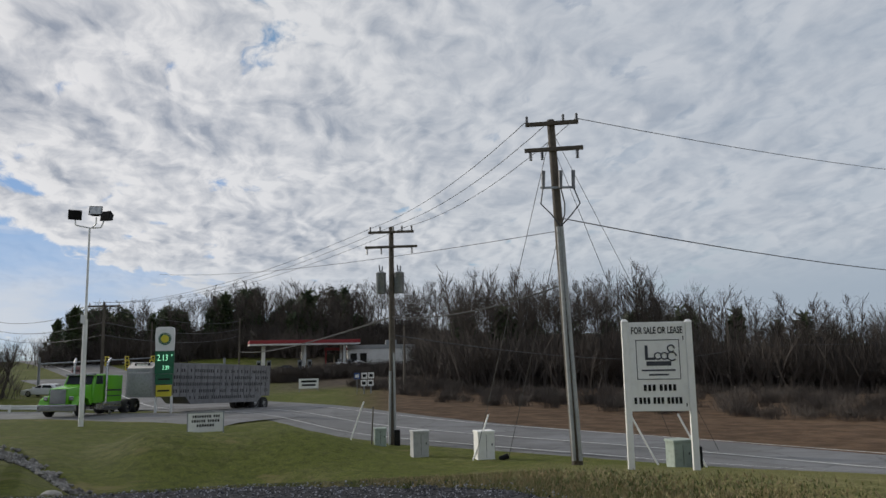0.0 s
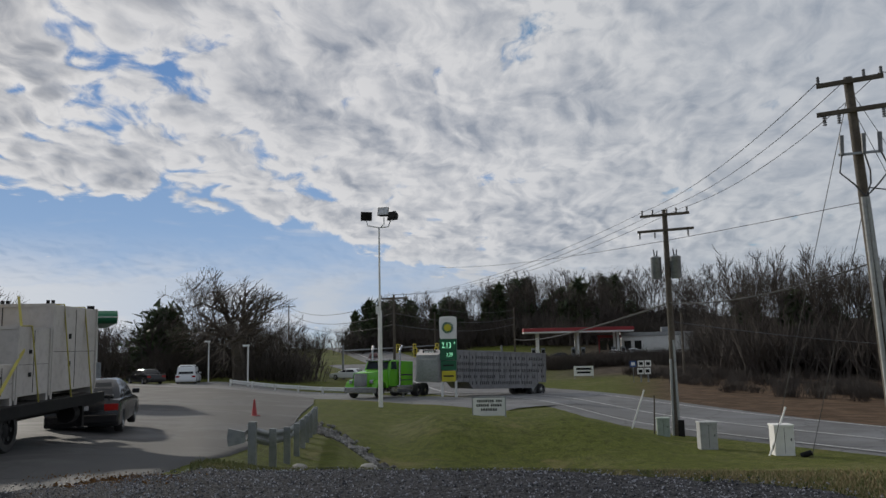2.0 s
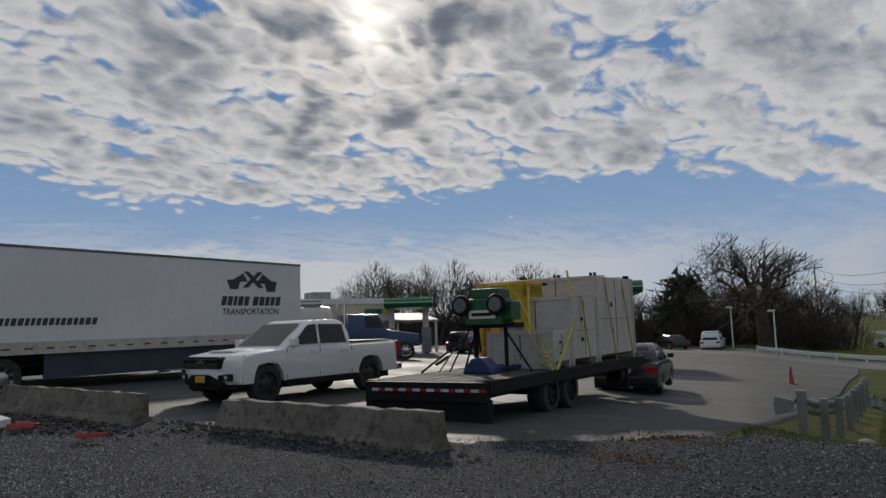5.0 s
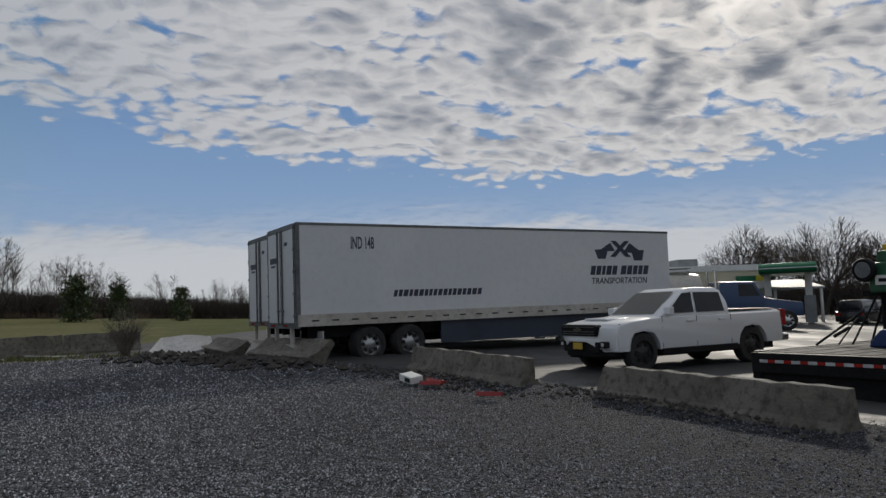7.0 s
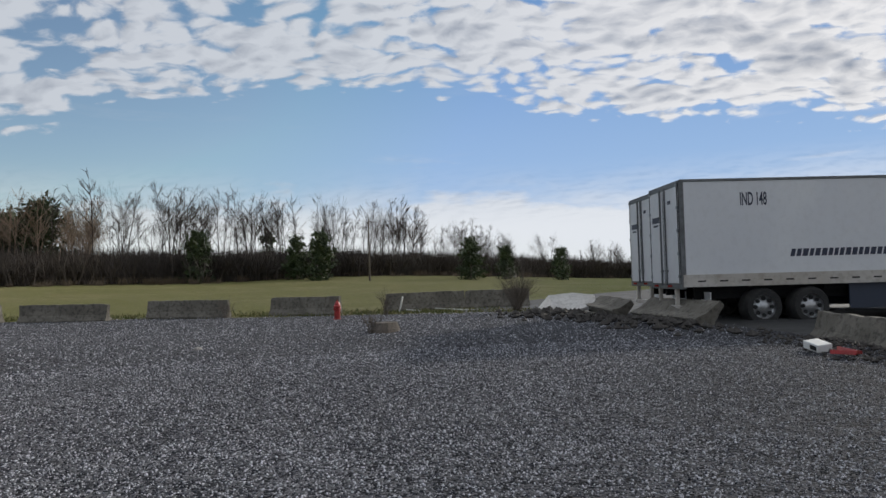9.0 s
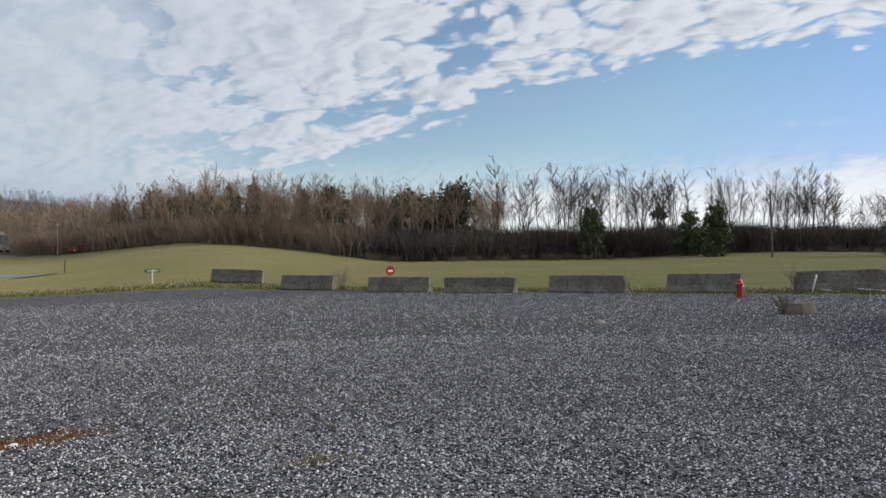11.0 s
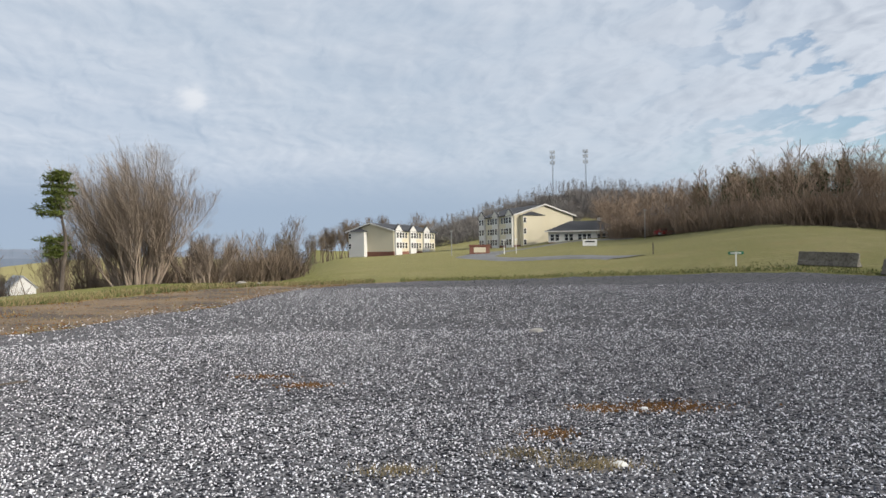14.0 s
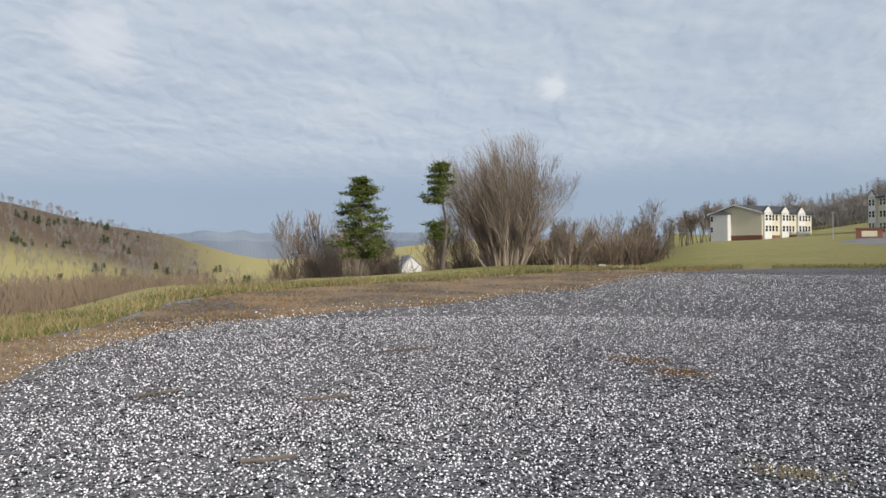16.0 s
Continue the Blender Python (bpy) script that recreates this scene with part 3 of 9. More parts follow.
def strip(name, pts, half, mat, lift, label, kind="structure", parent=None, dash=None, skip=0.0):
    """A strip that follows the ground along a line of points; half: half widths along it."""
    pts = np.array(pts, float)
    seg = np.hypot(*np.diff(pts, axis=0).T)
    s = np.concatenate([[0], np.cumsum(seg)])
    L = s[-1]
    n = max(int(L / 1.5), 2)
    u = np.linspace(0, L, n)
    # smooth the line
    px, py = np.interp(u, s, pts[:, 0]), np.interp(u, s, pts[:, 1])
    k = np.ones(9) / 9
    pad = lambda q: np.convolve(np.concatenate([2 * q[0] - q[4:0:-1], q, 2 * q[-1] - q[-2:-6:-1]]), k, "valid")
    if n > 12:
        px, py = pad(px), pad(py)
    tx, ty = np.gradient(px), np.gradient(py)
    ln = np.hypot(tx, ty)
    nx, ny = -ty / ln, tx / ln
    h = np.interp(u, np.linspace(0, L, len(half)), half) if isinstance(half, (list, tuple)) else np.full(n, half)
    off = np.interp(u, [0, L], [skip, skip])
    cols = 7 if h.max() > 1 else 2
    verts, faces = [], []
    for i in range(n):
        for c in np.linspace(-1, 1, cols):
            o = off[i] + c * h[i]
            verts.append((px[i] + nx[i] * o, py[i] + ny[i] * o))
    v = np.array(verts)
    z = land(v[:, 0], v[:, 1]) + lift
    if cols > 2:
        z[0::cols] -= 0.12
        z[cols - 1::cols] -= 0.12
    for i in range(n - 1):
        if dash and (u[i] % (dash * 3)) > dash:
            continue
        for c in range(cols - 1):
            a = i * cols + c
            faces.append((a, a + 1, a + cols + 1, a + cols))
    me = bpy.data.meshes.new(name)
    me.from_pydata([(p[0], p[1], q) for p, q in zip(v, z)], [], faces)
    me.materials.append(mat)
    me.polygons.foreach_set("use_smooth", [True] * len(me.polygons))
    ob = new(name, me)
    if parent:
        ob.parent = parent
    else:
        tagged(ob, label, name.replace("_", " "), kind=kind)
    return ob


MAIN = [(60, -47), (30, 0), (16.5, 21.2), (5.7, 33.8), (-3.6, 45.5), (-14.0, 60.0), (-26.0, 77.0), (-42, 98), (-60, 120)]
road = strip("road", MAIN, [4.6, 4.6, 4.6, 5.2, 7.0, 8.5, 8.0, 7.0], ROAD, 0.03, "grey asphalt two-lane highway with white edge lines")
for off, w in ((4.1, 0.07), (-4.1, 0.07)):
    strip("edge_line", MAIN[:6], w, MARK, 0.055, "", parent=road, skip=off)
strip("centre_line", MAIN[:6], 0.09, MARK, 0.055, "", parent=road, skip=0.35)
HILL = [(-20, 66), (-34, 90), (-52, 122), (-78, 160), (-112, 208), (-150, 262)]
hill_road = strip("hill_road", HILL, [9, 7.0, 6.0, 5.5, 5, 5], ROAD, 0.07, "asphalt road that climbs the far rise")
strip("edge_line", HILL, 0.1, MARK, 0.085, "", parent=hill_road, skip=3.4)
strip("entrance_road", [(-10, 46), (-17, 49), (-26, 52), (-38, 56), (-50, 60)], [5.5, 5.5, 5.5, 6, 7], ROAD, 0.045, "asphalt entrance to the filling station")

# ---------------------------------------------------------------- building tools
class Shape:
    """Gathers verts and faces of one part."""

    def __init__(self):
        self.v, self.f = [], []

    def add(self, verts, faces):
        o = len(self.v)
        self.v += [tuple(p) for p in verts]
        self.f += [tuple(i + o for i in q) for q in faces]
        return self

    def box(self, x0, x1, y0, y1, z0, z1, turn=None):
        p = [(x, y, z) for z in (z0, z1) for x, y in ((x0, y0), (x1, y0), (x1, y1), (x0, y1))]
        if turn is not None:
            p = [tuple(turn @ Vector(q)) for q in p]
        return self.add(p, [(3, 2, 1, 0), (4, 5, 6, 7), (0, 1, 5, 4), (1, 2, 6, 5), (2, 3, 7, 6), (3, 0, 4, 7)])

    def tube(self, a, b, r0, r1=None, n=8, caps=True):
        r1 = r0 if r1 is None else r1
        a, b = Vector(a), Vector(b)
        d = (b - a).normalized()
        s = d.orthogonal().normalized()
        t = d.cross(s)
        p = []
        for c, r in ((a, r0), (b, r1)):
            p += [tuple(c + (s * math.cos(2 * math.pi * i / n) + t * math.sin(2 * math.pi * i / n)) * r) for i in range(n)]
        f = [(i, (i + 1) % n, n + (i + 1) % n, n + i) for i in range(n)]
        if caps:
            f += [tuple(range(n))[::-1], tuple(range(n, 2 * n))]
        return self.add(p, f)

    def path(self, pts, r, n=6):
        P = [Vector(p) for p in pts]
        rings = []
        for i, p in enumerate(P):
            d = (P[min(i + 1, len(P) - 1)] - P[max(i - 1, 0)]).normalized()
            s = d.cross(Vector((0.31, 0.22, 0.92))).normalized()
            t = d.cross(s)
            rings.append([tuple(p + (s * math.cos(2 * math.pi * k / n) + t * math.sin(2 * math.pi * k / n)) * r) for k in range(n)])
        return self.loft(rings)

    def prism(self, outline, a, b, axis="x"):
        """An outline drawn in the plane across the axis, drawn out from a to b."""
        n = len(outline)
        put = {"x": lambda u, v, w: (w, u, v), "y": lambda u, v, w: (u, w, v), "z": lambda u, v, w: (u, v, w)}[axis]
        p = [put(u, v, a) for u, v in outline] + [put(u, v, b) for u, v in outline]
        f = [(i, (i + 1) % n, n + (i + 1) % n, n + i) for i in range(n)] + [tuple(range(n))[::-1], tuple(range(n, 2 * n))]
        return self.add(p, f)

    def turned(self, outline, n=20, at=(0, 0, 0), axis="z"):
        """A body of revolution from (radius, along) pairs."""
        put = {"z": lambda r, h, a: (r * math.cos(a), r * math.sin(a), h), "y": lambda r, h, a: (r * math.cos(a), h, r * math.sin(a)), "x": lambda r, h, a: (h, r * math.cos(a), r * math.sin(a))}[axis]
        p = [tuple(Vector(put(r, h, 2 * math.pi * i / n)) + Vector(at)) for r, h in outline for i in range(n)]
        f = []
        for k in range(len(outline) - 1):
            f += [(k * n + i, k * n + (i + 1) % n, (k + 1) * n + (i + 1) % n, (k + 1) * n + i) for i in range(n)]
        return self.add(p, f)

    def loft(self, rings, caps=True):
        """Joins rings of equally many points."""
        n = len(rings[0])
        p = [q for r in rings for q in r]
        f = []
        for k in range(len(rings) - 1):
            f += [(k * n + i, k * n + (i + 1) % n, (k + 1) * n + (i + 1) % n, (k + 1) * n + i) for i in range(n)]
        if caps:
            f += [tuple(range(n))[::-1], tuple(range((len(rings) - 1) * n, len(rings) * n))]
        return self.add(p, f)

    def mesh(self, name, bevel=0.0, smooth=False):
        me = bpy.data.meshes.new(name)
        me.from_pydata(self.v, [], self.f)
        bm = bmesh.new()
        bm.from_mesh(me)
        bmesh.ops.recalc_face_normals(bm, faces=bm.faces)
        if bevel:
            es = [e for e in bm.edges if len(e.link_faces) == 2 and e.calc_face_angle(0) > 0.5]
            bmesh.ops.bevel(bm, geom=es, offset=bevel, segments=2, affect="EDGES", profile=0.6)
        bm.to_mesh(me)
        bm.free()
        if smooth:
            me.polygons.foreach_set("use_smooth", [True] * len(me.polygons))
            me.set_sharp_from_angle(angle=radians(38))
        return me


def part(name, shape, mat, parent, label="", bevel=0.0, smooth=False, at=None):
    me = shape.mesh(name, bevel, smooth) if isinstance(shape, Shape) else shape
    if not me.materials:
        me.materials.append(mat)
    ob = new(name, me)
    ob.parent = parent
    if at is not None:
        ob.matrix_basis = at
    if label:
        ob["label"] = label
    return ob


def each(name, shapes, mat, parent, **kw):
    """One part a shape."""
    return [part(name, s, mat, parent, **kw) for s in shapes]


def thing(name, m, label, category, group=""):
    ob = new(name)
    ob.empty_display_size = 0.2
    ob.matrix_basis = m
    return tagged(ob, label, category, group)


def solid(name, shape, mat, m, label, category, group="", bevel=0.0, smooth=False, kind=""):
    me = shape.mesh(name, bevel, smooth)
    me.materials.append(mat)
    ob = new(name, me)
    ob.matrix_basis = m
    return tagged(ob, label, category, group, kind)


def place(x, y, heading=0.0, dz=0.0, tilt=0.0, roll=0.0):
    """A pose on the ground; heading: degrees counter-clockwise from +y that its front faces."""
    return pose(x, y, ground_at(x, y) + dz, tilt, roll, heading)


def text(words, size, mat, parent, m, name="lettering", squeeze=1.0, align="CENTER", slant=0.0, bold=0.0, thick=0.004):
    cu = bpy.data.curves.new(name, "FONT")
    cu.body, cu.size, cu.align_x, cu.align_y, cu.extrude, cu.shear, cu.offset = words, size, align, "CENTER", thick, slant, bold
    cu.resolution_u = 3
    tmp = bpy.data.objects.new(name, cu)
    scene.collection.objects.link(tmp)
    me = bpy.data.meshes.new_from_object(tmp.evaluated_get(bpy.context.evaluated_depsgraph_get()))
    bpy.data.objects.remove(tmp)
    me.transform(Matrix.Diagonal((squeeze, 1, 1, 1)))
    me.materials.clear()
    me.materials.append(mat)
    ob = new(name, me)
    ob.parent, ob.matrix_basis = parent, m
    return ob


# ---------------------------------------------------------------- trees and woods
def branch_mesh(verts, faces, a, b, r0, r1, n):
    """A tapered limb between two points; n = 2 gives a flat twig."""
    a, b = np.asarray(a), np.asarray(b)
    d = b - a
    L = np.linalg.norm(d)
    if L < 1e-6:
        return
    d = d / L
    s = np.cross(d, (0.3, 0.5, 0.81))
    s /= np.linalg.norm(s)
    t = np.cross(d, s)
    o = len(verts)
    if n == 2:
        verts += [tuple(a - s * r0), tuple(a + s * r0), tuple(b + s * r1), tuple(b - s * r1)]
        faces.append((o, o + 1, o + 2, o + 3))
        return
    for c, r in ((a, r0), (b, r1)):
        for i in range(n):
            w = 2 * math.pi * i / n
            verts.append(tuple(c + (s * math.cos(w) + t * math.sin(w)) * r))
    for i in range(n):
        faces.append((o + i, o + (i + 1) % n, o + n + (i + 1) % n, o + n + i))


def bare_tree(rng, height, spread, trunk, forks, levels, twig=0.012, upward=0.5, start=0.25, wobble=0.25):
    """A leafless tree: limbs that fork, bend and thin out into twigs."""
    verts, faces = [], []

    def grow(p, d, length, r, level):
        steps = 3 if level < 2 else 2
        for k in range(steps):
            d = d + rng.normal(0, wobble * 0.5, 3) + np.array((0, 0, upward * 0.12))
            d /= np.linalg.norm(d)
            q = p + d * length / steps
            r2 = max(r * (0.86 if level < levels else 0.6), twig * 0.4)
            branch_mesh(verts, faces, p, q, r, r2, 6 if level == 0 else (4 if level == 1 else (3 if level == 2 else 2)))
            p, r = q, r2
            if level < levels and (level > 0 or k >= 1):
                for _ in range(1 if k < steps - 1 else forks - 1):
                    side = rng.normal(0, 1, 3)
                    side -= d * side.dot(d)
                    side /= np.linalg.norm(side)
                    ang = rng.uniform(0.45, 1.05) * spread
                    nd = d * math.cos(ang) + side * math.sin(ang) + np.array((0, 0, upward * 0.25))
                    grow(p, nd / np.linalg.norm(nd), length * rng.uniform(0.55, 0.82), r * rng.uniform(0.55, 0.75), level + 1)
        if level < levels:
            grow(p, d, length * 0.72, r * 0.8, level + 1)

    grow(np.zeros(3), np.array((rng.normal(0, 0.05), rng.normal(0, 0.05), 1.0)), height * start, trunk, 0)
    v = np.array(verts)
    v *= height / max(v[:, 2].max(), 0.1)
    return v, faces


def needle_tree(rng, height, radius, base=0.12, rows=14, ragged_=0.35):
    """An evergreen: whorls of drooping boughs made of many small needle tufts."""
    verts, faces = [], []
    for k in range(rows):
        u = k / (rows - 1)
        z = height * (base + (1 - base) * u)
        R = radius * (1 - u) ** 0.8 * (0.75 + 0.5 * rng.random()) + 0.05 * radius
        for j in range(int(6 + 8 * (1 - u))):
            a = rng.uniform(0, 2 * math.pi)
            reach = R * rng.uniform(1 - ragged_, 1.0 + ragged_ * 0.5)
            for m in range(5):
                s = (m + 0.6) / 5
                c = np.array((math.cos(a) * reach * s, math.sin(a) * reach * s, z - reach * 0.25 * s + rng.normal(0, 0.03 * height)))
                for _ in range(3):
                    w = radius * rng.uniform(0.1, 0.24)
                    e1 = rng.normal(0, 1, 3) * w
                    e2 = rng.normal(0, 1, 3) * w
                    o = len(verts)
                    verts += [tuple(c), tuple(c + e1), tuple(c + e2)]
                    faces.append((o, o + 1, o + 2))
    return np.array(verts), faces


def join_many(name, kinds, spots, mat, label, category):
    """One object of many plants: spots of (kind, x, y, z, scale, turn)."""
    allv, allf, o = [], [], 0
    lens = []
    for kind, x, y, z, s, turn in spots:
        v, f = kinds[kind]
        c, n = math.cos(turn), math.sin(turn)
        w = np.stack([(v[:, 0] * c - v[:, 1] * n) * s + x, (v[:, 0] * n + v[:, 1] * c) * s + y, v[:, 2] * s + z], -1)
        allv.append(w)
        allf += [tuple(i + o for i in q) for q in f]
        o += len(v)
    me = bpy.data.meshes.new(name)
    me.from_pydata(np.concatenate(allv).tolist(), [], allf)
    me.materials.append(mat)
    return tagged(new(name, me), label, category, kind="stuff")


RNG = np.random.default_rng(7)
WOOD_KINDS = [bare_tree(np.random.default_rng(20 + i), 1.0, 0.55 + 0.1 * (i % 3), 0.013, 3, 4, twig=0.0035, upward=0.9, start=0.34, wobble=0.2) for i in range(6)]


def slim_tree(rng, reach=0.16, limbs=22):
    """A thin leafless tree one unit tall: one leader, short rising limbs with fine twigs."""
    verts, faces = [], []
    p, d = np.zeros(3), np.array((rng.normal(0, 0.03), rng.normal(0, 0.03), 1.0))
    line = [p]
    for k in range(8):
        d = d + np.array((rng.normal(0, 0.05), rng.normal(0, 0.05), 0.0))
        q = p + d / np.linalg.norm(d) / 8
        branch_mesh(verts, faces, p, q, 0.0085 * (1 - k / 9.0), 0.0085 * (1 - (k + 1) / 9.0), 4)
        p = q
        line.append(p)
    line = np.array(line)
    first = rng.uniform(0.28, 0.5)
    for _ in range(limbs):
        u = first + (0.97 - first) * rng.random()
        c = np.array([np.interp(u * 8, range(9), line[:, k]) for k in range(3)])
        a, rise = rng.uniform(0, 6.283), rng.uniform(0.7, 1.6)
        b = np.array((math.cos(a), math.sin(a), rise))
        b *= reach * (1.25 - u) * rng.uniform(0.7, 1.5) / np.linalg.norm(b[:2])
        m = c + b * 0.5 + rng.normal(0, 0.008, 3)
        e = c + b + np.array((0, 0, 0.02))
        branch_mesh(verts, faces, c, m, 0.0032, 0.0024, 2)
        branch_mesh(verts, faces, m, e, 0.0024, 0.0012, 2)
        for _ in range(6):
            o = c + b * rng.uniform(0.3, 0.9)
            branch_mesh(verts, faces, o, o + b * rng.uniform(0.2, 0.45) + rng.normal(0, 0.022, 3), 0.0014, 0.0008, 2)
    return np.array(verts), faces


SLIM_KINDS = [slim_tree(np.random.default_rng(40 + i), 0.13 + 0.03 * (i % 3), 18 + 4 * (i % 3)) for i in range(6)] + [bare_tree(np.random.default_rng(50 + i), 1.0, 0.75, 0.010, 3, 4, twig=0.0024, upward=0.6, start=0.36, wobble=0.2) for i in range(2)]
CROWN_KINDS = [bare_tree(np.random.default_rng(55 + i), 1.0, 0.95, 0.016, 4, 4, twig=0.003, upward=0.28, start=0.24, wobble=0.26) for i in range(3)]
BRUSH_KINDS = []
for _k in range(4):
    _g = np.random.default_rng(60 + _k)
    _v, _f = [], []
    for _ in range(80):
        _a, _s = _g.uniform(0, 2 * math.pi), _g.uniform(0.1, 0.55)
        _p = np.array((_g.normal(0, 0.35), _g.normal(0, 0.35), 0.0))
        _d = np.array((math.cos(_a) * _s, math.sin(_a) * _s, 1.0)) * _g.uniform(0.5, 1.0)
        branch_mesh(_v, _f, _p, _p + _d * 0.55, 0.012, 0.008, 2)
        for _ in range(5):
            branch_mesh(_v, _f, _p + _d * _g.uniform(0.25, 0.55), _p + _d * _g.uniform(0.6, 1.0) + _g.normal(0, 0.14, 3), 0.007, 0.003, 2)
    BRUSH_KINDS.append((np.array(_v), _f))


def round_crown(rng, height, radius, base=0.1, clumps=70, top=0.55):
    """A bushy evergreen crown: flattened tufts of needles, uneven, with gaps."""
    verts, faces = [], []
    for _ in range(clumps):
        u = rng.random() ** 0.85
        z = height * (base + (1 - base) * u)
        R = radius * min(1.0, 0.55 + 1.4 * u) * (max(0.0, 1 - u) ** top) + 0.04 * radius
        a, q = rng.uniform(0, 6.283), R * rng.uniform(0.25, 1.08)
        c = np.array((math.cos(a) * q, math.sin(a) * q, z - 0.12 * q))
        w = radius * rng.uniform(0.14, 0.26)
        for _ in range(26):
            o = c + rng.normal(0, 1, 3) * (w, w, w * 0.5)
            t = 0.05 * radius + 0.3 * w * rng.random()
            e1, e2 = rng.normal(0, t, 3), rng.normal(0, t, 3)
            k = len(verts)
            verts += [tuple(o), tuple(o + e1 * 1.6), tuple(o + e2)]
            faces.append((k, k + 1, k + 2))
    return np.array(verts), faces


EVER_KINDS = [round_crown(np.random.default_rng(90 + i), 1.0, 0.30 + 0.05 * i, 0.04, 60, 0.75) for i in range(3)] + [needle_tree(np.random.default_rng(80 + i), 1.0, 0.24 + 0.05 * i, 0.06 + 0.06 * i) for i in range(3)]


def scatter(n, az, r, size, kinds, clear=None, seed=1, power=0.6):
    g = np.random.default_rng(seed)
    out = []
    while len(out) < n:
        a = g.uniform(*az)
        lo, hi = r(a) if callable(r) else r
        d = lo + (hi - lo) * g.random() ** (1 / power)
        x, y = polar(a, d)
        if clear and clear(a, d):
            continue
        out.append((int(g.integers(kinds)), x, y, ground_at(x, y) - 0.1, g.uniform(*size), g.uniform(0, 6.28)))
    return out

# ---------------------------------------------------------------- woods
# the same winter twigs toned pale, with direct sun put into the colour
LIT_TWIG = material("lit_twig", [(0.23, 0.165, 0.115), (0.32, 0.24, 0.175)], 0.9, (0.05, 3.0))
# twigs far off: the haze of distance is put into their grey
HAZED_TWIG = material("hazed_twig", [(0.19, 0.175, 0.165), (0.24, 0.22, 0.205)], 0.9, (0.03, 3.0))
TAN_TWIG = material("tan_twig", [(0.15, 0.112, 0.078), (0.22, 0.168, 0.118)], 0.9, (0.05, 3.0))
# across the highway: the long wooded hill
_n = scatter(620, (-34, 26.5), lambda a: (np.interp(a, [-34, -1, 2, 14, 20, 26.5], [92, 95, 158, 172, 172, 178]), np.interp(a, [-34, 0, 26.5], [190, 200, 250])), (11.0, 15.5), 8, seed=3)
_thin = lambda x, y: float(np.interp(math.degrees(math.atan2(-x, y)), [-36, -22, -14, 14, 27], [0.62, 0.74, 1.0, 1.0, 0.8]))
_n = [(k, x, y, z, s * _thin(x, y), t) for k, x, y, z, s, t in _n]
join_many("bare_woods", SLIM_KINDS, _n, BACKLIT_TWIG, "dense leafless winter woods on the hill across the highway", "woods")
_n = scatter(640, (-36, 27), lambda a: (np.interp(a, [-36, -1, 2, 14, 20, 27], [88, 92, 154, 168, 168, 175]), np.interp(a, [-36, -1, 2, 27], [150, 160, 205, 215])), (3.0, 7.0), 4, seed=4)
join_many("woodland_brush", BRUSH_KINDS, _n, BACKLIT_TWIG, "grey-brown undergrowth below the leafless trees", "brush")
_n = scatter(60, (6, 27), lambda a: (np.interp(a, [6, 14, 27], [166, 172, 178]), 240), (7.0, 12.5), 6, seed=5)
_n += scatter(34, (-32, -1), (110, 190), (6.0, 9.5), 6, seed=6)
join_many("hill_evergreens", EVER_KINDS, _n, NEEDLE, "dark evergreens among the leafless trees", "evergreen trees")

# behind the field: a bank of brush and a line of thin trees
def _bank(a):
    s = float(np.interp(a, [95, 110, 128, 145, 158, 165, 172], [172, 137, 110, 98, 112, 140, 175]))
    return s, s + 26


_n = scatter(150, (98, 141), _bank, (8.5, 13.5), 8, seed=8)
_n = [(k, x, y, z, s * float(np.interp(math.degrees(math.atan2(-x, y)), [98, 108, 118, 141], [0.55, 0.7, 1.0, 1.05])), t) for k, x, y, z, s, t in _n]
join_many("field_tree_line", SLIM_KINDS, _n, BACKLIT_TWIG, "line of thin leafless trees behind the green field", "trees")
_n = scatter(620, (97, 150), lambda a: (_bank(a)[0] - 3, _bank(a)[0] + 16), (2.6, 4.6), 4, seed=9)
join_many("bank_brush", BRUSH_KINDS, _n, BACKLIT_TWIG, "brown brush along the bank below the thin trees, darkened as backlit", "brush")
_n = scatter(260, (148, 172), lambda a: (_bank(a)[0] - 3, _bank(a)[1]), (2.2, 5.0), 4, seed=27)
join_many("field_brush", BRUSH_KINDS, _n, LIT_TWIG, "brown brush along the bank behind the field", "brush")
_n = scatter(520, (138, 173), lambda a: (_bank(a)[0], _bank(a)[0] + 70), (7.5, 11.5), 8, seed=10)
join_many("hillside_woods", SLIM_KINDS, _n, LIT_TWIG, "leafless hillside woods behind the grass field", "woods")
_n = scatter(34, (141, 166), lambda a: (_bank(a)[0] + 14, _bank(a)[0] + 50), (6.5, 9.5), 6, seed=11) + scatter(3, (122, 141), lambda a: (_bank(a)[0] + 6, _bank(a)[0] + 20), (4.5, 7.0), 6, seed=29)
join_many("hillside_evergreens", EVER_KINDS, _n, NEEDLE, "dark evergreens scattered through the hillside woods", "evergreen trees")

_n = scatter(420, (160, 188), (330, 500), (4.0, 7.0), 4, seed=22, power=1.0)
join_many("ridge_brush", BRUSH_KINDS, _n, HAZED_TWIG, "undergrowth on the far ridge, greyed for haze", "brush")
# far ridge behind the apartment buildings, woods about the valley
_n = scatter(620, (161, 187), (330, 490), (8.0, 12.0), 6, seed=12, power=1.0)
join_many("ridge_woods", SLIM_KINDS, _n, HAZED_TWIG, "leafless woods on the far ridge, greyed for haze", "woods")
_n = scatter(110, (186, 200), (240, 420), (9.0, 14.0), 6, seed=13)
_n += scatter(150, (196, 244), (120, 260), (8.0, 12.0), 6, seed=14)
_n += scatter(46, (209, 224), (68, 100), (6.5, 9.0), 6, clear=lambda a, d: 212.2 < a < 215.6, seed=15)
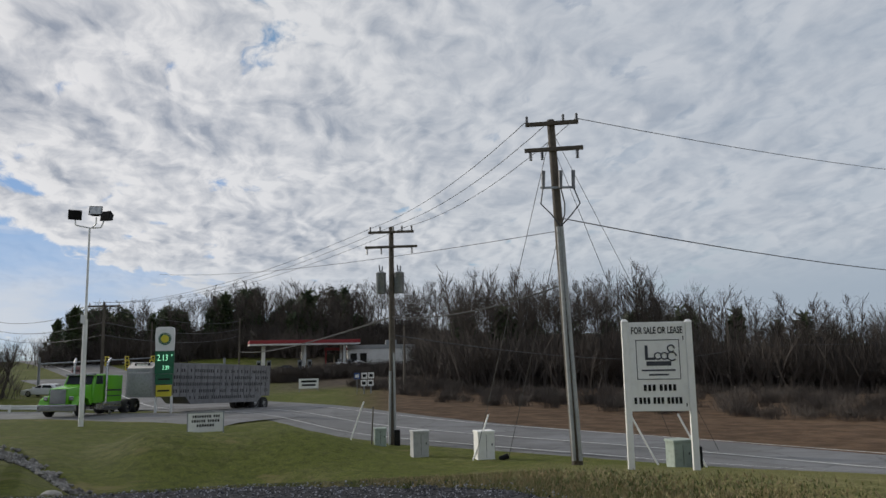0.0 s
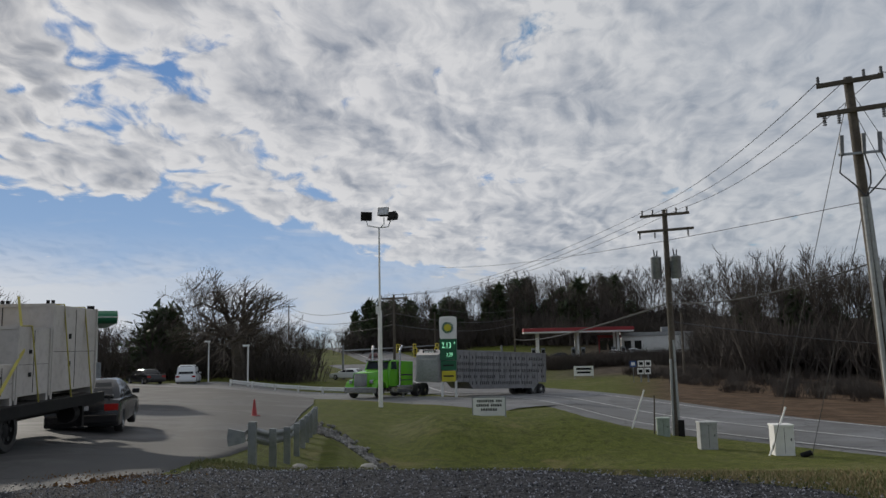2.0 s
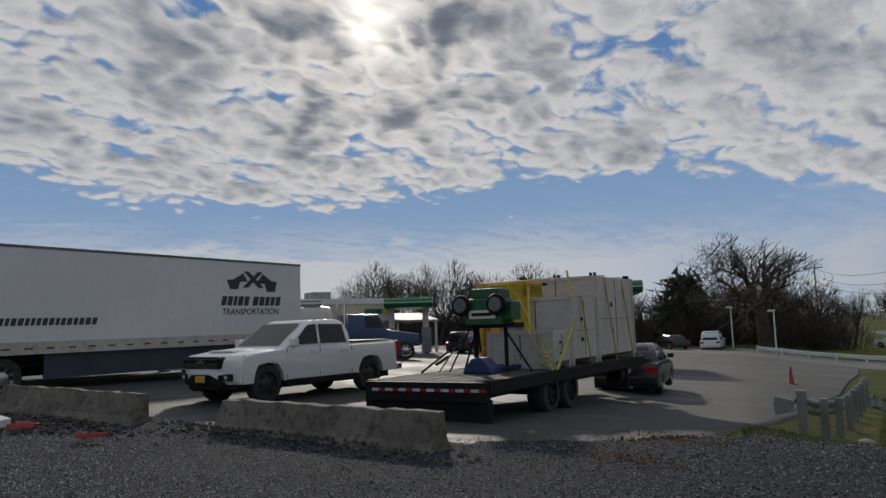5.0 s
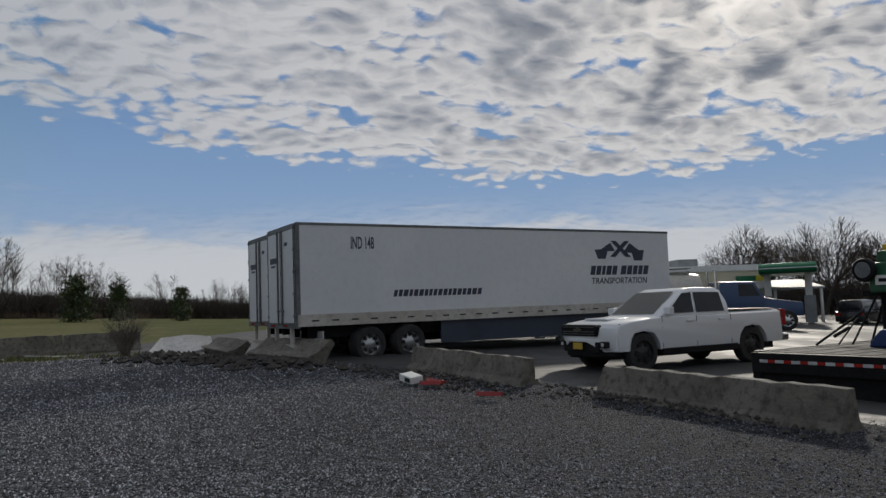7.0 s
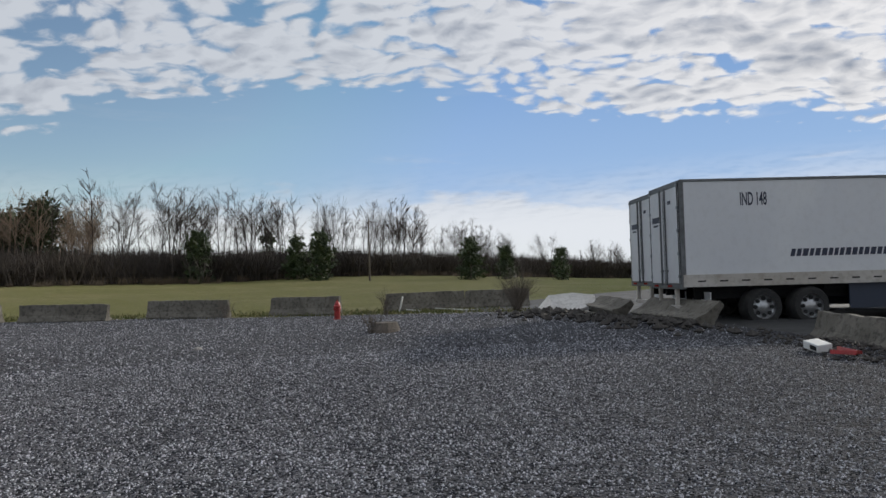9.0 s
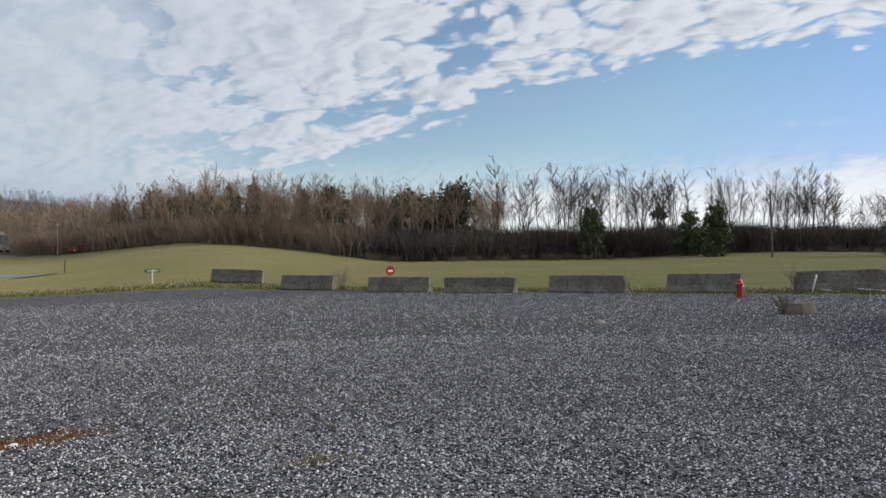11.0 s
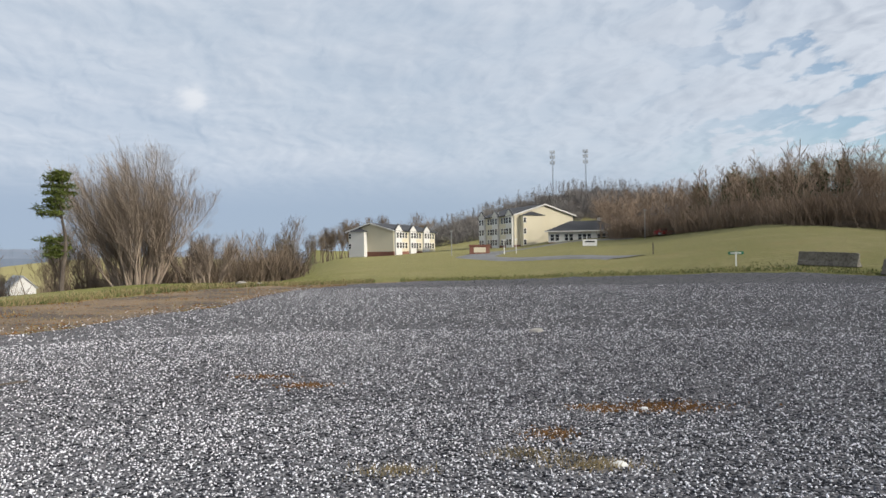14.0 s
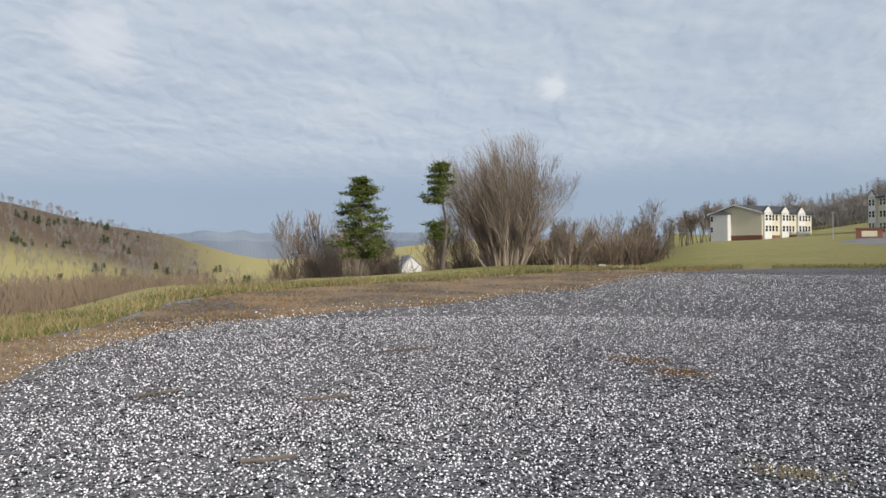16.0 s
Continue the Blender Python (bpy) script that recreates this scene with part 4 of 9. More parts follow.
_n += [(k, x, y, z, max(2.0, (1.6 - math.hypot(x, y) * 0.024 - z) * s), t) for k, x, y, z, s, t in scatter(230, (229.5, 252), (58, 112), (0.7, 1.0), 6, seed=28)]
join_many("valley_woods", WOOD_KINDS, _n, TAN_TWIG, "leafless trees down in the valley", "woods")
_n = scatter(260, (196, 230), (70, 210), (2.0, 4.6), 4, clear=lambda a, d: 212.4 < a < 215.4 and d < 130, seed=16) + [(k, x, y, z, max(1.5, (1.6 - math.hypot(x, y) * 0.026 - z) * s), t) for k, x, y, z, s, t in scatter(420, (229, 252), (52, 105), (0.5, 0.85), 4, seed=23)]
join_many("valley_brush", BRUSH_KINDS, _n, TAN_TWIG, "tan brush on the slope below the verge", "brush")
_n = []
for _r0, _a0, _a1, _c in ((430, 226, 246, 40), (560, 229, 243, 34), (700, 226, 240, 34), (860, 228, 246, 40), (980, 232, 246, 40)):
    _n += scatter(_c, (_a0, _a1), lambda a, q=_r0: (q + 60 * math.sin(a * 0.7), q + 60 * math.sin(a * 0.7) + 25), (3.0, 8.5), 3, seed=int(_r0), power=1.0)
_h = []
for _r0, _a0, _a1 in ((400, 225, 246), (520, 226, 245), (640, 227, 242), (800, 226, 246), (930, 230, 248), (1040, 230, 248)):
    _h += scatter(60, (_a0, _a1), lambda a, q=_r0: (q + 60 * math.sin(a * 0.7), q + 60 * math.sin(a * 0.7) + 45), (5.0, 10.0), 6, seed=int(_r0) + 1, power=1.0)
_h += scatter(600, (229, 250), (720, 1100), (9.0, 15.0), 6, seed=71, power=1.0)
join_many("valley_hedgerows", WOOD_KINDS, _h, HAZED_TWIG, "leafless hedgerows between the far valley pastures", "hedgerows")
join_many("valley_cedars", EVER_KINDS, _n, NEEDLE, "small dark cedars dotted over the far pasture", "evergreen trees")
_n = scatter(420, (-38, 7), lambda a: (np.interp(a, [-38, -20, 0, 7], [44, 50, 64, 92]), 96), (0.6, 1.5), 4, seed=24, power=1.0)
join_many("field_weeds", BRUSH_KINDS, _n, BACKLIT_TWIG, "rough brown weeds and brush on the field across the highway", "weeds")
# behind the filling station
_n = scatter(60, (29.5, 52), (92, 135), (5.5, 8.5), 3, seed=18) + scatter(16, (52, 65), (88, 112), (9.0, 11.0), 3, seed=19)
join_many("station_trees", CROWN_KINDS, _n, BACKLIT_TWIG, "leafless trees behind the filling station", "trees")
_n = scatter(150, (31, 66), (88, 130), (2.5, 5.0), 4, seed=21)
join_many("station_brush", BRUSH_KINDS, _n, BACKLIT_TWIG, "dark hedgerow brush behind the filling station", "brush")


def tree_thing(name, x, y, data, label, dz=-0.1):
    v, f = data
    me = bpy.data.meshes.new("branchwork")
    me.from_pydata(v.tolist(), [], f)
    t = thing(name, place(x, y, 0, dz), label, "tree")
    part("branchwork", me, BARK, t)
    return t


_x, _y = polar(35.3, 88)
wide_tree = bare_tree(np.random.default_rng(5), 12.6, 1.15, 0.40, 4, 5, twig=0.022, upward=0.14, start=0.19, wobble=0.3)
wide_tree[0][:, :2] *= 1.3
tree_thing("bare_tree", _x, _y, wide_tree, "large spreading leafless tree with dark bark beside the lot")
_x, _y = polar(40.6, 96)
_v, _f = round_crown(np.random.default_rng(9), 7.6, 3.5, 0.0, 230, 0.5)
_t = thing("evergreen_tree", place(_x, _y), "broad dark evergreen tree at the edge of the lot", "tree")
_me = bpy.data.meshes.new("crown")
_me.from_pydata(_v.tolist(), [], _f)
part("crown", _me, NEEDLE, _t)
part("trunk", Shape().tube((0, 0, -0.2), (0, 0, 7), 0.22, 0.06, 8), BARK, _t)

_n = scatter(260, (100, 166), lambda a: (_bank(a)[0] - 7, _bank(a)[0]), (0.5, 1.3), 4, seed=26, power=1.0)
join_many("bank_grass", BRUSH_KINDS, _n, TAN_TWIG, "tall tan dry grass at the foot of the bank", "grass")
# three small evergreens and the taller ones along the field
for _a, _r, _h in ((104.5, 120, 4.9), (108.6, 118, 5.0), (111.3, 112, 6.0), (122.6, 106, 6.4), (141.5, 110, 10.5), (124.4, 108, 5.8), (131.5, 103, 6.5), (151, 118, 9)):
    _x, _y = polar(_a, _r)
    _t = thing("evergreen_tree", place(_x, _y), "small dark evergreen standing before the leafless tree line", "tree", "field evergreens")
    _v, _f = round_crown(np.random.default_rng(int(_a * 10)), _h, _h * 0.36, 0.02, 90, 0.7)
    _me = bpy.data.meshes.new("crown")
    _me.from_pydata(_v.tolist(), [], _f)
    part("crown", _me, NEEDLE, _t)
    part("trunk", Shape().tube((0, 0, -0.2), (0, 0, _h * 0.9), _h * 0.025, 0.03, 6), BARK, _t)


def clump_tree(x, y, seed, stems, height, lean, label):
    """Many stems that rise from one root, each branching upward into fine twigs."""
    g = np.random.default_rng(seed)
    t = thing("bare_tree", place(x, y, 0, -0.1), label, "tree")
    for i in range(stems):
        a = 2.4 * i + g.uniform(-0.3, 0.3)
        s = math.sqrt((i + 0.5) / stems)
        h = height * g.uniform(0.82, 1.0) * (1 - 0.42 * s ** 2.2) * (1.0 if i % 3 else 0.62)
        v, f = bare_tree(g, h, 0.55, 0.075, 3, 5, twig=0.010, upward=0.7, start=0.22, wobble=0.2)
        out = s * lean * (1.4 + 3.6 * (1 - np.exp(-np.maximum(v[:, 2], 0) / 5.0)))
        v[:, 0] += math.cos(a) * out
        v[:, 1] += math.sin(a) * out
        me = bpy.data.meshes.new("stem")
        me.from_pydata(v.tolist(), [], f)
        part("stem", me, MATS["pale_twig"], t)
    return t


material("pale_twig", [(0.27, 0.215, 0.165), (0.37, 0.30, 0.235)], 0.9, (0.3, 3.0))
_x, _y = polar(206.8, 62)
clump_tree(_x, _y, 31, 40, 11.6 - ground_at(_x, _y), 1.0, "tall many-stemmed leafless tree with tan twigs beyond the verge")
_x, _y = polar(202.3, 64)
clump_tree(_x, _y, 33, 10, 6.0, 0.9, "shorter leafless thicket beside the tall tan tree")
_x, _y = polar(219.6, 66)
clump_tree(_x, _y, 35, 18, 7.6, 0.9, "leafless brown clump of trees next to the pine")
_x, _y = polar(215.6, 68)
clump_tree(_x, _y, 36, 4, 6.4, 0.3, "small leafless thicket below the verge")


def pine(x, y, seed, height, radius, first, flag, label):
    """A pine with a bare trunk and flat needle clouds on crooked boughs."""
    g = np.random.default_rng(seed)
    t = thing("pine_tree", place(x, y, 0, -0.2), label, "pine tree")
    trunk = Shape()
    pts = [Vector((0.15 * math.sin(k * 1.3), 0.1 * math.cos(k), height * k / 8)) for k in range(9)]
    for k in range(8):
        trunk.tube(pts[k], pts[k + 1], 0.19 * (1 - k / 9.5), 0.19 * (1 - (k + 1) / 9.5), 8, False)
    part("trunk", trunk, BARK, t)
    boughs, v, f = [], [], []
    rows = 13
    for k in range(rows):
        u = k / (rows - 1)
        z = height * (first + (0.975 - first) * u)
        full = radius * float(np.interp(u, [0, 0.15, 0.4, 0.7, 0.9, 1.0], [0.8, 1.05, 1.0, 0.8, 0.5, 0.3]))
        if flag and 0.22 < u < 0.42:
            continue
        for j in range(7 if not flag else 5):
            a = g.uniform(0, 2 * math.pi) if not flag else g.normal(flag, 0.7 + 0.5 * u)
            R = full * g.uniform(0.45, 1.1)
            droop = g.uniform(-0.05, 0.16)
            tip = Vector((math.cos(a) * R, math.sin(a) * R, z + droop * R))
            boughs.append(Shape().tube((0, 0, z - 0.14 * R), tip, 0.04, 0.012, 4, False))
            for m in range(4):
                s = 0.42 + 0.6 * m / 3
                c = np.array((math.cos(a) * R * s, math.sin(a) * R * s, z + droop * R * s + 0.05)) + g.normal(0, (0.14, 0.14, 0.04))
                for _ in range(40):
                    w = g.uniform(0.09, 0.22)
                    p = c + g.normal(0, (0.20, 0.20, 0.085))
                    e1, e2 = g.normal(0, 1, 3) * (w, w, w * 0.8), g.normal(0, 1, 3) * (w, w, w * 0.6)
                    o = len(v)
                    v += [tuple(p), tuple(p + e1), tuple(p + e2 * 0.4)]
                    f.append((o, o + 1, o + 2))
    each("bough", boughs, BARK, t)
    me = bpy.data.meshes.new("crown")
    me.from_pydata(v, [], f)
    part("crown", me, MATS["pine_needles"], t)
    return t


material("pine_needles", [(0.055, 0.08, 0.016), (0.10, 0.125, 0.03), (0.17, 0.17, 0.05)], 0.75, (0.6, 5.0), spec=0.2)
_x, _y = polar(217.6, 58)
pine(_x, _y, 3, 6.8 - ground_at(_x, _y), 2.2, 0.30, None, "green pine with a full rounded crown beyond the verge")
_x, _y = polar(211.4, 60)
pine(_x, _y, 8, 8.3 - ground_at(_x, _y), 1.7, 0.36, radians(31), "thin one-sided pine with a long bare trunk")

# ---------------------------------------------------------------- vehicles
TRAILER_WHITE = material("trailer_white", [(0.62, 0.63, 0.65), (0.68, 0.69, 0.70), (0.5, 0.5, 0.5)], 0.42, (0.4, 5.0), spot=0.25)
GRIMY = material("grimy_white", [(0.42, 0.38, 0.33), (0.52, 0.49, 0.45), (0.25, 0.21, 0.17)], 0.6, (0.7, 6.0), spot=0.5)
CAR_WHITE = material("car_white", [(0.72, 0.73, 0.75), (0.70, 0.71, 0.73)], 0.25, (0.4, 5.0), spec=0.6)
CAR_BLACK = material("car_black", [(0.012, 0.012, 0.014), (0.02, 0.02, 0.022)], 0.2, (0.4, 5.0), spec=0.6)
CAR_RED = material("car_dark_red", [(0.05, 0.006, 0.006), (0.09, 0.01, 0.01)], 0.3, (0.4, 5.0))
TAIL = material("tail_lamp", [(0.32, 0.012, 0.01), (0.25, 0.01, 0.01)], 0.25, (2, 9))
LENS = material("lamp_lens", [(0.55, 0.56, 0.58), (0.4, 0.41, 0.43)], 0.15, (6, 20))
PLATE = material("yellow_plate", [(0.55, 0.36, 0.05), (0.5, 0.33, 0.05)], 0.5, (4, 20))
NAVY = material("navy_skirt", [(0.016, 0.022, 0.04), (0.03, 0.04, 0.065)], 0.5, (0.5, 5))
LOGO = material("logo_navy", [(0.02, 0.024, 0.05), (0.03, 0.034, 0.06)], 0.5, (1, 5))
RIM = material("rim_alloy", [(0.42, 0.43, 0.44), (0.5, 0.5, 0.51), (0.25, 0.24, 0.23)], 0.35, (3, 14), metal=0.8)
GREEN_TRUCK = material("truck_green", [(0.10, 0.36, 0.015), (0.12, 0.40, 0.02)], 0.25, (0.4, 5.0), spec=0.6)
ALUMINIUM = material("dull_aluminium", [(0.21, 0.21, 0.22), (0.28, 0.28, 0.29), (0.14, 0.135, 0.13)], 0.55, (0.5, 6.0), metal=0.35, spot=0.5)
DARK = material("dark_gap", [(0.012, 0.012, 0.012), (0.02, 0.02, 0.02)], 0.9, (1, 5))
YELLOW = material("machine_yellow", [(0.50, 0.33, 0.015), (0.58, 0.40, 0.03), (0.2, 0.13, 0.02)], 0.45, (1, 8))
GREEN_TANK = material("tank_green", [(0.012, 0.085, 0.04), (0.02, 0.11, 0.05), (0.01, 0.04, 0.02)], 0.4, (1, 8))
ORANGE = material("orange_paint", [(0.40, 0.12, 0.02), (0.33, 0.09, 0.015), (0.12, 0.05, 0.02)], 0.6, (1, 8))
BLUE = material("jack_blue", [(0.01, 0.03, 0.12), (0.02, 0.05, 0.17)], 0.4, (1, 8))
CRATE = material("crate_grey", [(0.46, 0.43, 0.405), (0.53, 0.495, 0.47), (0.32, 0.29, 0.27)], 0.6, (0.6, 6.0), spot=0.4)
DECK = material("deck_planks", [(0.03, 0.026, 0.023), (0.055, 0.048, 0.042), (0.015, 0.013, 0.012)], 0.85, (1.2, 9), bump=0.2)
STRAP = material("yellow_strap", [(0.50, 0.44, 0.10), (0.42, 0.36, 0.08)], 0.7, (2, 10))
RED = material("red_paint", [(0.36, 0.02, 0.02), (0.28, 0.015, 0.015), (0.12, 0.02, 0.015)], 0.45, (1, 8))


DARK_STEEL = material("dark_steel", [(0.12, 0.125, 0.13), (0.17, 0.175, 0.18), (0.07, 0.07, 0.07)], 0.5, (1.0, 10.0), metal=0.5)


def wheel(parent, x, y, r, w, rim, side=1, spokes=0, name="wheel"):
    """A tyre with its rim; its outer face looks along x on that side."""
    o = w / 2
    tyre = part(name, Shape().turned([(r * 0.62, -o), (r * 0.9, -o), (r * 0.98, -o * 0.75), (r, -o * 0.4), (r, o * 0.4), (r * 0.98, o * 0.75), (r * 0.9, o), (r * 0.62, o)], 24, axis="x"), RUBBER, parent, smooth=True, at=pose(x, y, r))
    s = side
    sh = Shape().turned([(r * 0.63, o * 0.9 * s), (r * 0.6, o * 0.55 * s), (r * 0.52, o * 0.5 * s), (r * 0.3, o * 0.75 * s), (r * 0.12, o * 0.85 * s), (0.001, o * 0.85 * s)], 20, axis="x")
    part("rim", sh, rim, tyre, smooth=True)
    if spokes:
        gap = Shape()
        for i in range(spokes):
            a = 2 * math.pi * i / spokes
            gap.tube((o * 0.72 * s, math.cos(a) * r * 0.44, math.sin(a) * r * 0.44), (o * 0.86 * s, math.cos(a) * r * 0.44, math.sin(a) * r * 0.44), r * 0.11, r * 0.11, 8)
        part("rim_hole", gap, DARK, tyre)
    return tyre


def arched(y0, y1, top, z0, wheels):
    """A side outline: a straight sill with wheel arches, and the given top line from front to back."""
    pts = []
    for yc, r in sorted(wheels):
        pts.append((yc - r, z0))
        for i in range(1, 10):
            a = math.pi - math.pi * i / 10
            pts.append((yc + r * math.cos(a), z0 + r * 1.02 * math.sin(a) * 1.0))
        pts.append((yc + r, z0))
    return [(y0, z0)] + pts + [(y1, z0)] + top


def dry_van(name, m, label, logo):
    """A 48 foot box semi-trailer, parked on its landing gear; front is +y, rear at y = 0."""
    t = thing(name, m, label, "semi-trailer", "white box trailers")
    L, W, z0, z1 = 14.4, 2.6, 1.10, 4.0
    part("box_body", Shape().box(0, W, 0.06, L, z0 + 0.32, z1 - 0.07), TRAILER_WHITE, t, bevel=0.02)
    part("top_rail", Shape().box(-0.012, W + 0.012, 0.02, L + 0.01, z1 - 0.075, z1), DARK_STEEL, t)
    rail = part("lower_rail", Shape().box(-0.02, W + 0.02, 0.02, L + 0.01, z0, z0 + 0.33), GRIMY, t, "road-grimed lower rail")
    one = Shape().box(0, 0.006, 0, 0.22, z0 + 0.13, z0 + 0.17).mesh("rail_slot")
    for i in range(24):
        for x in (-0.025, W + 0.02):
            part("rail_slot", one, DARK, rail, at=pose(x, 0.4 + i * 0.6, 0))
    post = Shape()
    for x in (0, W - 0.12):
        post.box(x - 0.01, x + 0.13, -0.01, 0.1, z0 - 0.02, z1 - 0.02)
    post.box(0, W, -0.01, 0.08, z1 - 0.16, z1 - 0.03).box(0, W, -0.02, 0.08, z0 - 0.05, z0 + 0.1)
    part("door_frame", post, DARK_STEEL, t)
    for k in range(2):
        x = 0.13 + k * 1.17
        d = part("door", Shape().box(x + 0.01, x + 1.16, -0.035, 0.02, z0 + 0.11, z1 - 0.17), TRAILER_WHITE, t, bevel=0.008)
        for bx in ((x + 0.98,) if k == 0 else (x + 0.2,)):
            rod = part("lock_rod", Shape().tube((bx, -0.06, z0 + 0.05), (bx, -0.06, z1 - 0.14), 0.026, 0.026, 8), DARK_STEEL, d)
            part("rod_handle", Shape().box(bx - 0.05, bx + 0.16, -0.085, -0.06, z0 + 0.42, z0 + 0.48), DARK_STEEL, d)
        hx = x if k == 0 else x + 1.16
        each("hinge", [Shape().box(hx - 0.05, hx + 0.05, -0.06, -0.02, z0 + 0.25 + i * 0.62, z0 + 0.33 + i * 0.62) for i in range(5)], STEEL, d)
        part("door_seal", Shape().box(x - 0.004, x + 0.012, -0.04, -0.03, z0 + 0.11, z1 - 0.17).box(x + 1.15, x + 1.18, -0.04, -0.03, z0 + 0.11, z1 - 0.17), DARK, d)
        lamps = Shape().box(x + 0.2, x + 0.5, -0.045, -0.02, z0 + 0.0, z0 + 0.06)
        part("tail_lamp", lamps, TAIL, t)
    each("mark", [Shape().box(0.35, 0.95, -0.042, -0.036, 2.95, 3.12), Shape().box(0.45, 0.85, -0.042, -0.036, 2.84, 2.9), Shape().box(1.7, 1.95, -0.042, -0.036, 3.4, 3.5)], LOGO, t)
    part("bumper", Shape().box(0.35, W - 0.35, 0.0, 0.1, 0.48, 0.6).box(0.55, 0.66, 0.0, 0.1, 0.55, 1.1).box(W - 0.66, W - 0.55, 0.0, 0.1, 0.55, 1.1), GRIMY, t, bevel=0.01)
    each("mud_flap", [Shape().box(0.05, 0.7, 0.75, 0.77, 0.25, 0.95), Shape().box(W - 0.7, W - 0.05, 0.75, 0.77, 0.25, 0.95)], TRAILER_WHITE, t, label="white mud flap")
    part("bogie", Shape().box(0.5, 0.62, 0.5, 5.2, 0.75, 1.1).box(W - 0.62, W - 0.5, 0.5, 5.2, 0.75, 1.1).tube((0.3, 2.2, 0.52), (W - 0.3, 2.2, 0.52), 0.07).tube((0.3, 3.5, 0.52), (W - 0.3, 3.5, 0.52), 0.07).box(0.3, W - 0.3, 4.0, 12.5, 0.95, 1.1), BLACK, t)
    for y in (2.2, 3.5):
        wheel(t, W - 0.3, y, 0.52, 0.58, RIM, 1, 8)
        wheel(t, 0.3, y, 0.52, 0.58, RIM, -1, 8)
    each("side_skirt", [Shape().box(W - 0.16, W - 0.12, 4.6, 11.6, 0.42, 1.1), Shape().box(0.12, 0.16, 4.6, 11.6, 0.42, 1.1)], NAVY, t, label="dark navy side skirt")
    each("landing_leg", [Shape().box(x - 0.07, x + 0.07, 11.9, 12.05, 0.1, 1.1).box(x - 0.16, x + 0.16, 11.82, 12.13, 0.0, 0.1) for x in (0.6, W - 0.6)], STEEL, t)
    if logo:
        # lettering on the side that faces the gravel
        face = lambda y, z: pose(W + 0.002, y, z, 90, 0, 90)
        text("IND 148", 0.50, LOGO, t, face(2.0, 3.42), squeeze=0.42, bold=0.008)
        text("TRANSPORTATION", 0.30, LOGO, t, face(11.9, 2.2), squeeze=1.0, slant=0.2, bold=0.004)
        url = Shape()
        g = np.random.default_rng(2)
        y = 2.95
        while y < 5.9:
            w = g.uniform(0.1, 0.16)
            url.prism([(y, 1.86), (y + w, 1.86), (y + w + 0.05, 2.06), (y + 0.05, 2.06)], W + 0.001, W + 0.006, "x")
            y += w + 0.045
        part("lettering", url, LOGO, t)
        name_ = Shape()
        y = 10.55
        for w in (0.26, 0.26, 0.2, 0.28, 0.26, 0.0, 0.3, 0.28, 0.26, 0.25, 0.28):
            if w:
                name_.prism([(y, 2.42), (y + w - 0.05, 2.42), (y + w + 0.03, 2.74), (y + 0.08, 2.74)], W + 0.001, W + 0.006, "x")
            y += w if w else 0.14
        part("lettering", name_, LOGO, t)
        emblem = Shape().prism([(10.95, 2.98), (11.3, 2.98), (11.4, 3.25), (11.75, 3.25), (11.55, 3.55), (11.1, 3.32), (10.8, 3.3)], W + 0.001, W + 0.006, "x")
        emblem.prism([(13.05, 2.92), (12.65, 2.92), (12.55, 3.2), (12.15, 3.2), (12.45, 3.55), (12.9, 3.3), (13.15, 3.3)], W + 0.001, W + 0.006, "x")
        emblem.prism([(11.55, 3.62), (11.8, 3.62), (12.5, 3.05), (12.25, 3.05)], W + 0.007, W + 0.011, "x").prism([(12.45, 3.62), (12.2, 3.62), (11.5, 3.05), (11.75, 3.05)], W + 0.012, W + 0.016, "x")
        part("emblem", emblem, LOGO, t)
    return t


# local x runs to the side that faces the camera
_u = Vector((-0.430, 0.903, 0))
_hd = math.degrees(math.atan2(-_u.x, _u.y))
_near = Vector((-21.4, -2.3, 0))
_side = Vector((_u.y, -_u.x, 0))
_o = _near - _side * 2.6
dry_van("box_trailer", pose(_o.x, _o.y, 0.10, 0, 0, _hd), "long white box semi-trailer with grimed lower rail, parked on the lot", True)
_o2 = _o - _side * 3.35 + _u * 0.35
dry_van("box_trailer", pose(_o2.x, _o2.y, 0.14, 0, 0, _hd), "second white box semi-trailer parked close alongside", False)


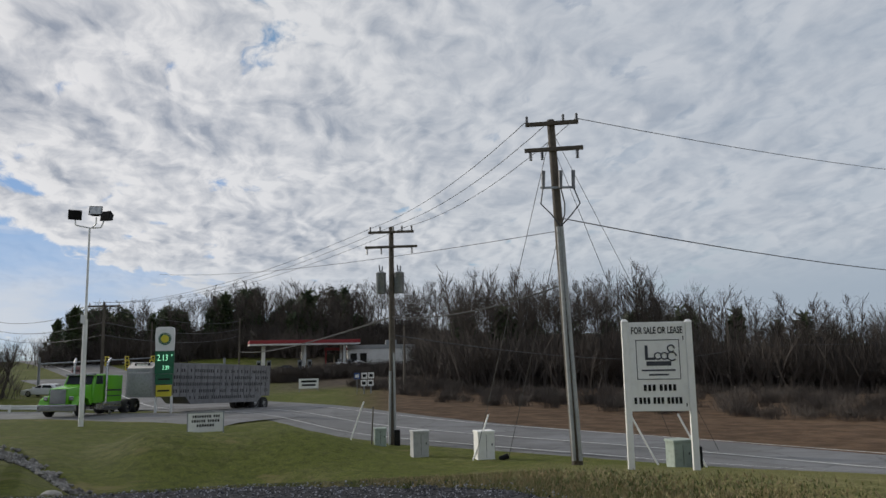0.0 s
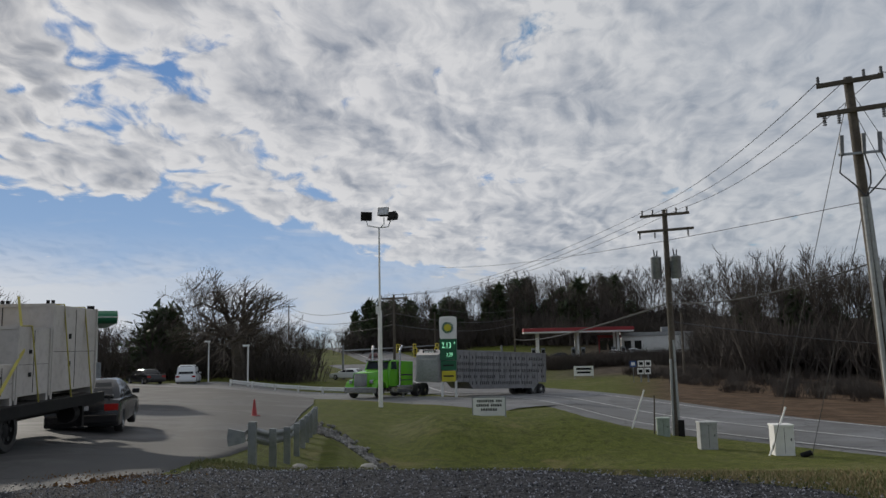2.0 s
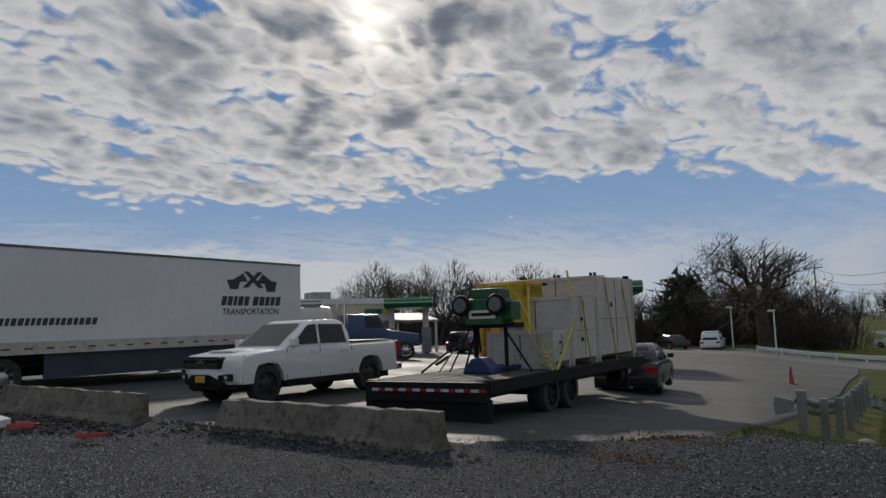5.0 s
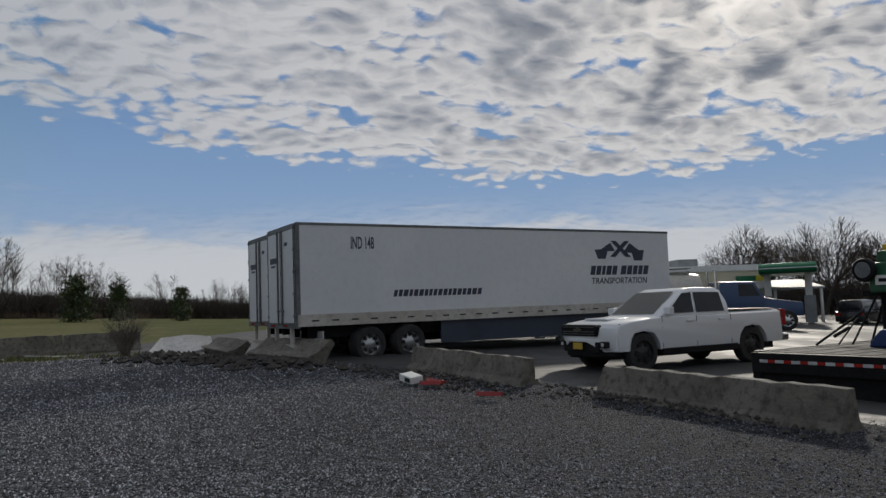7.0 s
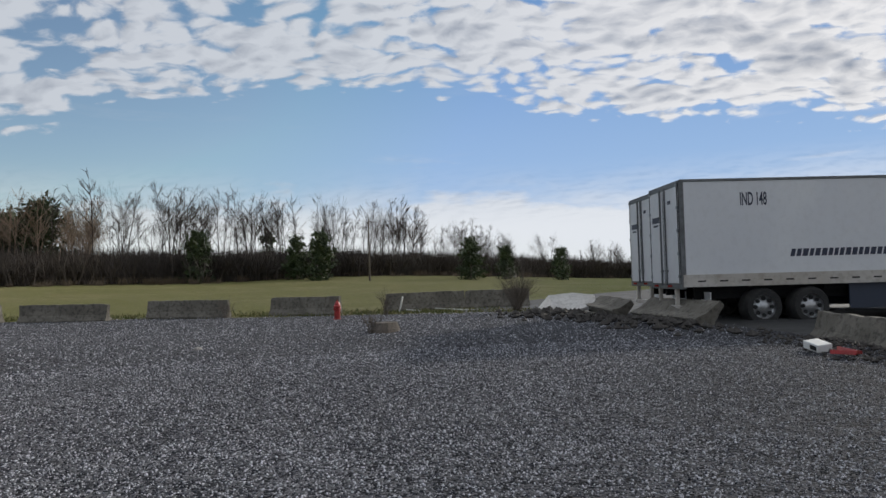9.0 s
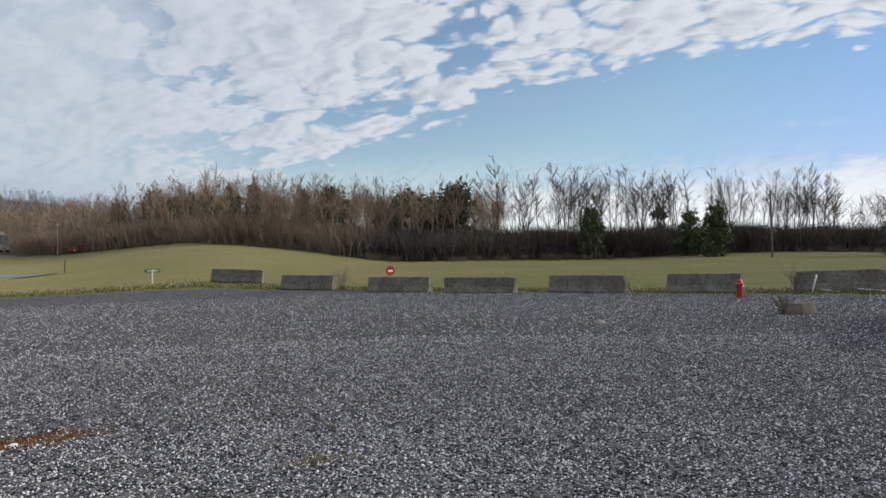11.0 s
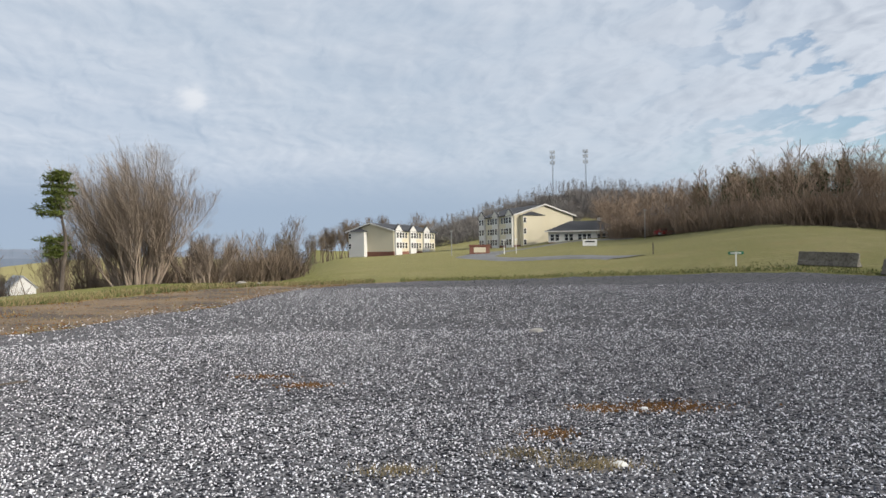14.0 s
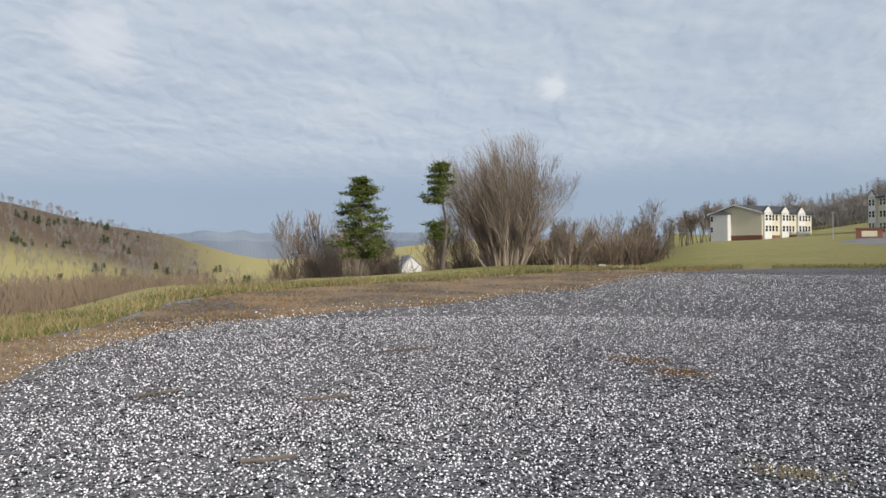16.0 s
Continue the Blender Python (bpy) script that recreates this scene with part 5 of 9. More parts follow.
def pickup(m):
    t = thing("pickup_truck", m, "white crew-cab pickup truck parked facing the gravel", "pickup truck")
    wy = (1.66, -1.60)
    r = 0.42
    top = [(2.60, 0.56), (2.66, 0.80), (2.64, 0.98), (2.52, 1.07), (2.0, 1.13), (1.35, 1.18), (1.05, 1.20), (-0.95, 1.20), (-0.98, 1.20), (-2.66, 1.21), (-2.70, 0.62)]
    side = arched(-2.68, 2.56, top, 0.46, [(wy[0], 0.46), (wy[1], 0.46)])
    rings = []
    for x in (-0.945, -0.925, -0.86, -0.7, -0.4, 0.4, 0.7, 0.86, 0.925, 0.945):
        k = max(0.0, (abs(x) - 0.4) / 0.545)
        ring = []
        for y, z in side:
            yy = y - 0.30 * k ** 2.4 * max(0.0, (y - 1.9) / 0.76) + 0.10 * k ** 4 * max(0.0, (-y - 2.2) / 0.5)
            zz = z - (0.055 * k ** 5 if z > 0.9 else 0.0)
            w = x * (1.0 - 0.03 * max(0.0, (0.75 - z) / 0.4) - 0.02 * max(0.0, (z - 1.0) / 0.2))
            ring.append((w, yy, zz))
        rings.append(ring)
    part("body", Shape().loft(rings), CAR_WHITE, t, bevel=0.012, smooth=True)
    part("hood_ridge", Shape().prism([(-0.44, 1.12), (0.44, 1.12), (0.36, 1.165), (-0.36, 1.165)], 1.3, 2.2, "y"), CAR_WHITE, t, bevel=0.02, smooth=True)
    part("underbody", Shape().box(-0.72, 0.72, -2.5, 2.4, 0.3, 0.9), BLACK, t)
    cab = Shape()
    rings = []
    for z, w, yb, yf in ((1.16, 0.90, -1.0, 1.25), (1.42, 0.85, -0.99, 0.86), (1.70, 0.74, -0.90, 0.40), (1.78, 0.66, -0.78, 0.22)):
        rings.append([(-w, yb + 0.08, z), (-w, yf - 0.12, z), (-w * 0.86, yf, z), (w * 0.86, yf, z), (w, yf - 0.12, z), (w, yb + 0.08, z), (w * 0.86, yb, z), (-w * 0.86, yb, z)])
    cab.loft(rings)
    part("cab", cab, CAR_WHITE, t, bevel=0.012, smooth=True)
    part("windscreen", Shape().add([(-0.72, 1.14, 1.22), (0.72, 1.14, 1.22), (0.62, 0.42, 1.71), (-0.62, 0.42, 1.71)], [(0, 1, 2, 3)]), GLASS, t).location.y = 0.035
    part("rear_window", Shape().add([(-0.66, -1.01, 1.28), (0.66, -1.01, 1.28), (0.56, -0.93, 1.68), (-0.56, -0.93, 1.68)], [(3, 2, 1, 0)]), GLASS, t)
    for s in (-1, 1):
        part("side_window", Shape().add([(0.908 * s, 0.94, 1.23), (0.908 * s, 0.16, 1.23), (0.79 * s, 0.12, 1.68), (0.80 * s, 0.40, 1.66)], [(0, 1, 2, 3)]), GLASS, t)
        part("side_window", Shape().add([(0.908 * s, 0.08, 1.23), (0.905 * s, -0.78, 1.23), (0.79 * s, -0.74, 1.66), (0.79 * s, 0.05, 1.68)], [(0, 1, 2, 3)]), GLASS, t)
        mir = part("mirror", Shape().box(0.95 * s - 0.09, 0.95 * s + 0.12, 0.86, 0.98, 1.2, 1.37), CAR_WHITE, t, bevel=0.02)
        each("door_seam", [Shape().box(0.931 * s - 0.003, 0.931 * s + 0.003, y - 0.008, y + 0.008, 0.5, 1.17) for y in (1.12, 0.12, -0.93)], DARK, t)
        each("door_handle", [Shape().box(0.945 * s - 0.02, 0.945 * s + 0.02, y, y + 0.22, 1.03, 1.08) for y in (0.2, -0.76)], CAR_WHITE, t, bevel=0.008)
        lamp = part("headlight", Shape().add([(0.60 * s, 2.60, 0.86), (0.93 * s, 2.30, 0.92), (0.92 * s, 2.26, 1.05), (0.60 * s, 2.58, 1.02), (0.60 * s, 2.40, 0.86), (0.86 * s, 2.2, 0.92), (0.86 * s, 2.2, 1.05), (0.60 * s, 2.40, 1.02)], [(0, 1, 2, 3), (7, 6, 5, 4), (0, 4, 5, 1), (3, 2, 6, 7), (0, 3, 7, 4), (1, 5, 6, 2)]), BLACK, t, "dark swept-back headlight")
        part("lamp_lens", Shape().add([(0.66 * s, 2.566, 0.89), (0.86 * s, 2.385, 0.925), (0.86 * s, 2.368, 0.985), (0.66 * s, 2.556, 0.97)], [(0, 1, 2, 3)]), LENS, lamp).location.y = 0.008
        fog = part("fog_lamp_surround", Shape().box(0.72 * s - 0.12, 0.72 * s + 0.12, 2.50, 2.605, 0.55, 0.69), DARK, t, bevel=0.02)
        part("fog_lamp", Shape().turned([(0.001, 0.0), (0.045, -0.004), (0.05, -0.02)], 12, (0.72 * s, 2.612, 0.62), "y"), LENS, fog)
        part("tail_lamp", Shape().box(0.88 * s - 0.055, 0.88 * s + 0.055, -2.745, -2.6, 0.82, 1.2), TAIL, t, bevel=0.01)
        each("arch_trim", [Shape().path([(0.935 * s, yy + 0.47 * math.cos(a), 0.46 + 0.47 * math.sin(a)) for a in np.linspace(0, math.pi, 12)], 0.018, 5) for yy in wy], CAR_WHITE, t)
        part("sill", Shape().box(0.9 * s - 0.06, 0.9 * s + 0.06, -1.1, 1.15, 0.34, 0.48), BLACK, t, bevel=0.02)
        for y in wy:
            wheel(t, 0.785 * s, y, r, 0.26, material("dark_rim", [(0.03, 0.03, 0.032), (0.05, 0.05, 0.055), (0.14, 0.14, 0.14)], 0.4, (4, 14), metal=0.5), s, 6)
    grille = part("grille", Shape().prism([(-0.60, 0.80), (0.60, 0.80), (0.64, 1.0), (0.56, 1.05), (-0.56, 1.05), (-0.64, 1.0)], 2.50, 2.685, "y"), BLACK, t, "black grille", bevel=0.02)
    each("grille_bar", [Shape().box(-0.56, 0.56, 2.685, 2.695, z, z + 0.018) for z in (0.84, 0.89, 0.99)], DARK_STEEL, grille)
    part("badge", Shape().box(-0.13, 0.13, 2.69, 2.705, 0.92, 0.965).box(-0.05, 0.05, 2.69, 2.705, 0.90, 0.985), CHROME, t)
    part("bumper", Shape().loft([[(x, 2.40, z0), (x, 2.73 - 0.34 * (abs(x) / 0.9) ** 2.6, z0 + 0.02), (x, 2.73 - 0.34 * (abs(x) / 0.9) ** 2.6, z1 - 0.03), (x, 2.40, z1)] for x, z0, z1 in ((-0.93, 0.50, 0.78), (-0.8, 0.50, 0.78), (-0.6, 0.52, 0.78), (-0.3, 0.66, 0.78), (0.3, 0.66, 0.78), (0.6, 0.52, 0.78), (0.8, 0.50, 0.78), (0.93, 0.50, 0.78))]), CAR_WHITE, t, bevel=0.012, smooth=True)
    part("lower_intake", Shape().box(-0.62, 0.62, 2.4, 2.64, 0.46, 0.68), BLACK, t, bevel=0.02)
    part("air_dam", Shape().prism([(-0.84, 2.2), (0.84, 2.2), (0.84, 2.40), (0.5, 2.62), (-0.5, 2.62), (-0.84, 2.40)], 0.36, 0.48, "z"), BLACK, t, bevel=0.02)
    part("number_plate", Shape().box(-0.16, 0.16, 2.70, 2.715, 0.52, 0.66), PLATE, t, "yellow front number plate")
    part("rear_bumper", Shape().box(-0.9, 0.9, -2.86, -2.68, 0.46, 0.62), CHROME, t, bevel=0.03)
    part("bed_floor", Shape().box(-0.76, 0.76, -2.62, -1.05, 1.225, 1.245), BLACK, t)
    return t


pickup(pose(-17.72, 6.78, ground_at(-17.7, 6.8) + 0.0, 0, 0, math.degrees(math.atan2(-0.37, -0.93))))


def sedan(name, m, paint, label, category="car", L=4.7, W=1.8, H=1.42, deck=0.95, group="", suv=False, plate=False):
    t = thing(name, m, label, category, group)
    h, w = L / 2, W / 2
    wy = (h - 0.92, -h + 0.98)
    tail = [(-h + 0.02, deck - 0.02), (-h, 0.45)]
    top = [(h, 0.45), (h - 0.04, 0.66), (h - 0.35, 0.76), (h - 1.35, 0.88), (-h + 0.9, 0.93)] + tail
    part("body", Shape().prism(arched(-h, h - 0.02, top, 0.24, [(wy[0], 0.36), (wy[1], 0.36)]), -w, w, "x"), paint, t, bevel=0.07, smooth=True)
    part("underbody", Shape().box(-w + 0.2, w - 0.2, -h + 0.25, h - 0.25, 0.2, 0.7), DARK, t)
    yb = -h + (0.12 if suv else 0.62)
    rings = []
    for z, k, b, f in ((0.88, 0.93, 0.0, h - 1.2), (H - 0.22, 0.84, 0.28, h - 1.72), (H - 0.04, 0.7, 0.62, h - 2.15), (H, 0.62, 0.75, h - 2.3)):
        bb = yb + b * (0.35 if suv else 1.0)
        q = w * k
        rings.append([(-q, bb + 0.12, z), (-q, f - 0.12, z), (-q * 0.82, f, z), (q * 0.82, f, z), (q, f - 0.12, z), (q, bb + 0.12, z), (q * 0.82, bb, z), (-q * 0.82, bb, z)])
    part("cabin", Shape().loft(rings), paint, t, bevel=0.015, smooth=True)
    f0, f1 = h - 1.2, h - 2.0
    part("windscreen", Shape().add([(-w * 0.76, f0 - 0.02, 0.94), (w * 0.76, f0 - 0.02, 0.94), (w * 0.62, f1 - 0.08, H - 0.09), (-w * 0.62, f1 - 0.08, H - 0.09)], [(0, 1, 2, 3)]), GLASS, t).location = (0, 0.03, 0.012)
    b1 = yb + (0.2 if suv else 0.5)
    part("rear_window", Shape().add([(-w * 0.74, yb + 0.02, 0.96), (w * 0.74, yb + 0.02, 0.96), (w * 0.6, b1, H - 0.1), (-w * 0.6, b1, H - 0.1)], [(3, 2, 1, 0)]), GLASS, t).location = (0, -0.03, 0.012)
    for s in (-1, 1):
        a = w * s
        part("side_window", Shape().add([(a * 0.925, f0 - 0.3, 0.94), (a * 0.925, 0.0, 0.94), (a * 0.79, -0.02, H - 0.11), (a * 0.8, f1 - 0.12, H - 0.13)], [(0, 1, 2, 3)]), GLASS, t).location.x = 0.008 * s
        part("side_window", Shape().add([(a * 0.925, -0.1, 0.94), (a * 0.925, yb + 0.45, 0.94), (a * 0.79, b1 + 0.28, H - 0.13), (a * 0.79, -0.1, H - 0.11)], [(0, 1, 2, 3)]), GLASS, t).location.x = 0.008 * s
        part("mirror", Shape().box(a * 1.07 - 0.1, a * 1.07 + 0.1, h - 1.62, h - 1.5, 0.93, 1.06), paint, t, bevel=0.02)
        part("tail_lamp", Shape().box(a * 0.78 - 0.17, a * 0.78 + 0.17, -h - 0.015, -h + 0.2, deck - 0.3, deck - 0.13), TAIL, t, bevel=0.01)
        part("headlight", Shape().box(a * 0.74 - 0.16, a * 0.74 + 0.16, h - 0.16, h + 0.004, 0.6, 0.72), LENS, t, bevel=0.02)
        for y in wy:
            wheel(t, (w - 0.11) * s, y, 0.33, 0.21, RIM, s, 5)
    part("bumper", Shape().box(-w * 0.96, w * 0.96, -h - 0.06, -h + 0.1, 0.34, 0.56), paint, t, bevel=0.03)
    if plate:
        part("number_plate", Shape().box(-0.16, 0.16, -h - 0.02, -h, deck - 0.28, deck - 0.16), LENS, t)
        part("spoiler", Shape().box(-w * 0.8, w * 0.8, -h + 0.04, -h + 0.3, deck + 0.06, deck + 0.1).box(-w * 0.72, -w * 0.66, -h + 0.1, -h + 0.22, deck - 0.05, deck + 0.08).box(w * 0.66, w * 0.72, -h + 0.1, -h + 0.22, deck - 0.05, deck + 0.08), paint, t, bevel=0.01)
    return t


sedan("sedan", place(-17.3, 17.67, 36.4), CAR_BLACK, "dark sedan with a boot spoiler, parked ahead of the equipment trailer", plate=True)
sedan("sedan", place(-52.2, 58.6, 65), CAR_BLACK, "dark sedan far across the lot", L=4.9)
sedan("sport_utility_vehicle", place(-49.1, 61.0, 32), CAR_WHITE, "pale boxy SUV far across the lot", "SUV", L=4.6, W=1.85, H=1.78, suv=True)
sedan("sedan", place(-43.6, 84.0, 82, 0.05), CAR_WHITE, "white coupe waiting at the far intersection", L=4.8, H=1.36)
sedan("sport_utility_vehicle", place(-60.0, 125.0, 205, 0.1), CAR_RED, "dark red SUV coming down the hill road", "SUV", L=4.6, H=1.75, suv=True)
for _x, _y, _h in ((-50.2, 33.0, 40), (-52.5, 35.6, 42), (-47.5, 46.0, 70)):
    sedan("sport_utility_vehicle", place(_x, _y, _h), CAR_BLACK, "dark SUV parked by the filling station shop", "SUV", L=4.6, H=1.7, suv=True, group="parked cars by the shop")


def semi_truck():
    """Green long-nosed tractor with a slatted livestock trailer, turning into the station."""
    fw, rr = Vector((-24.6, 48.2, 0)), Vector((-17.0, 64.5, 0))
    d = (fw - rr).normalized()
    hd = math.degrees(math.atan2(-d.x, d.y))
    c = fw - d * 2.8
    z = ground_at(fw.x, fw.y)
    slope = math.degrees(math.atan2(ground_at(fw.x, fw.y) - ground_at(rr.x, rr.y), (fw - rr).length))
    t = thing("tractor_unit", pose(c.x, c.y, ground_at(c.x, c.y) + 0.05, slope, 0, hd + 22), "bright green long-nosed tractor unit with chrome stacks", "truck")
    part("hood", Shape().loft([[(-0.62, 3.6, 0.75), (0.62, 3.6, 0.75), (0.6, 3.6, 1.72), (-0.6, 3.6, 1.72)], [(-0.95, 1.3, 0.75), (0.95, 1.3, 0.75), (0.86, 1.3, 1.98), (-0.86, 1.3, 1.98)]]), GREEN_TRUCK, t, bevel=0.06, smooth=True)
    part("grille", Shape().box(-0.5, 0.5, 3.58, 3.66, 0.8, 1.68), CHROME, t)
    part("bumper", Shape().box(-1.2, 1.2, 3.6, 3.78, 0.35, 0.75), CHROME, t, bevel=0.03)
    part("cab", Shape().loft([[(-1.02, 1.35, 0.8), (1.02, 1.35, 0.8), (1.02, -0.2, 0.8), (-1.02, -0.2, 0.8)], [(-1.02, 1.3, 1.95), (1.02, 1.3, 1.95), (1.02, -0.2, 1.95), (-1.02, -0.2, 1.95)], [(-0.92, 1.0, 2.62), (0.92, 1.0, 2.62), (0.95, -0.2, 2.68), (-0.95, -0.2, 2.68)]]), GREEN_TRUCK, t, bevel=0.05, smooth=True)
    part("windscreen", Shape().add([(-0.86, 1.31, 2.0), (0.86, 1.31, 2.0), (0.82, 1.05, 2.54), (-0.82, 1.05, 2.54)], [(0, 1, 2, 3)]), GLASS, t).location.y = 0.03
    part("visor", Shape().box(-0.95, 0.95, 1.0, 1.25, 2.55, 2.68), CHROME, t, bevel=0.02)
    part("sleeper", Shape().box(-1.1, 1.1, -2.35, -0.2, 0.85, 2.6), GREEN_TRUCK, t, bevel=0.06, smooth=True)
    part("stripe", Shape().box(-1.104, 1.104, -2.2, -0.25, 1.55, 1.66).box(-1.104, 1.104, -2.2, -0.25, 1.2, 1.26), DARK, t)
    part("frame", Shape().box(-0.45, 0.45, -5.2, 3.4, 0.62, 0.9), BLACK, t)
    for s in (-1, 1):
        part("side_window", Shape().add([(1.03 * s, 1.15, 2.0), (1.03 * s, 0.2, 2.0), (0.97 * s, 0.2, 2.55), (0.95 * s, 0.95, 2.52)], [(0, 1, 2, 3)]), GLASS, t).location.x = 0.015 * s
        part("exhaust_stack", Shape().tube((1.12 * s, -0.05, 0.8), (1.12 * s, -0.05, 3.35), 0.085, 0.085, 10).tube((1.12 * s, -0.05, 3.35), (1.2 * s, -0.3, 3.7), 0.085, 0.085, 10), CHROME, t, smooth=True)
        part("fuel_tank", Shape().tube((0.92 * s, 0.3, 0.62), (0.92 * s, -2.1, 0.62), 0.3, 0.3, 14), CHROME, t, smooth=True)
        part("step", Shape().box(0.95 * s - 0.2, 0.95 * s + 0.2, 0.3, 1.2, 0.4, 0.75), CHROME, t, bevel=0.02)
        part("fender", Shape().prism([(1.95, 0.7), (2.1, 1.1), (2.45, 1.28), (3.0, 1.28), (3.45, 1.05), (3.6, 0.7), (3.45, 0.72), (3.2, 1.08), (2.75, 1.16), (2.35, 1.05), (2.1, 0.7)], 0.7 * s - 0.12, 0.7 * s + 0.5 * s + 0.05 * s, "x"), GREEN_TRUCK, t, bevel=0.02)
        part("headlight", Shape().box(0.8 * s - 0.13, 0.8 * s + 0.13, 3.45, 3.6, 1.0, 1.25), CHROME, t, bevel=0.03)
        wheel(t, 0.98 * s, 2.8, 0.5, 0.3, CHROME, s, 8)
        for y in (-3.3, -4.6):
            wheel(t, 0.88 * s, y, 0.5, 0.55, CHROME, s, 8)
    # the trailer, on its own heading
    k = fw - d * 9.2
    b = thing("livestock_trailer", pose(k.x, k.y, (ground_at(k.x, k.y) + ground_at(rr.x, rr.y)) / 2 + 0.15, slope, 0, hd), "long grey aluminium livestock trailer with slotted sides", "trailer")
    L = 13.2
    part("body", Shape().prism([(2.3, 1.15), (-1.0, 1.15), (-1.6, 0.62), (-9.3, 0.62), (-9.9, 1.1), (-10.9, 1.1), (-10.9, 3.6), (1.9, 3.6), (2.3, 3.2)], -1.25, 1.25, "x"), ALUMINIUM, b, bevel=0.03)
    for s in (-1, 1):
        slot = Shape().box(-0.004, 0.004, -0.05, 0.05, 0, 0.25).mesh("vent_slot")
        rib = Shape().box(-0.02, 0.02, 0.09, 0.14, 1.15, 3.58).mesh("rib")
        g = np.random.default_rng(4)
        for i in range(52):
            y = 1.6 - i * 0.237
            for z0, z1 in ((0.95, 1.2), (1.45, 1.7), (1.95, 2.2), (2.45, 2.7), (2.95, 3.25)):
                if z0 > 1.2 or -9.3 < y < -1.2:
                    if g.random() < 0.82:
                        part("vent_slot", slot, DARK, b, at=pose(1.255 * s, y, z0))
            if i % 3 == 0:
                part("rib", rib, ALUMINIUM, b, at=pose(1.27 * s, y, 0))
        part("top_rail", Shape().box(1.27 * s - 0.03, 1.27 * s + 0.03, -10.9, 1.9, 3.5, 3.62), ALUMINIUM, b)
        for y in (-9.2, -10.3):
            wheel(b, 0.95 * s, y, 0.5, 0.55, RIM, s, 8)
    part("nose_panel", Shape().box(-1.1, 1.1, 2.1, 2.32, 1.3, 2.9), ALUMINIUM, b, bevel=0.04)
    part("sign_panel", Shape().box(-0.7, 0.7, 2.02, 2.12, 3.25, 3.55), DARK, b)
    part("panel_mark", Shape().box(-0.55, -0.3, 2.12, 2.125, 3.33, 3.47).box(-0.25, 0.0, 2.12, 2.125, 3.33, 3.47).box(0.05, 0.5, 2.12, 2.125, 3.33, 3.47), WHITE, b)


semi_truck()


def jersey_profile(h=0.81):
    k = h / 0.81
    return [(-0.30, 0), (-0.30, 0.06 * k), (-0.17, 0.30 * k), (-0.085, h), (0.085, h), (0.17, 0.30 * k), (0.30, 0.06 * k), (0.30, 0)]


def barrier(x0, y0, x1, y1, h=0.80, sink=0.0, roll=0.0, seed=0, label="weathered concrete road barrier with stained faces", tilt=0.0, group="barriers round the lot"):
    """A concrete barrier with chipped edges between two ground points."""
    g = np.random.default_rng(seed)
    L = math.hypot(x1 - x0, y1 - y0)
    rings = []
    n = 22
    for i in range(n + 1):
        u = i / n
        chip = g.uniform(0, 0.035) * (2.2 if i in (0, n) else 1) * (1 if g.random() < 0.6 else 0.3)
        rings.append([((px + g.normal(0, 0.006)), u * L + (g.uniform(-0.05, 0.03) if i in (0, n) else 0), pz - (chip if pz > 0.5 else 0)) for px, pz in jersey_profile(h)])
    hd = math.degrees(math.atan2(-(x1 - x0), y1 - y0))
    z0, z1 = ground_at(x0, y0), ground_at(x1, y1)
    m = pose(x0, y0, z0 - sink, math.degrees(math.atan2(z1 - z0, L)) + tilt, roll, hd)
    return solid("concrete_barrier", Shape().loft(rings), CONCRETE, m, label, "barrier", group, bevel=0.012)


barrier(-8.74, 5.3, -12.95, 3.74, 0.62, 0.10, 0, 1)
barrier(-14.5, 2.7, -18.4, 0.75, 0.64, 0.10, 4, 2)
barrier(-20.4, -1.75, -23.6, -3.9, 0.80, 0.02, 42, 3, "broken concrete barrier leaning over in rubble", group="")
barrier(-24.8, -4.7, -27.4, -6.3, 0.75, 0.05, 48, 4, "tilted concrete barrier half buried in rubble", 3, group="")
for _i, (_a0, _r0, _a1, _r1, _h) in enumerate(((107.0, 36.2, 111.8, 36.3, 0.74), (111.9, 36.4, 117.8, 36.3, 0.76), (121.2, 35.5, 126.2, 37.0, 0.76), (129.2, 36.9, 134.6, 38.6, 0.74), (137.2, 38.1, 142.5, 39.8, 0.7), (143.6, 40.4, 148.2, 42.8, 0.72), (150.8, 46.0, 154.6, 48.2, 0.78), (156.0, 53.6, 159.6, 55.3, 0.8))):
    _p, _q = polar(_a0, _r0), polar(_a1, _r1)
    barrier(_p[0], _p[1], _q[0], _q[1], _h + 0.1, 0.0, 0, 10 + _i)

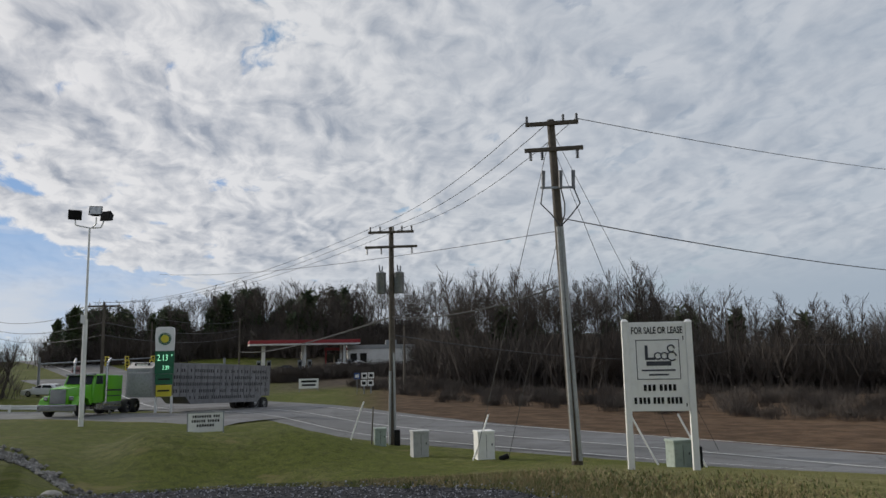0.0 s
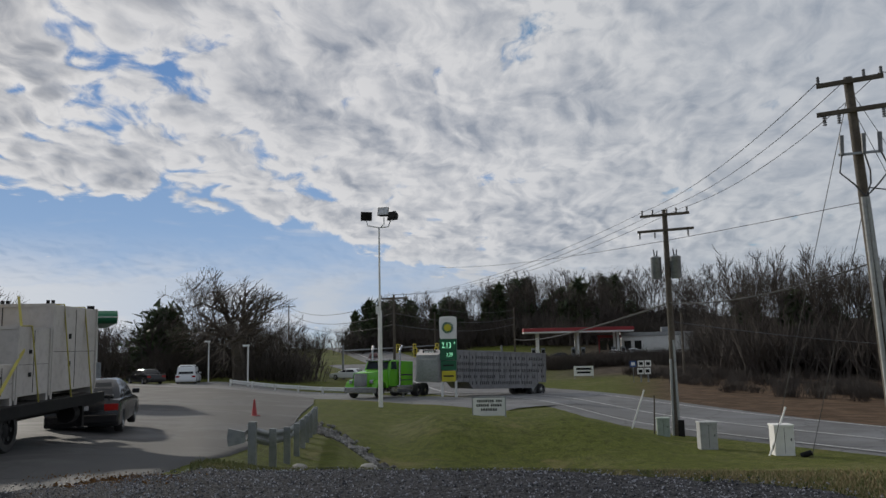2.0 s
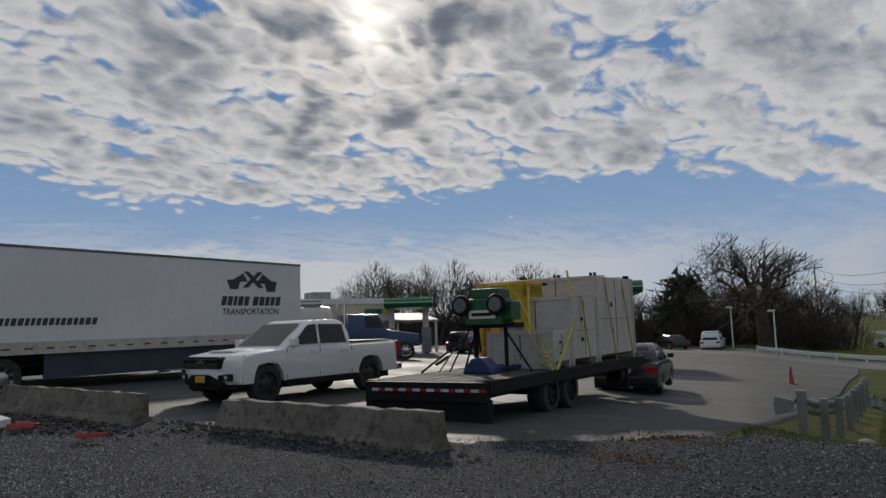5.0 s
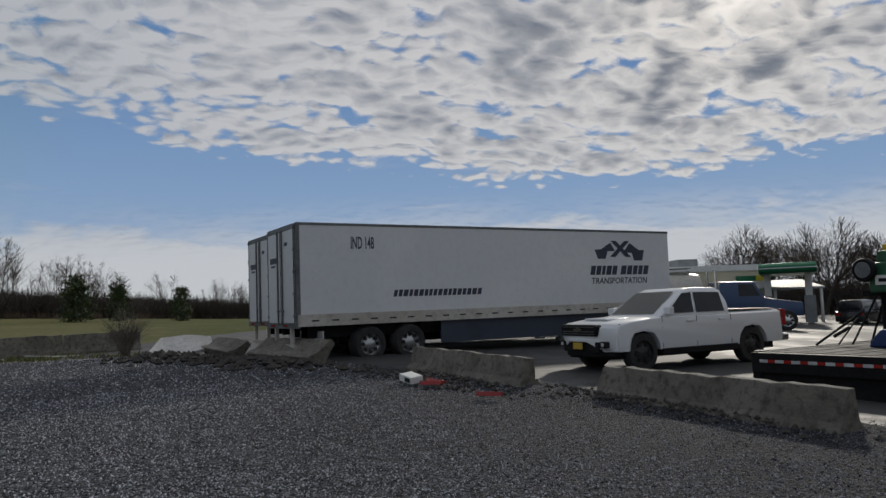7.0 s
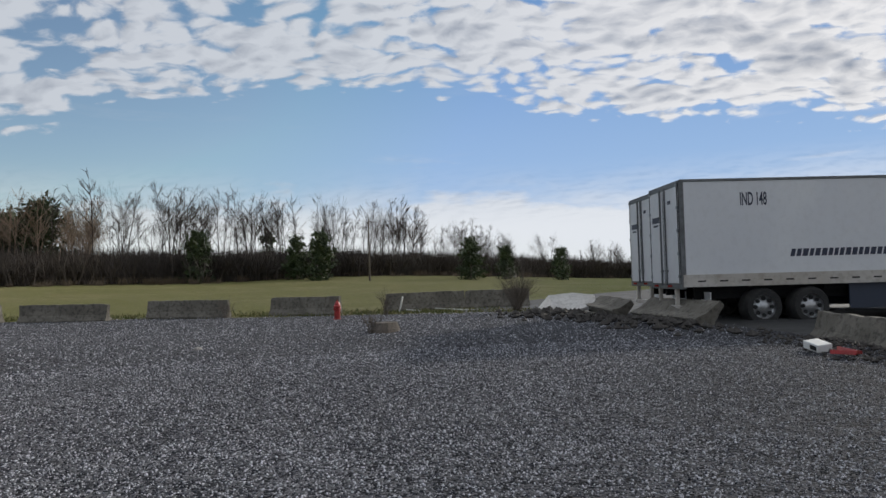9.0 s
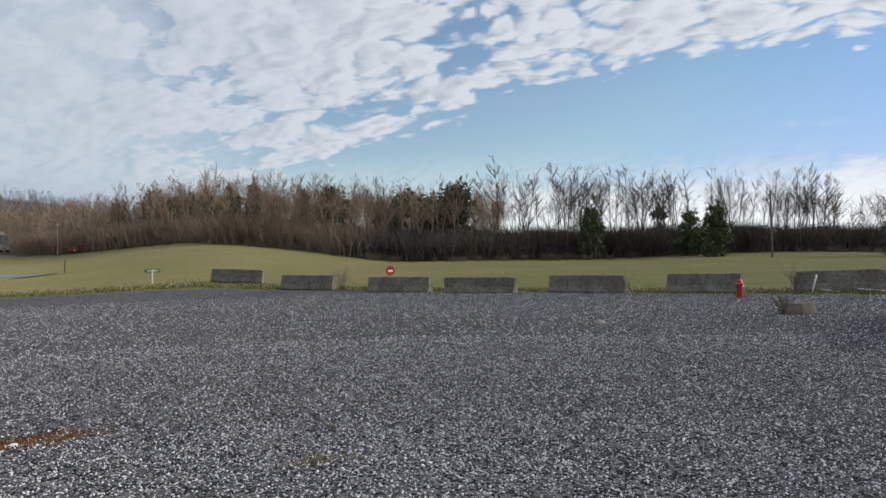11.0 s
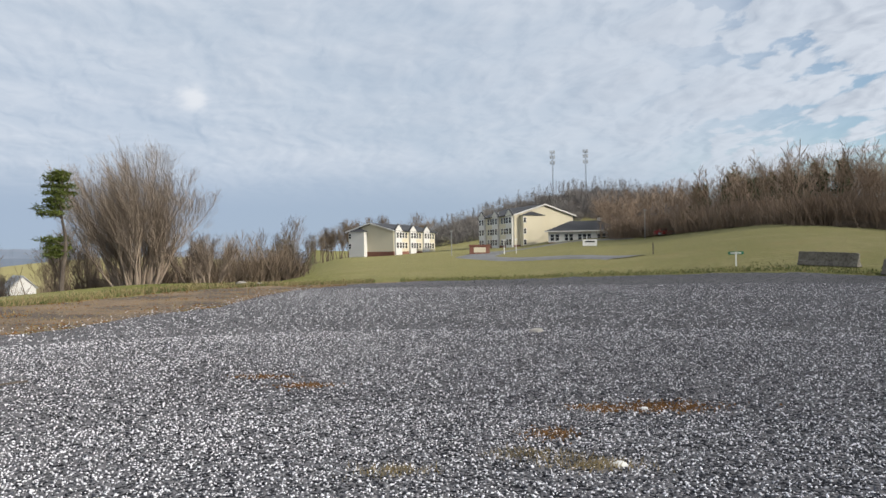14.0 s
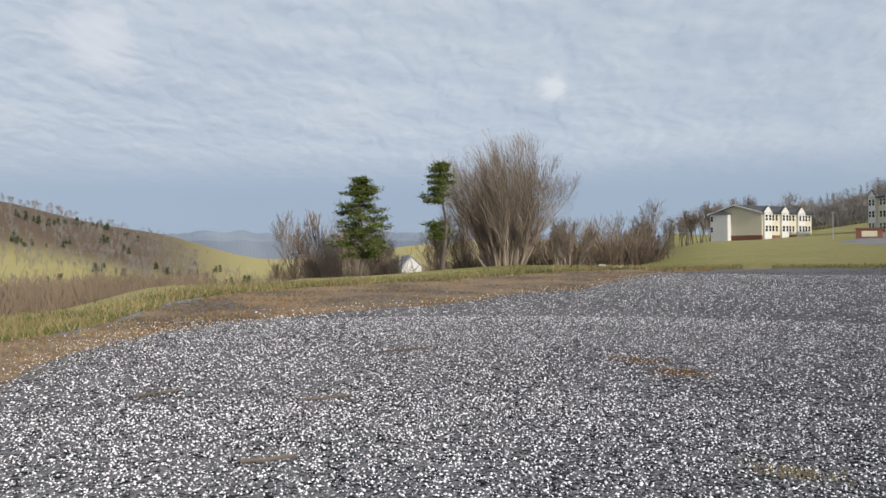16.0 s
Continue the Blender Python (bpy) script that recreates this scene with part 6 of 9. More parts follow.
# ---------------------------------------------------------------- equipment trailer and its load
def equipment_trailer():
    u = Vector((-0.44, 0.898, 0))
    hd = math.degrees(math.atan2(-u.x, u.y))
    z = -0.14
    base = Matrix.Translation((-10.55, 7.35, z)) @ pose(0, 0, 0, 0, 0, hd)      # y ahead, x to the right: the bed lies at x < 0
    t = thing("equipment_trailer", base, "black flatbed equipment trailer with worn plank deck and striped tail", "trailer")
    W, L, top = 2.5, 8.2, 0.80
    for i in range(11):
        x = -W + 0.1 + i * 0.21
        part("plank", Shape().box(x, x + 0.2, 0.05, 3.0, top - 0.05, top - 0.005 * (i % 2)), DECK, t, bevel=0.006)
        part("plank", Shape().box(x, x + 0.2, 3.02, L, top - 0.05, top - 0.005 * ((i + 1) % 2)), DECK, t, bevel=0.006)
    part("side_rail", Shape().box(-0.1, 0.02, 0.0, L, top - 0.22, top + 0.01).box(-W - 0.02, -W + 0.1, 0.0, L, top - 0.22, top + 0.01), BLACK, t, bevel=0.012)
    part("tail_beam", Shape().box(-W, 0, -0.06, 0.05, top - 0.34, top - 0.01), BLACK, t, bevel=0.012)
    part("tail_apron", Shape().box(-W + 0.1, -0.1, 0.02, 0.12, 0.12, top - 0.34).box(-W, -W + 0.14, -0.04, 0.1, 0.06, top - 0.3).box(-0.14, 0, -0.04, 0.1, 0.06, top - 0.3), BLACK, t)
    for i in range(8):
        x = -W + 0.16 + i * 0.29
        part("reflector_strip", Shape().box(x, x + 0.15, -0.068, -0.062, top - 0.17, top - 0.12), LENS, t, "white reflective strip")
        part("reflector_strip", Shape().box(x + 0.155, x + 0.285, -0.068, -0.062, top - 0.17, top - 0.12), TAIL, t, "red reflective strip")
    part("frame", Shape().box(-W + 0.5, -W + 0.62, 0.1, L + 0.9, top - 0.36, top - 0.06).box(-0.62, -0.5, 0.1, L + 0.9, top - 0.36, top - 0.06).box(-W + 0.5, -0.5, 3.0, 3.15, 0.3, 0.5).box(-W + 0.5, -0.5, 4.0, 4.15, 0.3, 0.5), BLACK, t)
    part("tongue", Shape().box(-W / 2 - 0.1, -W / 2 + 0.1, L, L + 1.8, 0.42, 0.6), BLACK, t)
    for x, s in ((-0.2, 1), (-W + 0.2, -1)):
        for y in (2.5, 3.45):
            wheel(t, x, y, 0.4, 0.36, BLACK, s, 6)
    part("jack_leg", Shape().box(-0.42, -0.3, L - 0.5, L - 0.38, 0.0, top - 0.1).box(-0.5, -0.22, L - 0.58, L - 0.3, 0.0, 0.04).tube((-0.36, L - 1.0, 0.4), (-0.36, L - 1.3, 0.4), 0.2, 0.2, 12), BLACK, t)
    return base, top


_B, _T = equipment_trailer()


def crate(w0, w1, s0, s1, z1, label, lugs=True, z0=0.0):
    """A grey steel crate; w: metres in from the bed's right edge, s: metres ahead of its tail."""
    t = thing("equipment_crate", _B @ Matrix.Translation((-(w0 + w1) / 2, (s0 + s1) / 2, _T + 0.09)), label, "crate")
    a, b = (w1 - w0) / 2, (s1 - s0) / 2
    part("body", Shape().box(-a, a, -b, b, 0.05, z1), CRATE, t, bevel=0.012)
    for y in (-b, b - 0.1):
        part("skid", Shape().box(-a, a, y, y + 0.1, -0.085, 0.05), CRATE, t)
    for x in (-a, a):
        for y in (-b, b):
            part("corner_angle", Shape().box(x - 0.03, x + 0.03, y - 0.03, y + 0.03, 0.0, z1 + 0.012), CRATE, t)
    for y in (-b - 0.02, b - 0.03):
        part("top_angle", Shape().box(-a - 0.02, a + 0.02, y, y + 0.05, z1 - 0.05, z1 + 0.015), CRATE, t)
    if lugs:
        for x in (-a * 0.9, a * 0.9, 0):
            part("lifting_lug", Shape().box(x - 0.07, x - 0.03, -b + 0.05, -b + 0.14, z1, z1 + 0.09).box(x + 0.03, x + 0.07, -b + 0.05, -b + 0.14, z1, z1 + 0.09), BLACK, t)
            part("lifting_lug", Shape().box(x - 0.07, x + 0.07, b - 0.14, b - 0.05, z1, z1 + 0.09), BLACK, t)
    each("latch", [Shape().box(a + 0.002, a + 0.02, -b * 0.3, -b * 0.3 + 0.1, z1 * 0.62, z1 * 0.68), Shape().box(a + 0.002, a + 0.02, -b * 0.3, -b * 0.3 + 0.1, z1 * 0.3, z1 * 0.36), Shape().box(-a * 0.5, -a * 0.5 + 0.3, -b - 0.012, -b - 0.002, z1 * 0.92, z1 * 0.95)], BLACK, t)
    part("seam", Shape().box(-0.01, 0.01, -b - 0.006, -b - 0.001, 0.1, z1 - 0.06).box(a + 0.001, a + 0.006, -0.01, 0.01, 0.1, z1 - 0.06).box(a + 0.001, a + 0.006, -b, b, z1 * 0.47, z1 * 0.475), DARK, t)
    return t


crate(0.2, 2.2, 5.6, 8.1, 1.86, "tall grey steel equipment crate strapped to the trailer")
crate(0.2, 1.85, 4.05, 5.5, 1.36, "mid-height grey equipment crate strapped in front of the tall one", False)
_low = crate(0.2, 1.65, 3.05, 3.95, 0.66, "low open grey crate with ribbed sides", False)
part("rib", Shape().box(-0.7, -0.64, -0.475, -0.455, 0.02, 0.66).box(-0.2, -0.14, -0.475, -0.455, 0.02, 0.66).box(0.3, 0.36, -0.475, -0.455, 0.02, 0.66), CRATE, _low)

# the hoist with its green drum and yellow frame
_t = thing("yellow_machine_frame", _B @ Matrix.Translation((-1.75, 4.3, _T)), "tall yellow machine frame with dark openings on the trailer", "machine")
part("frame", Shape().box(-0.62, -0.5, -0.4, 0.4, 0, 1.78).box(0.5, 0.62, -0.4, 0.4, 0, 1.78).box(-0.62, 0.62, -0.4, 0.4, 1.5, 1.85).box(-0.62, 0.62, -0.42, -0.36, 0.9, 1.5), YELLOW, _t, bevel=0.015)
part("window", Shape().box(0.1, 0.42, -0.435, -0.425, 1.1, 1.36).box(-0.45, -0.1, -0.435, -0.425, 1.0, 1.4), DARK, _t)
part("rail", Shape().path([(-0.2, -0.5, 0.9), (-0.2, -0.6, 1.78), (0.5, -0.6, 1.78), (0.6, -0.5, 0.9)], 0.022), YELLOW, _t)
part("motor", Shape().turned([(0.001, -0.35), (0.2, -0.33), (0.22, 0.3), (0.001, 0.33)], 14, (0, -0.55, 0.3), "x").box(-0.4, 0.3, -0.8, -0.4, 0.0, 0.12).tube((-0.3, -0.6, 0.1), (-0.3, -0.6, 0.85), 0.1, 0.08, 10), ORANGE, _t, "rusty orange motor")
CONDUIT_GREY = material("drum_grey", [(0.13, 0.135, 0.14), (0.19, 0.195, 0.2), (0.06, 0.06, 0.06)], 0.5, (3, 14))
_t = thing("green_hoist", _B @ Matrix.Translation((-1.05, 1.85, _T)), "dark green hoist with round pale drums on a black stand", "machine")
part("drum_housing", Shape().box(-0.34, 0.44, -0.2, 0.35, 0.92, 1.42).box(0.2, 0.62, -0.1, 0.3, 1.0, 1.36).box(-0.3, 0.3, 0.0, 0.5, 1.42, 1.62), GREEN_TANK, _t, bevel=0.03)
for _s in (-0.36, 0.40):
    _d = part("drum", Shape().turned([(0.001, -0.06), (0.18, -0.06), (0.2, -0.03), (0.2, 0.03), (0.18, 0.06), (0.001, 0.06)], 20, (_s, -0.28, 1.30), "y"), BLACK, _t, smooth=True)
    part("drum_face", Shape().turned([(0.001, -0.075), (0.13, -0.07), (0.14, -0.05)], 20, (_s, -0.28, 1.30), "y"), CONDUIT_GREY, _d, "dull grey round drum face")
part("name_plate", Shape().box(-0.22, 0.34, -0.235, -0.205, 1.04, 1.2), WHITE, _t, "white name plate")
part("plate_mark", Shape().box(-0.16, 0.27, -0.242, -0.236, 1.09, 1.15), BLACK, _t)
part("stand", Shape().tube((-0.28, 0.1, 0.05), (-0.28, 0.1, 1.0), 0.05, 0.05, 8).tube((0.38, 0.1, 0.05), (0.38, 0.1, 1.0), 0.04, 0.04, 8).tube((-0.7, 0.35, 0.03), (-0.28, 0.1, 0.8), 0.02).tube((0.8, 0.3, 0.03), (0.38, 0.1, 0.8), 0.02).box(-0.55, 0.65, -0.05, 0.35, 0.86, 0.95).tube((-0.62, -0.35, 0.05), (-0.32, 0.0, 0.9), 0.018), BLACK, _t)
_t = thing("pallet_jack", _B @ Matrix.Translation((-1.2, 1.9, _T)), "dark blue pallet jack with a black handle", "pallet jack")
part("base", Shape().prism([(-0.32, 0.0), (0.34, 0.0), (0.3, 0.1), (0.1, 0.3), (-0.1, 0.3), (-0.24, 0.14)], -0.2, 0.2, "y"), BLUE, _t, bevel=0.03)
part("handle", Shape().tube((0, 0, 0.4), (-0.02, -0.1, 1.25), 0.022).path([(-0.14, -0.1, 1.25), (0.1, -0.1, 1.25)], 0.02), BLACK, _t)
part("fork", Shape().box(-0.28, -0.12, 0.2, 1.2, 0.02, 0.1).box(0.12, 0.28, 0.2, 1.2, 0.02, 0.1), BLUE, _t)
_t = thing("load_binder", _B @ Matrix.Translation((-2.2, 2.2, _T)), "black ratchet binders and chains lying on the deck", "binder")
part("lever", Shape().tube((-0.2, -0.6, 0.02), (0.25, 0.2, 0.6), 0.022).tube((0.1, -0.4, 0.03), (0.1, 0.5, 0.65), 0.015).tube((0.02, -0.4, 0.16), (0.2, -0.2, 0.32), 0.03), BLACK, _t)


def strap(pts, label="yellow webbing strap over the load", r=0.028):
    sh = Shape()
    for a, b in zip(pts[:-1], pts[1:]):
        a, b = Vector(a), Vector(b)
        d = (b - a).normalized()
        s = d.cross(Vector((0.2, 0.3, 1))).normalized() * r
        n = d.cross(s).normalized() * 0.004
        sh.add([a - s - n, a + s - n, a + s + n, a - s + n, b - s - n, b + s - n, b + s + n, b - s + n], [(0, 1, 2, 3), (4, 7, 6, 5), (0, 4, 5, 1), (1, 5, 6, 2), (2, 6, 7, 3), (3, 7, 4, 0)])
    return solid("ratchet_strap", sh, STRAP, _B, label, "strap", "load straps")


for _s in (6.2, 7.4):
    strap([(0.0, _s, _T), (-0.22, _s, _T + 1.98), (-2.23, _s, _T + 1.98), (-2.5, _s, _T)])
strap([(0.0, 2.6, _T), (-0.55, 2.75, _T + 0.7), (-1.0, 3.7, _T + 1.72)])
strap([(-0.05, 2.7, _T), (-1.25, 3.6, _T + 1.6)])
strap([(0.0, 2.75, _T + 0.02), (-0.19, 4.3, _T + 1.0), (-0.9, 5.6, _T + 2.12)], "grey webbing strap across the crates")
strap([(0.0, 4.6, _T), (-0.18, 4.6, _T + 1.47), (-1.87, 4.6, _T + 1.47)], "grey webbing strap across the crates")
solid("strap_pile", Shape().path([(0.1 * math.cos(a) * (1 + 0.2 * math.sin(5 * a)), 0.13 * math.sin(a), 0.02 + 0.01 * k) for k, a in enumerate(np.linspace(0, 14, 40) % 6.28)], 0.02, 5), STRAP, _B @ Matrix.Translation((-0.12, 2.5, _T)), "loose coil of yellow strap at the deck edge", "strap")

# ---------------------------------------------------------------- poles and wires
POLE = material("creosote_pole", [(0.10, 0.082, 0.062), (0.145, 0.12, 0.095), (0.05, 0.042, 0.035)], 0.85, (0.8, 12), bump=0.2)
PORCELAIN = material("porcelain", [(0.10, 0.10, 0.105), (0.16, 0.16, 0.165)], 0.3, (5, 20))
CONDUIT = material("grey_conduit", [(0.30, 0.31, 0.31), (0.36, 0.37, 0.37), (0.2, 0.2, 0.2)], 0.6, (0.8, 8))
GREEN_BOX = material("pale_green_box", [(0.24, 0.29, 0.25), (0.29, 0.34, 0.30), (0.17, 0.2, 0.17)], 0.6, (0.8, 8))
WIRE = material("wire", [(0.03, 0.03, 0.032), (0.05, 0.05, 0.052)], 0.6, (1, 5))


def wire(a, b, sag, label="thin black overhead power line between poles", r=0.012, name="power_line", group="overhead lines"):
    a, b = Vector(a), Vector(b)
    pts = []
    for i in range(15):
        u = i / 14
        p = a.lerp(b, u)
        p.z -= sag * 4 * u * (1 - u)
        pts.append(p)
    return solid(name, Shape().path(pts, r, 4), WIRE, Matrix(), label, "cable", group)


def insulator(sh, p, h=0.3, r=0.055):
    for i in range(4):
        z = p[2] + h * i / 4
        sh.turned([(0.015, 0), (r, 0.015), (r * 0.8, 0.045), (0.015, 0.06)], 10, (p[0], p[1], z))


# tall pole by the road, leaning a little
P1, P1T = Vector((3.81, 22.68, -1.55)), Vector((3.43, 22.74, 8.57))
_t = thing("utility_pole", Matrix(), "tall leaning wooden utility pole with cross arms and grey conduits", "utility pole", "utility poles")
part("pole", Shape().tube(P1 - Vector((0, 0, 0.3)), P1T, 0.165, 0.115, 14), POLE, _t, smooth=True)
_ax = Vector((0.985, -0.17, 0))
_at = lambda u: P1.lerp(P1T, u)
for _u_, _l in ((0.985, 0.80), (0.905, 0.88)):
    _c = _at(_u_) + Vector((0, -0.17, 0))
    _s = Shape()
    _m = Matrix.Translation(_c) @ pose(0, 0, 0, 0, 0, math.degrees(math.atan2(_ax.y, _ax.x)))
    _s.box(-_l, _l, -0.05, 0.05, -0.06, 0.06, _m)
    part("cross_arm", _s, POLE, _t, bevel=0.01)
_ins = Shape()
for _k, _h in ((-0.7, -0.32), (-0.35, -0.32), (0.7, -0.32)):
    _p = _at(0.905) + _ax * _k + Vector((0, -0.17, _h))
    insulator(_ins, _p, 0.26)
for _k in (-0.75, 0.35, 0.75):
    _p = _at(0.985) + _ax * _k + Vector((0, -0.17, 0.06))
    insulator(_ins, _p, 0.2, 0.045)
part("insulator", _ins, PORCELAIN, _t, smooth=True)
_br = Shape()
_c = _at(0.787) + Vector((0, -0.2, 0))
_br.box(-0.5, 0.55, -0.03, 0.03, -0.03, 0.03, Matrix.Translation(_c))
part("bracket", _br, STEEL, _t)
_cu = Shape()
for _k in (-0.42, 0.1, 0.48):
    _p = _c + Vector((_k, -0.06, 0))
    _cu.tube(_p + Vector((0, 0, -0.05)), _p + Vector((0.02, 0, 0.5)), 0.05, 0.06, 8)
part("fuse_cutout", _cu, PORCELAIN, _t)
_cb = Shape()
for _k, _o_ in ((-0.42, -0.3), (0.1, 0.35), (0.48, 0.62)):
    _a = _c + Vector((_k, -0.06, 0.0))
    _e = _at(0.67) + Vector((0.02, -0.18, 0))
    _cb.path([_a, _a + Vector((_o_ * 0.3, 0, -0.5)), _a.lerp(_e, 0.7) + Vector((_o_ * 0.35, 0, 0)), _e], 0.022, 5)
part("riser_cable", _cb, WIRE, _t)
part("conduit", Shape().tube(_at(0.0) + Vector((-0.12, -0.16, 0)), _at(0.67) + Vector((-0.05, -0.17, 0)), 0.06, 0.06, 10).tube(_at(0.0) + Vector((0.06, -0.19, 0)), _at(0.67) + Vector((0.05, -0.17, 0)), 0.06, 0.06, 10), CONDUIT, _t, "grey riser conduits", smooth=True)

# shorter pole with two transformers
P2, P2T = Vector((-2.28, 34.42, -2.5)), Vector((-2.27, 34.42, 7.3))
_t = thing("utility_pole", Matrix(), "wooden utility pole carrying two grey pole transformers", "utility pole", "utility poles")
part("pole", Shape().tube(P2 - Vector((0, 0, 0.3)), P2T, 0.16, 0.11, 14), POLE, _t, smooth=True)
for _z, _l in ((7.05, 1.05), (6.37, 1.2)):
    part("cross_arm", Shape().box(-_l, _l, -0.05, 0.05, -0.055, 0.055, Matrix.Translation((-2.27, 34.25, _z)) @ pose(0, 0, 0, 0, 0, -6)), POLE, _t, bevel=0.01)
_ins = Shape()
for _k in (-0.95, -0.5, 0.1, 0.5, 0.95):
    insulator(_ins, (-2.27 + _k, 34.25 - _k * 0.1, 7.1), 0.22, 0.05)
for _k in (-1.1, -0.45, 0.95):
    insulator(_ins, (-2.27 + _k, 34.25 - _k * 0.1, 6.05), 0.26, 0.05)
part("insulator", _ins, PORCELAIN, _t, smooth=True)
for _k in (-0.42, 0.4):
    _tr = part("transformer", Shape().turned([(0.001, -0.5), (0.2, -0.5), (0.225, -0.45), (0.225, 0.38), (0.235, 0.4), (0.235, 0.44), (0.12, 0.5), (0.001, 0.52)], 18, (-2.32 + _k, 34.3, 4.75)), STEEL, _t, "grey pole transformer", smooth=True)
    part("bushing", Shape().tube((-2.36 + _k, 34.3, 5.2), (-2.4 + _k, 34.28, 5.55), 0.035, 0.025, 8).tube((-2.28 + _k, 34.3, 5.2), (-2.25 + _k, 34.28, 5.5), 0.035, 0.025, 8), PORCELAIN, _tr)
part("conduit", Shape().tube((-2.42, 34.26, -2.5), (-2.36, 34.28, 0.8), 0.055, 0.055, 8).tube((-2.16, 34.24, -2.5), (-2.2, 34.28, 1.6), 0.05, 0.05, 8), CONDUIT, _t, smooth=True)
part("meter_box", Shape().box(-2.2, -1.95, 34.05, 34.25, -2.45, -1.75), BLACK, _t, bevel=0.02)

# the other poles about the intersection
def far_pole(x, y, h, arm, label="distant wooden utility pole"):
    t = thing("utility_pole", place(x, y), label, "utility pole", "utility poles")
    part("pole", Shape().tube((0, 0, -0.3), (0, 0, h), 0.15, 0.1, 8), POLE, t)
    if arm:
        part("cross_arm", Shape().box(-arm, arm, -0.06, 0.06, h - 0.4, h - 0.26), POLE, t)
        ins = Shape()
        for k in (-0.9, 0, 0.9):
            insulator(ins, (arm * k, 0, h - 0.26), 0.22, 0.06)
        part("insulator", ins, PORCELAIN, t)
    return Vector((x, y, ground_at(x, y) + h))


PA1 = far_pole(*polar(24.05, 66), 8.6, 1.3)
PA2 = far_pole(*polar(31.9, 150), 11.0, 1.5)
PA3 = far_pole(*polar(15.0, 118), 9.5, 0)
PA4 = far_pole(*polar(21.0, 118), 9.0, 0.0)
PA5 = far_pole(*polar(2.9, 80), 6.8, 0)
PA6 = far_pole(*polar(-20.6, 90), 7.5, 0)
PA7 = far_pole(*polar(119.0, 104), 8.5, 0)
for _k, _s in ((-0.75, 0.4), (0.0, 0.45), (0.75, 0.5)):
    wire(P1T + _ax * _k, (-2.27 + _k, 34.25, 7.3), _s)
    wire((-2.27 + _k, 34.25, 7.3), PA1 + Vector((_k * 1.2, 0, 0)), 1.0)
wire(P1T + _ax * 0.8, (38.0, 46.0, 11.4), 0.5)
wire(_at(0.70), (38.0, 46.5, 5.4), 0.6, "heavy overhead communication cable", 0.018)
wire(_at(0.66), (-24, 64, 8.6), 0.5)
wire(_at(0.50), (-2.3, 34.4, 3.2), 0.35, "heavy overhead communication cable", 0.028)
wire((-2.3, 34.4, 3.2), PA3 - Vector((0, 0, 5.0)), 0.6, "heavy overhead communication cable", 0.05)
for _z in (0.4, 1.6, 2.6):
    wire(PA1 - Vector((0, 0, _z)), PA2 - Vector((0, 0, _z)), 1.5, r=0.03)
    wire(PA3 - Vector((0, 0, _z)), PA1 - Vector((0, 0, _z)), 0.8, r=0.025)
wire(PA6 - Vector((0, 0, 3.2)), (-2.3, 34.4, 2.4), 1.0, r=0.02)
wire(PA6 - Vector((0, 0, 2.6)), (70, 40, 3.5), 0.8, r=0.025)
wire(_at(0.97), (9.6, 27.5, -2.0), 0.0, "steel guy wire from the leaning pole", 0.01, "guy_wire", "guy wires")
wire(_at(0.92), (7.2, 24.0, -1.9), 0.0, "steel guy wire from the leaning pole", 0.01, "guy_wire", "guy wires")
wire(_at(0.97), (1.1, 27.5, -2.0), 0.0, "steel guy wire from the leaning pole", 0.01, "guy_wire", "guy wires")
wire(_at(0.66), (2.2, 27.0, -2.0), 0.0, "steel guy wire from the leaning pole", 0.01, "guy_wire", "guy wires")
for _a, _r, _dx, _mat, _lb in ((-15.2, 25.0, -0.75, WHITE, "white plastic guy wire guard leaning over the verge"), (-18.4, 24.5, -0.7, WHITE, "white plastic guy wire guard leaning over the verge"), (-2.0, 27.6, 0.62, WHITE, "white plastic guy wire guard leaning over the verge"), (6.9, 33.0, 0.55, WHITE, "white plastic guy wire guard leaning over the verge"), (5.35, 33.2, 0.05, RED, "slim red-topped marker post by the road")):
    _x, _y = polar(_a, _r)
    _z = ground_at(_x, _y)
    _g = Shape().tube((_x, _y, _z - 0.1), (_x + _dx, _y + 0.3, _z + 1.5), 0.03, 0.03, 8)
    solid("guy_guard" if _mat is WHITE else "marker_post", _g, _mat if _mat is WHITE else POLE, Matrix(), _lb, "guy guard" if _mat is WHITE else "post", "guy guards" if _mat is WHITE else "")

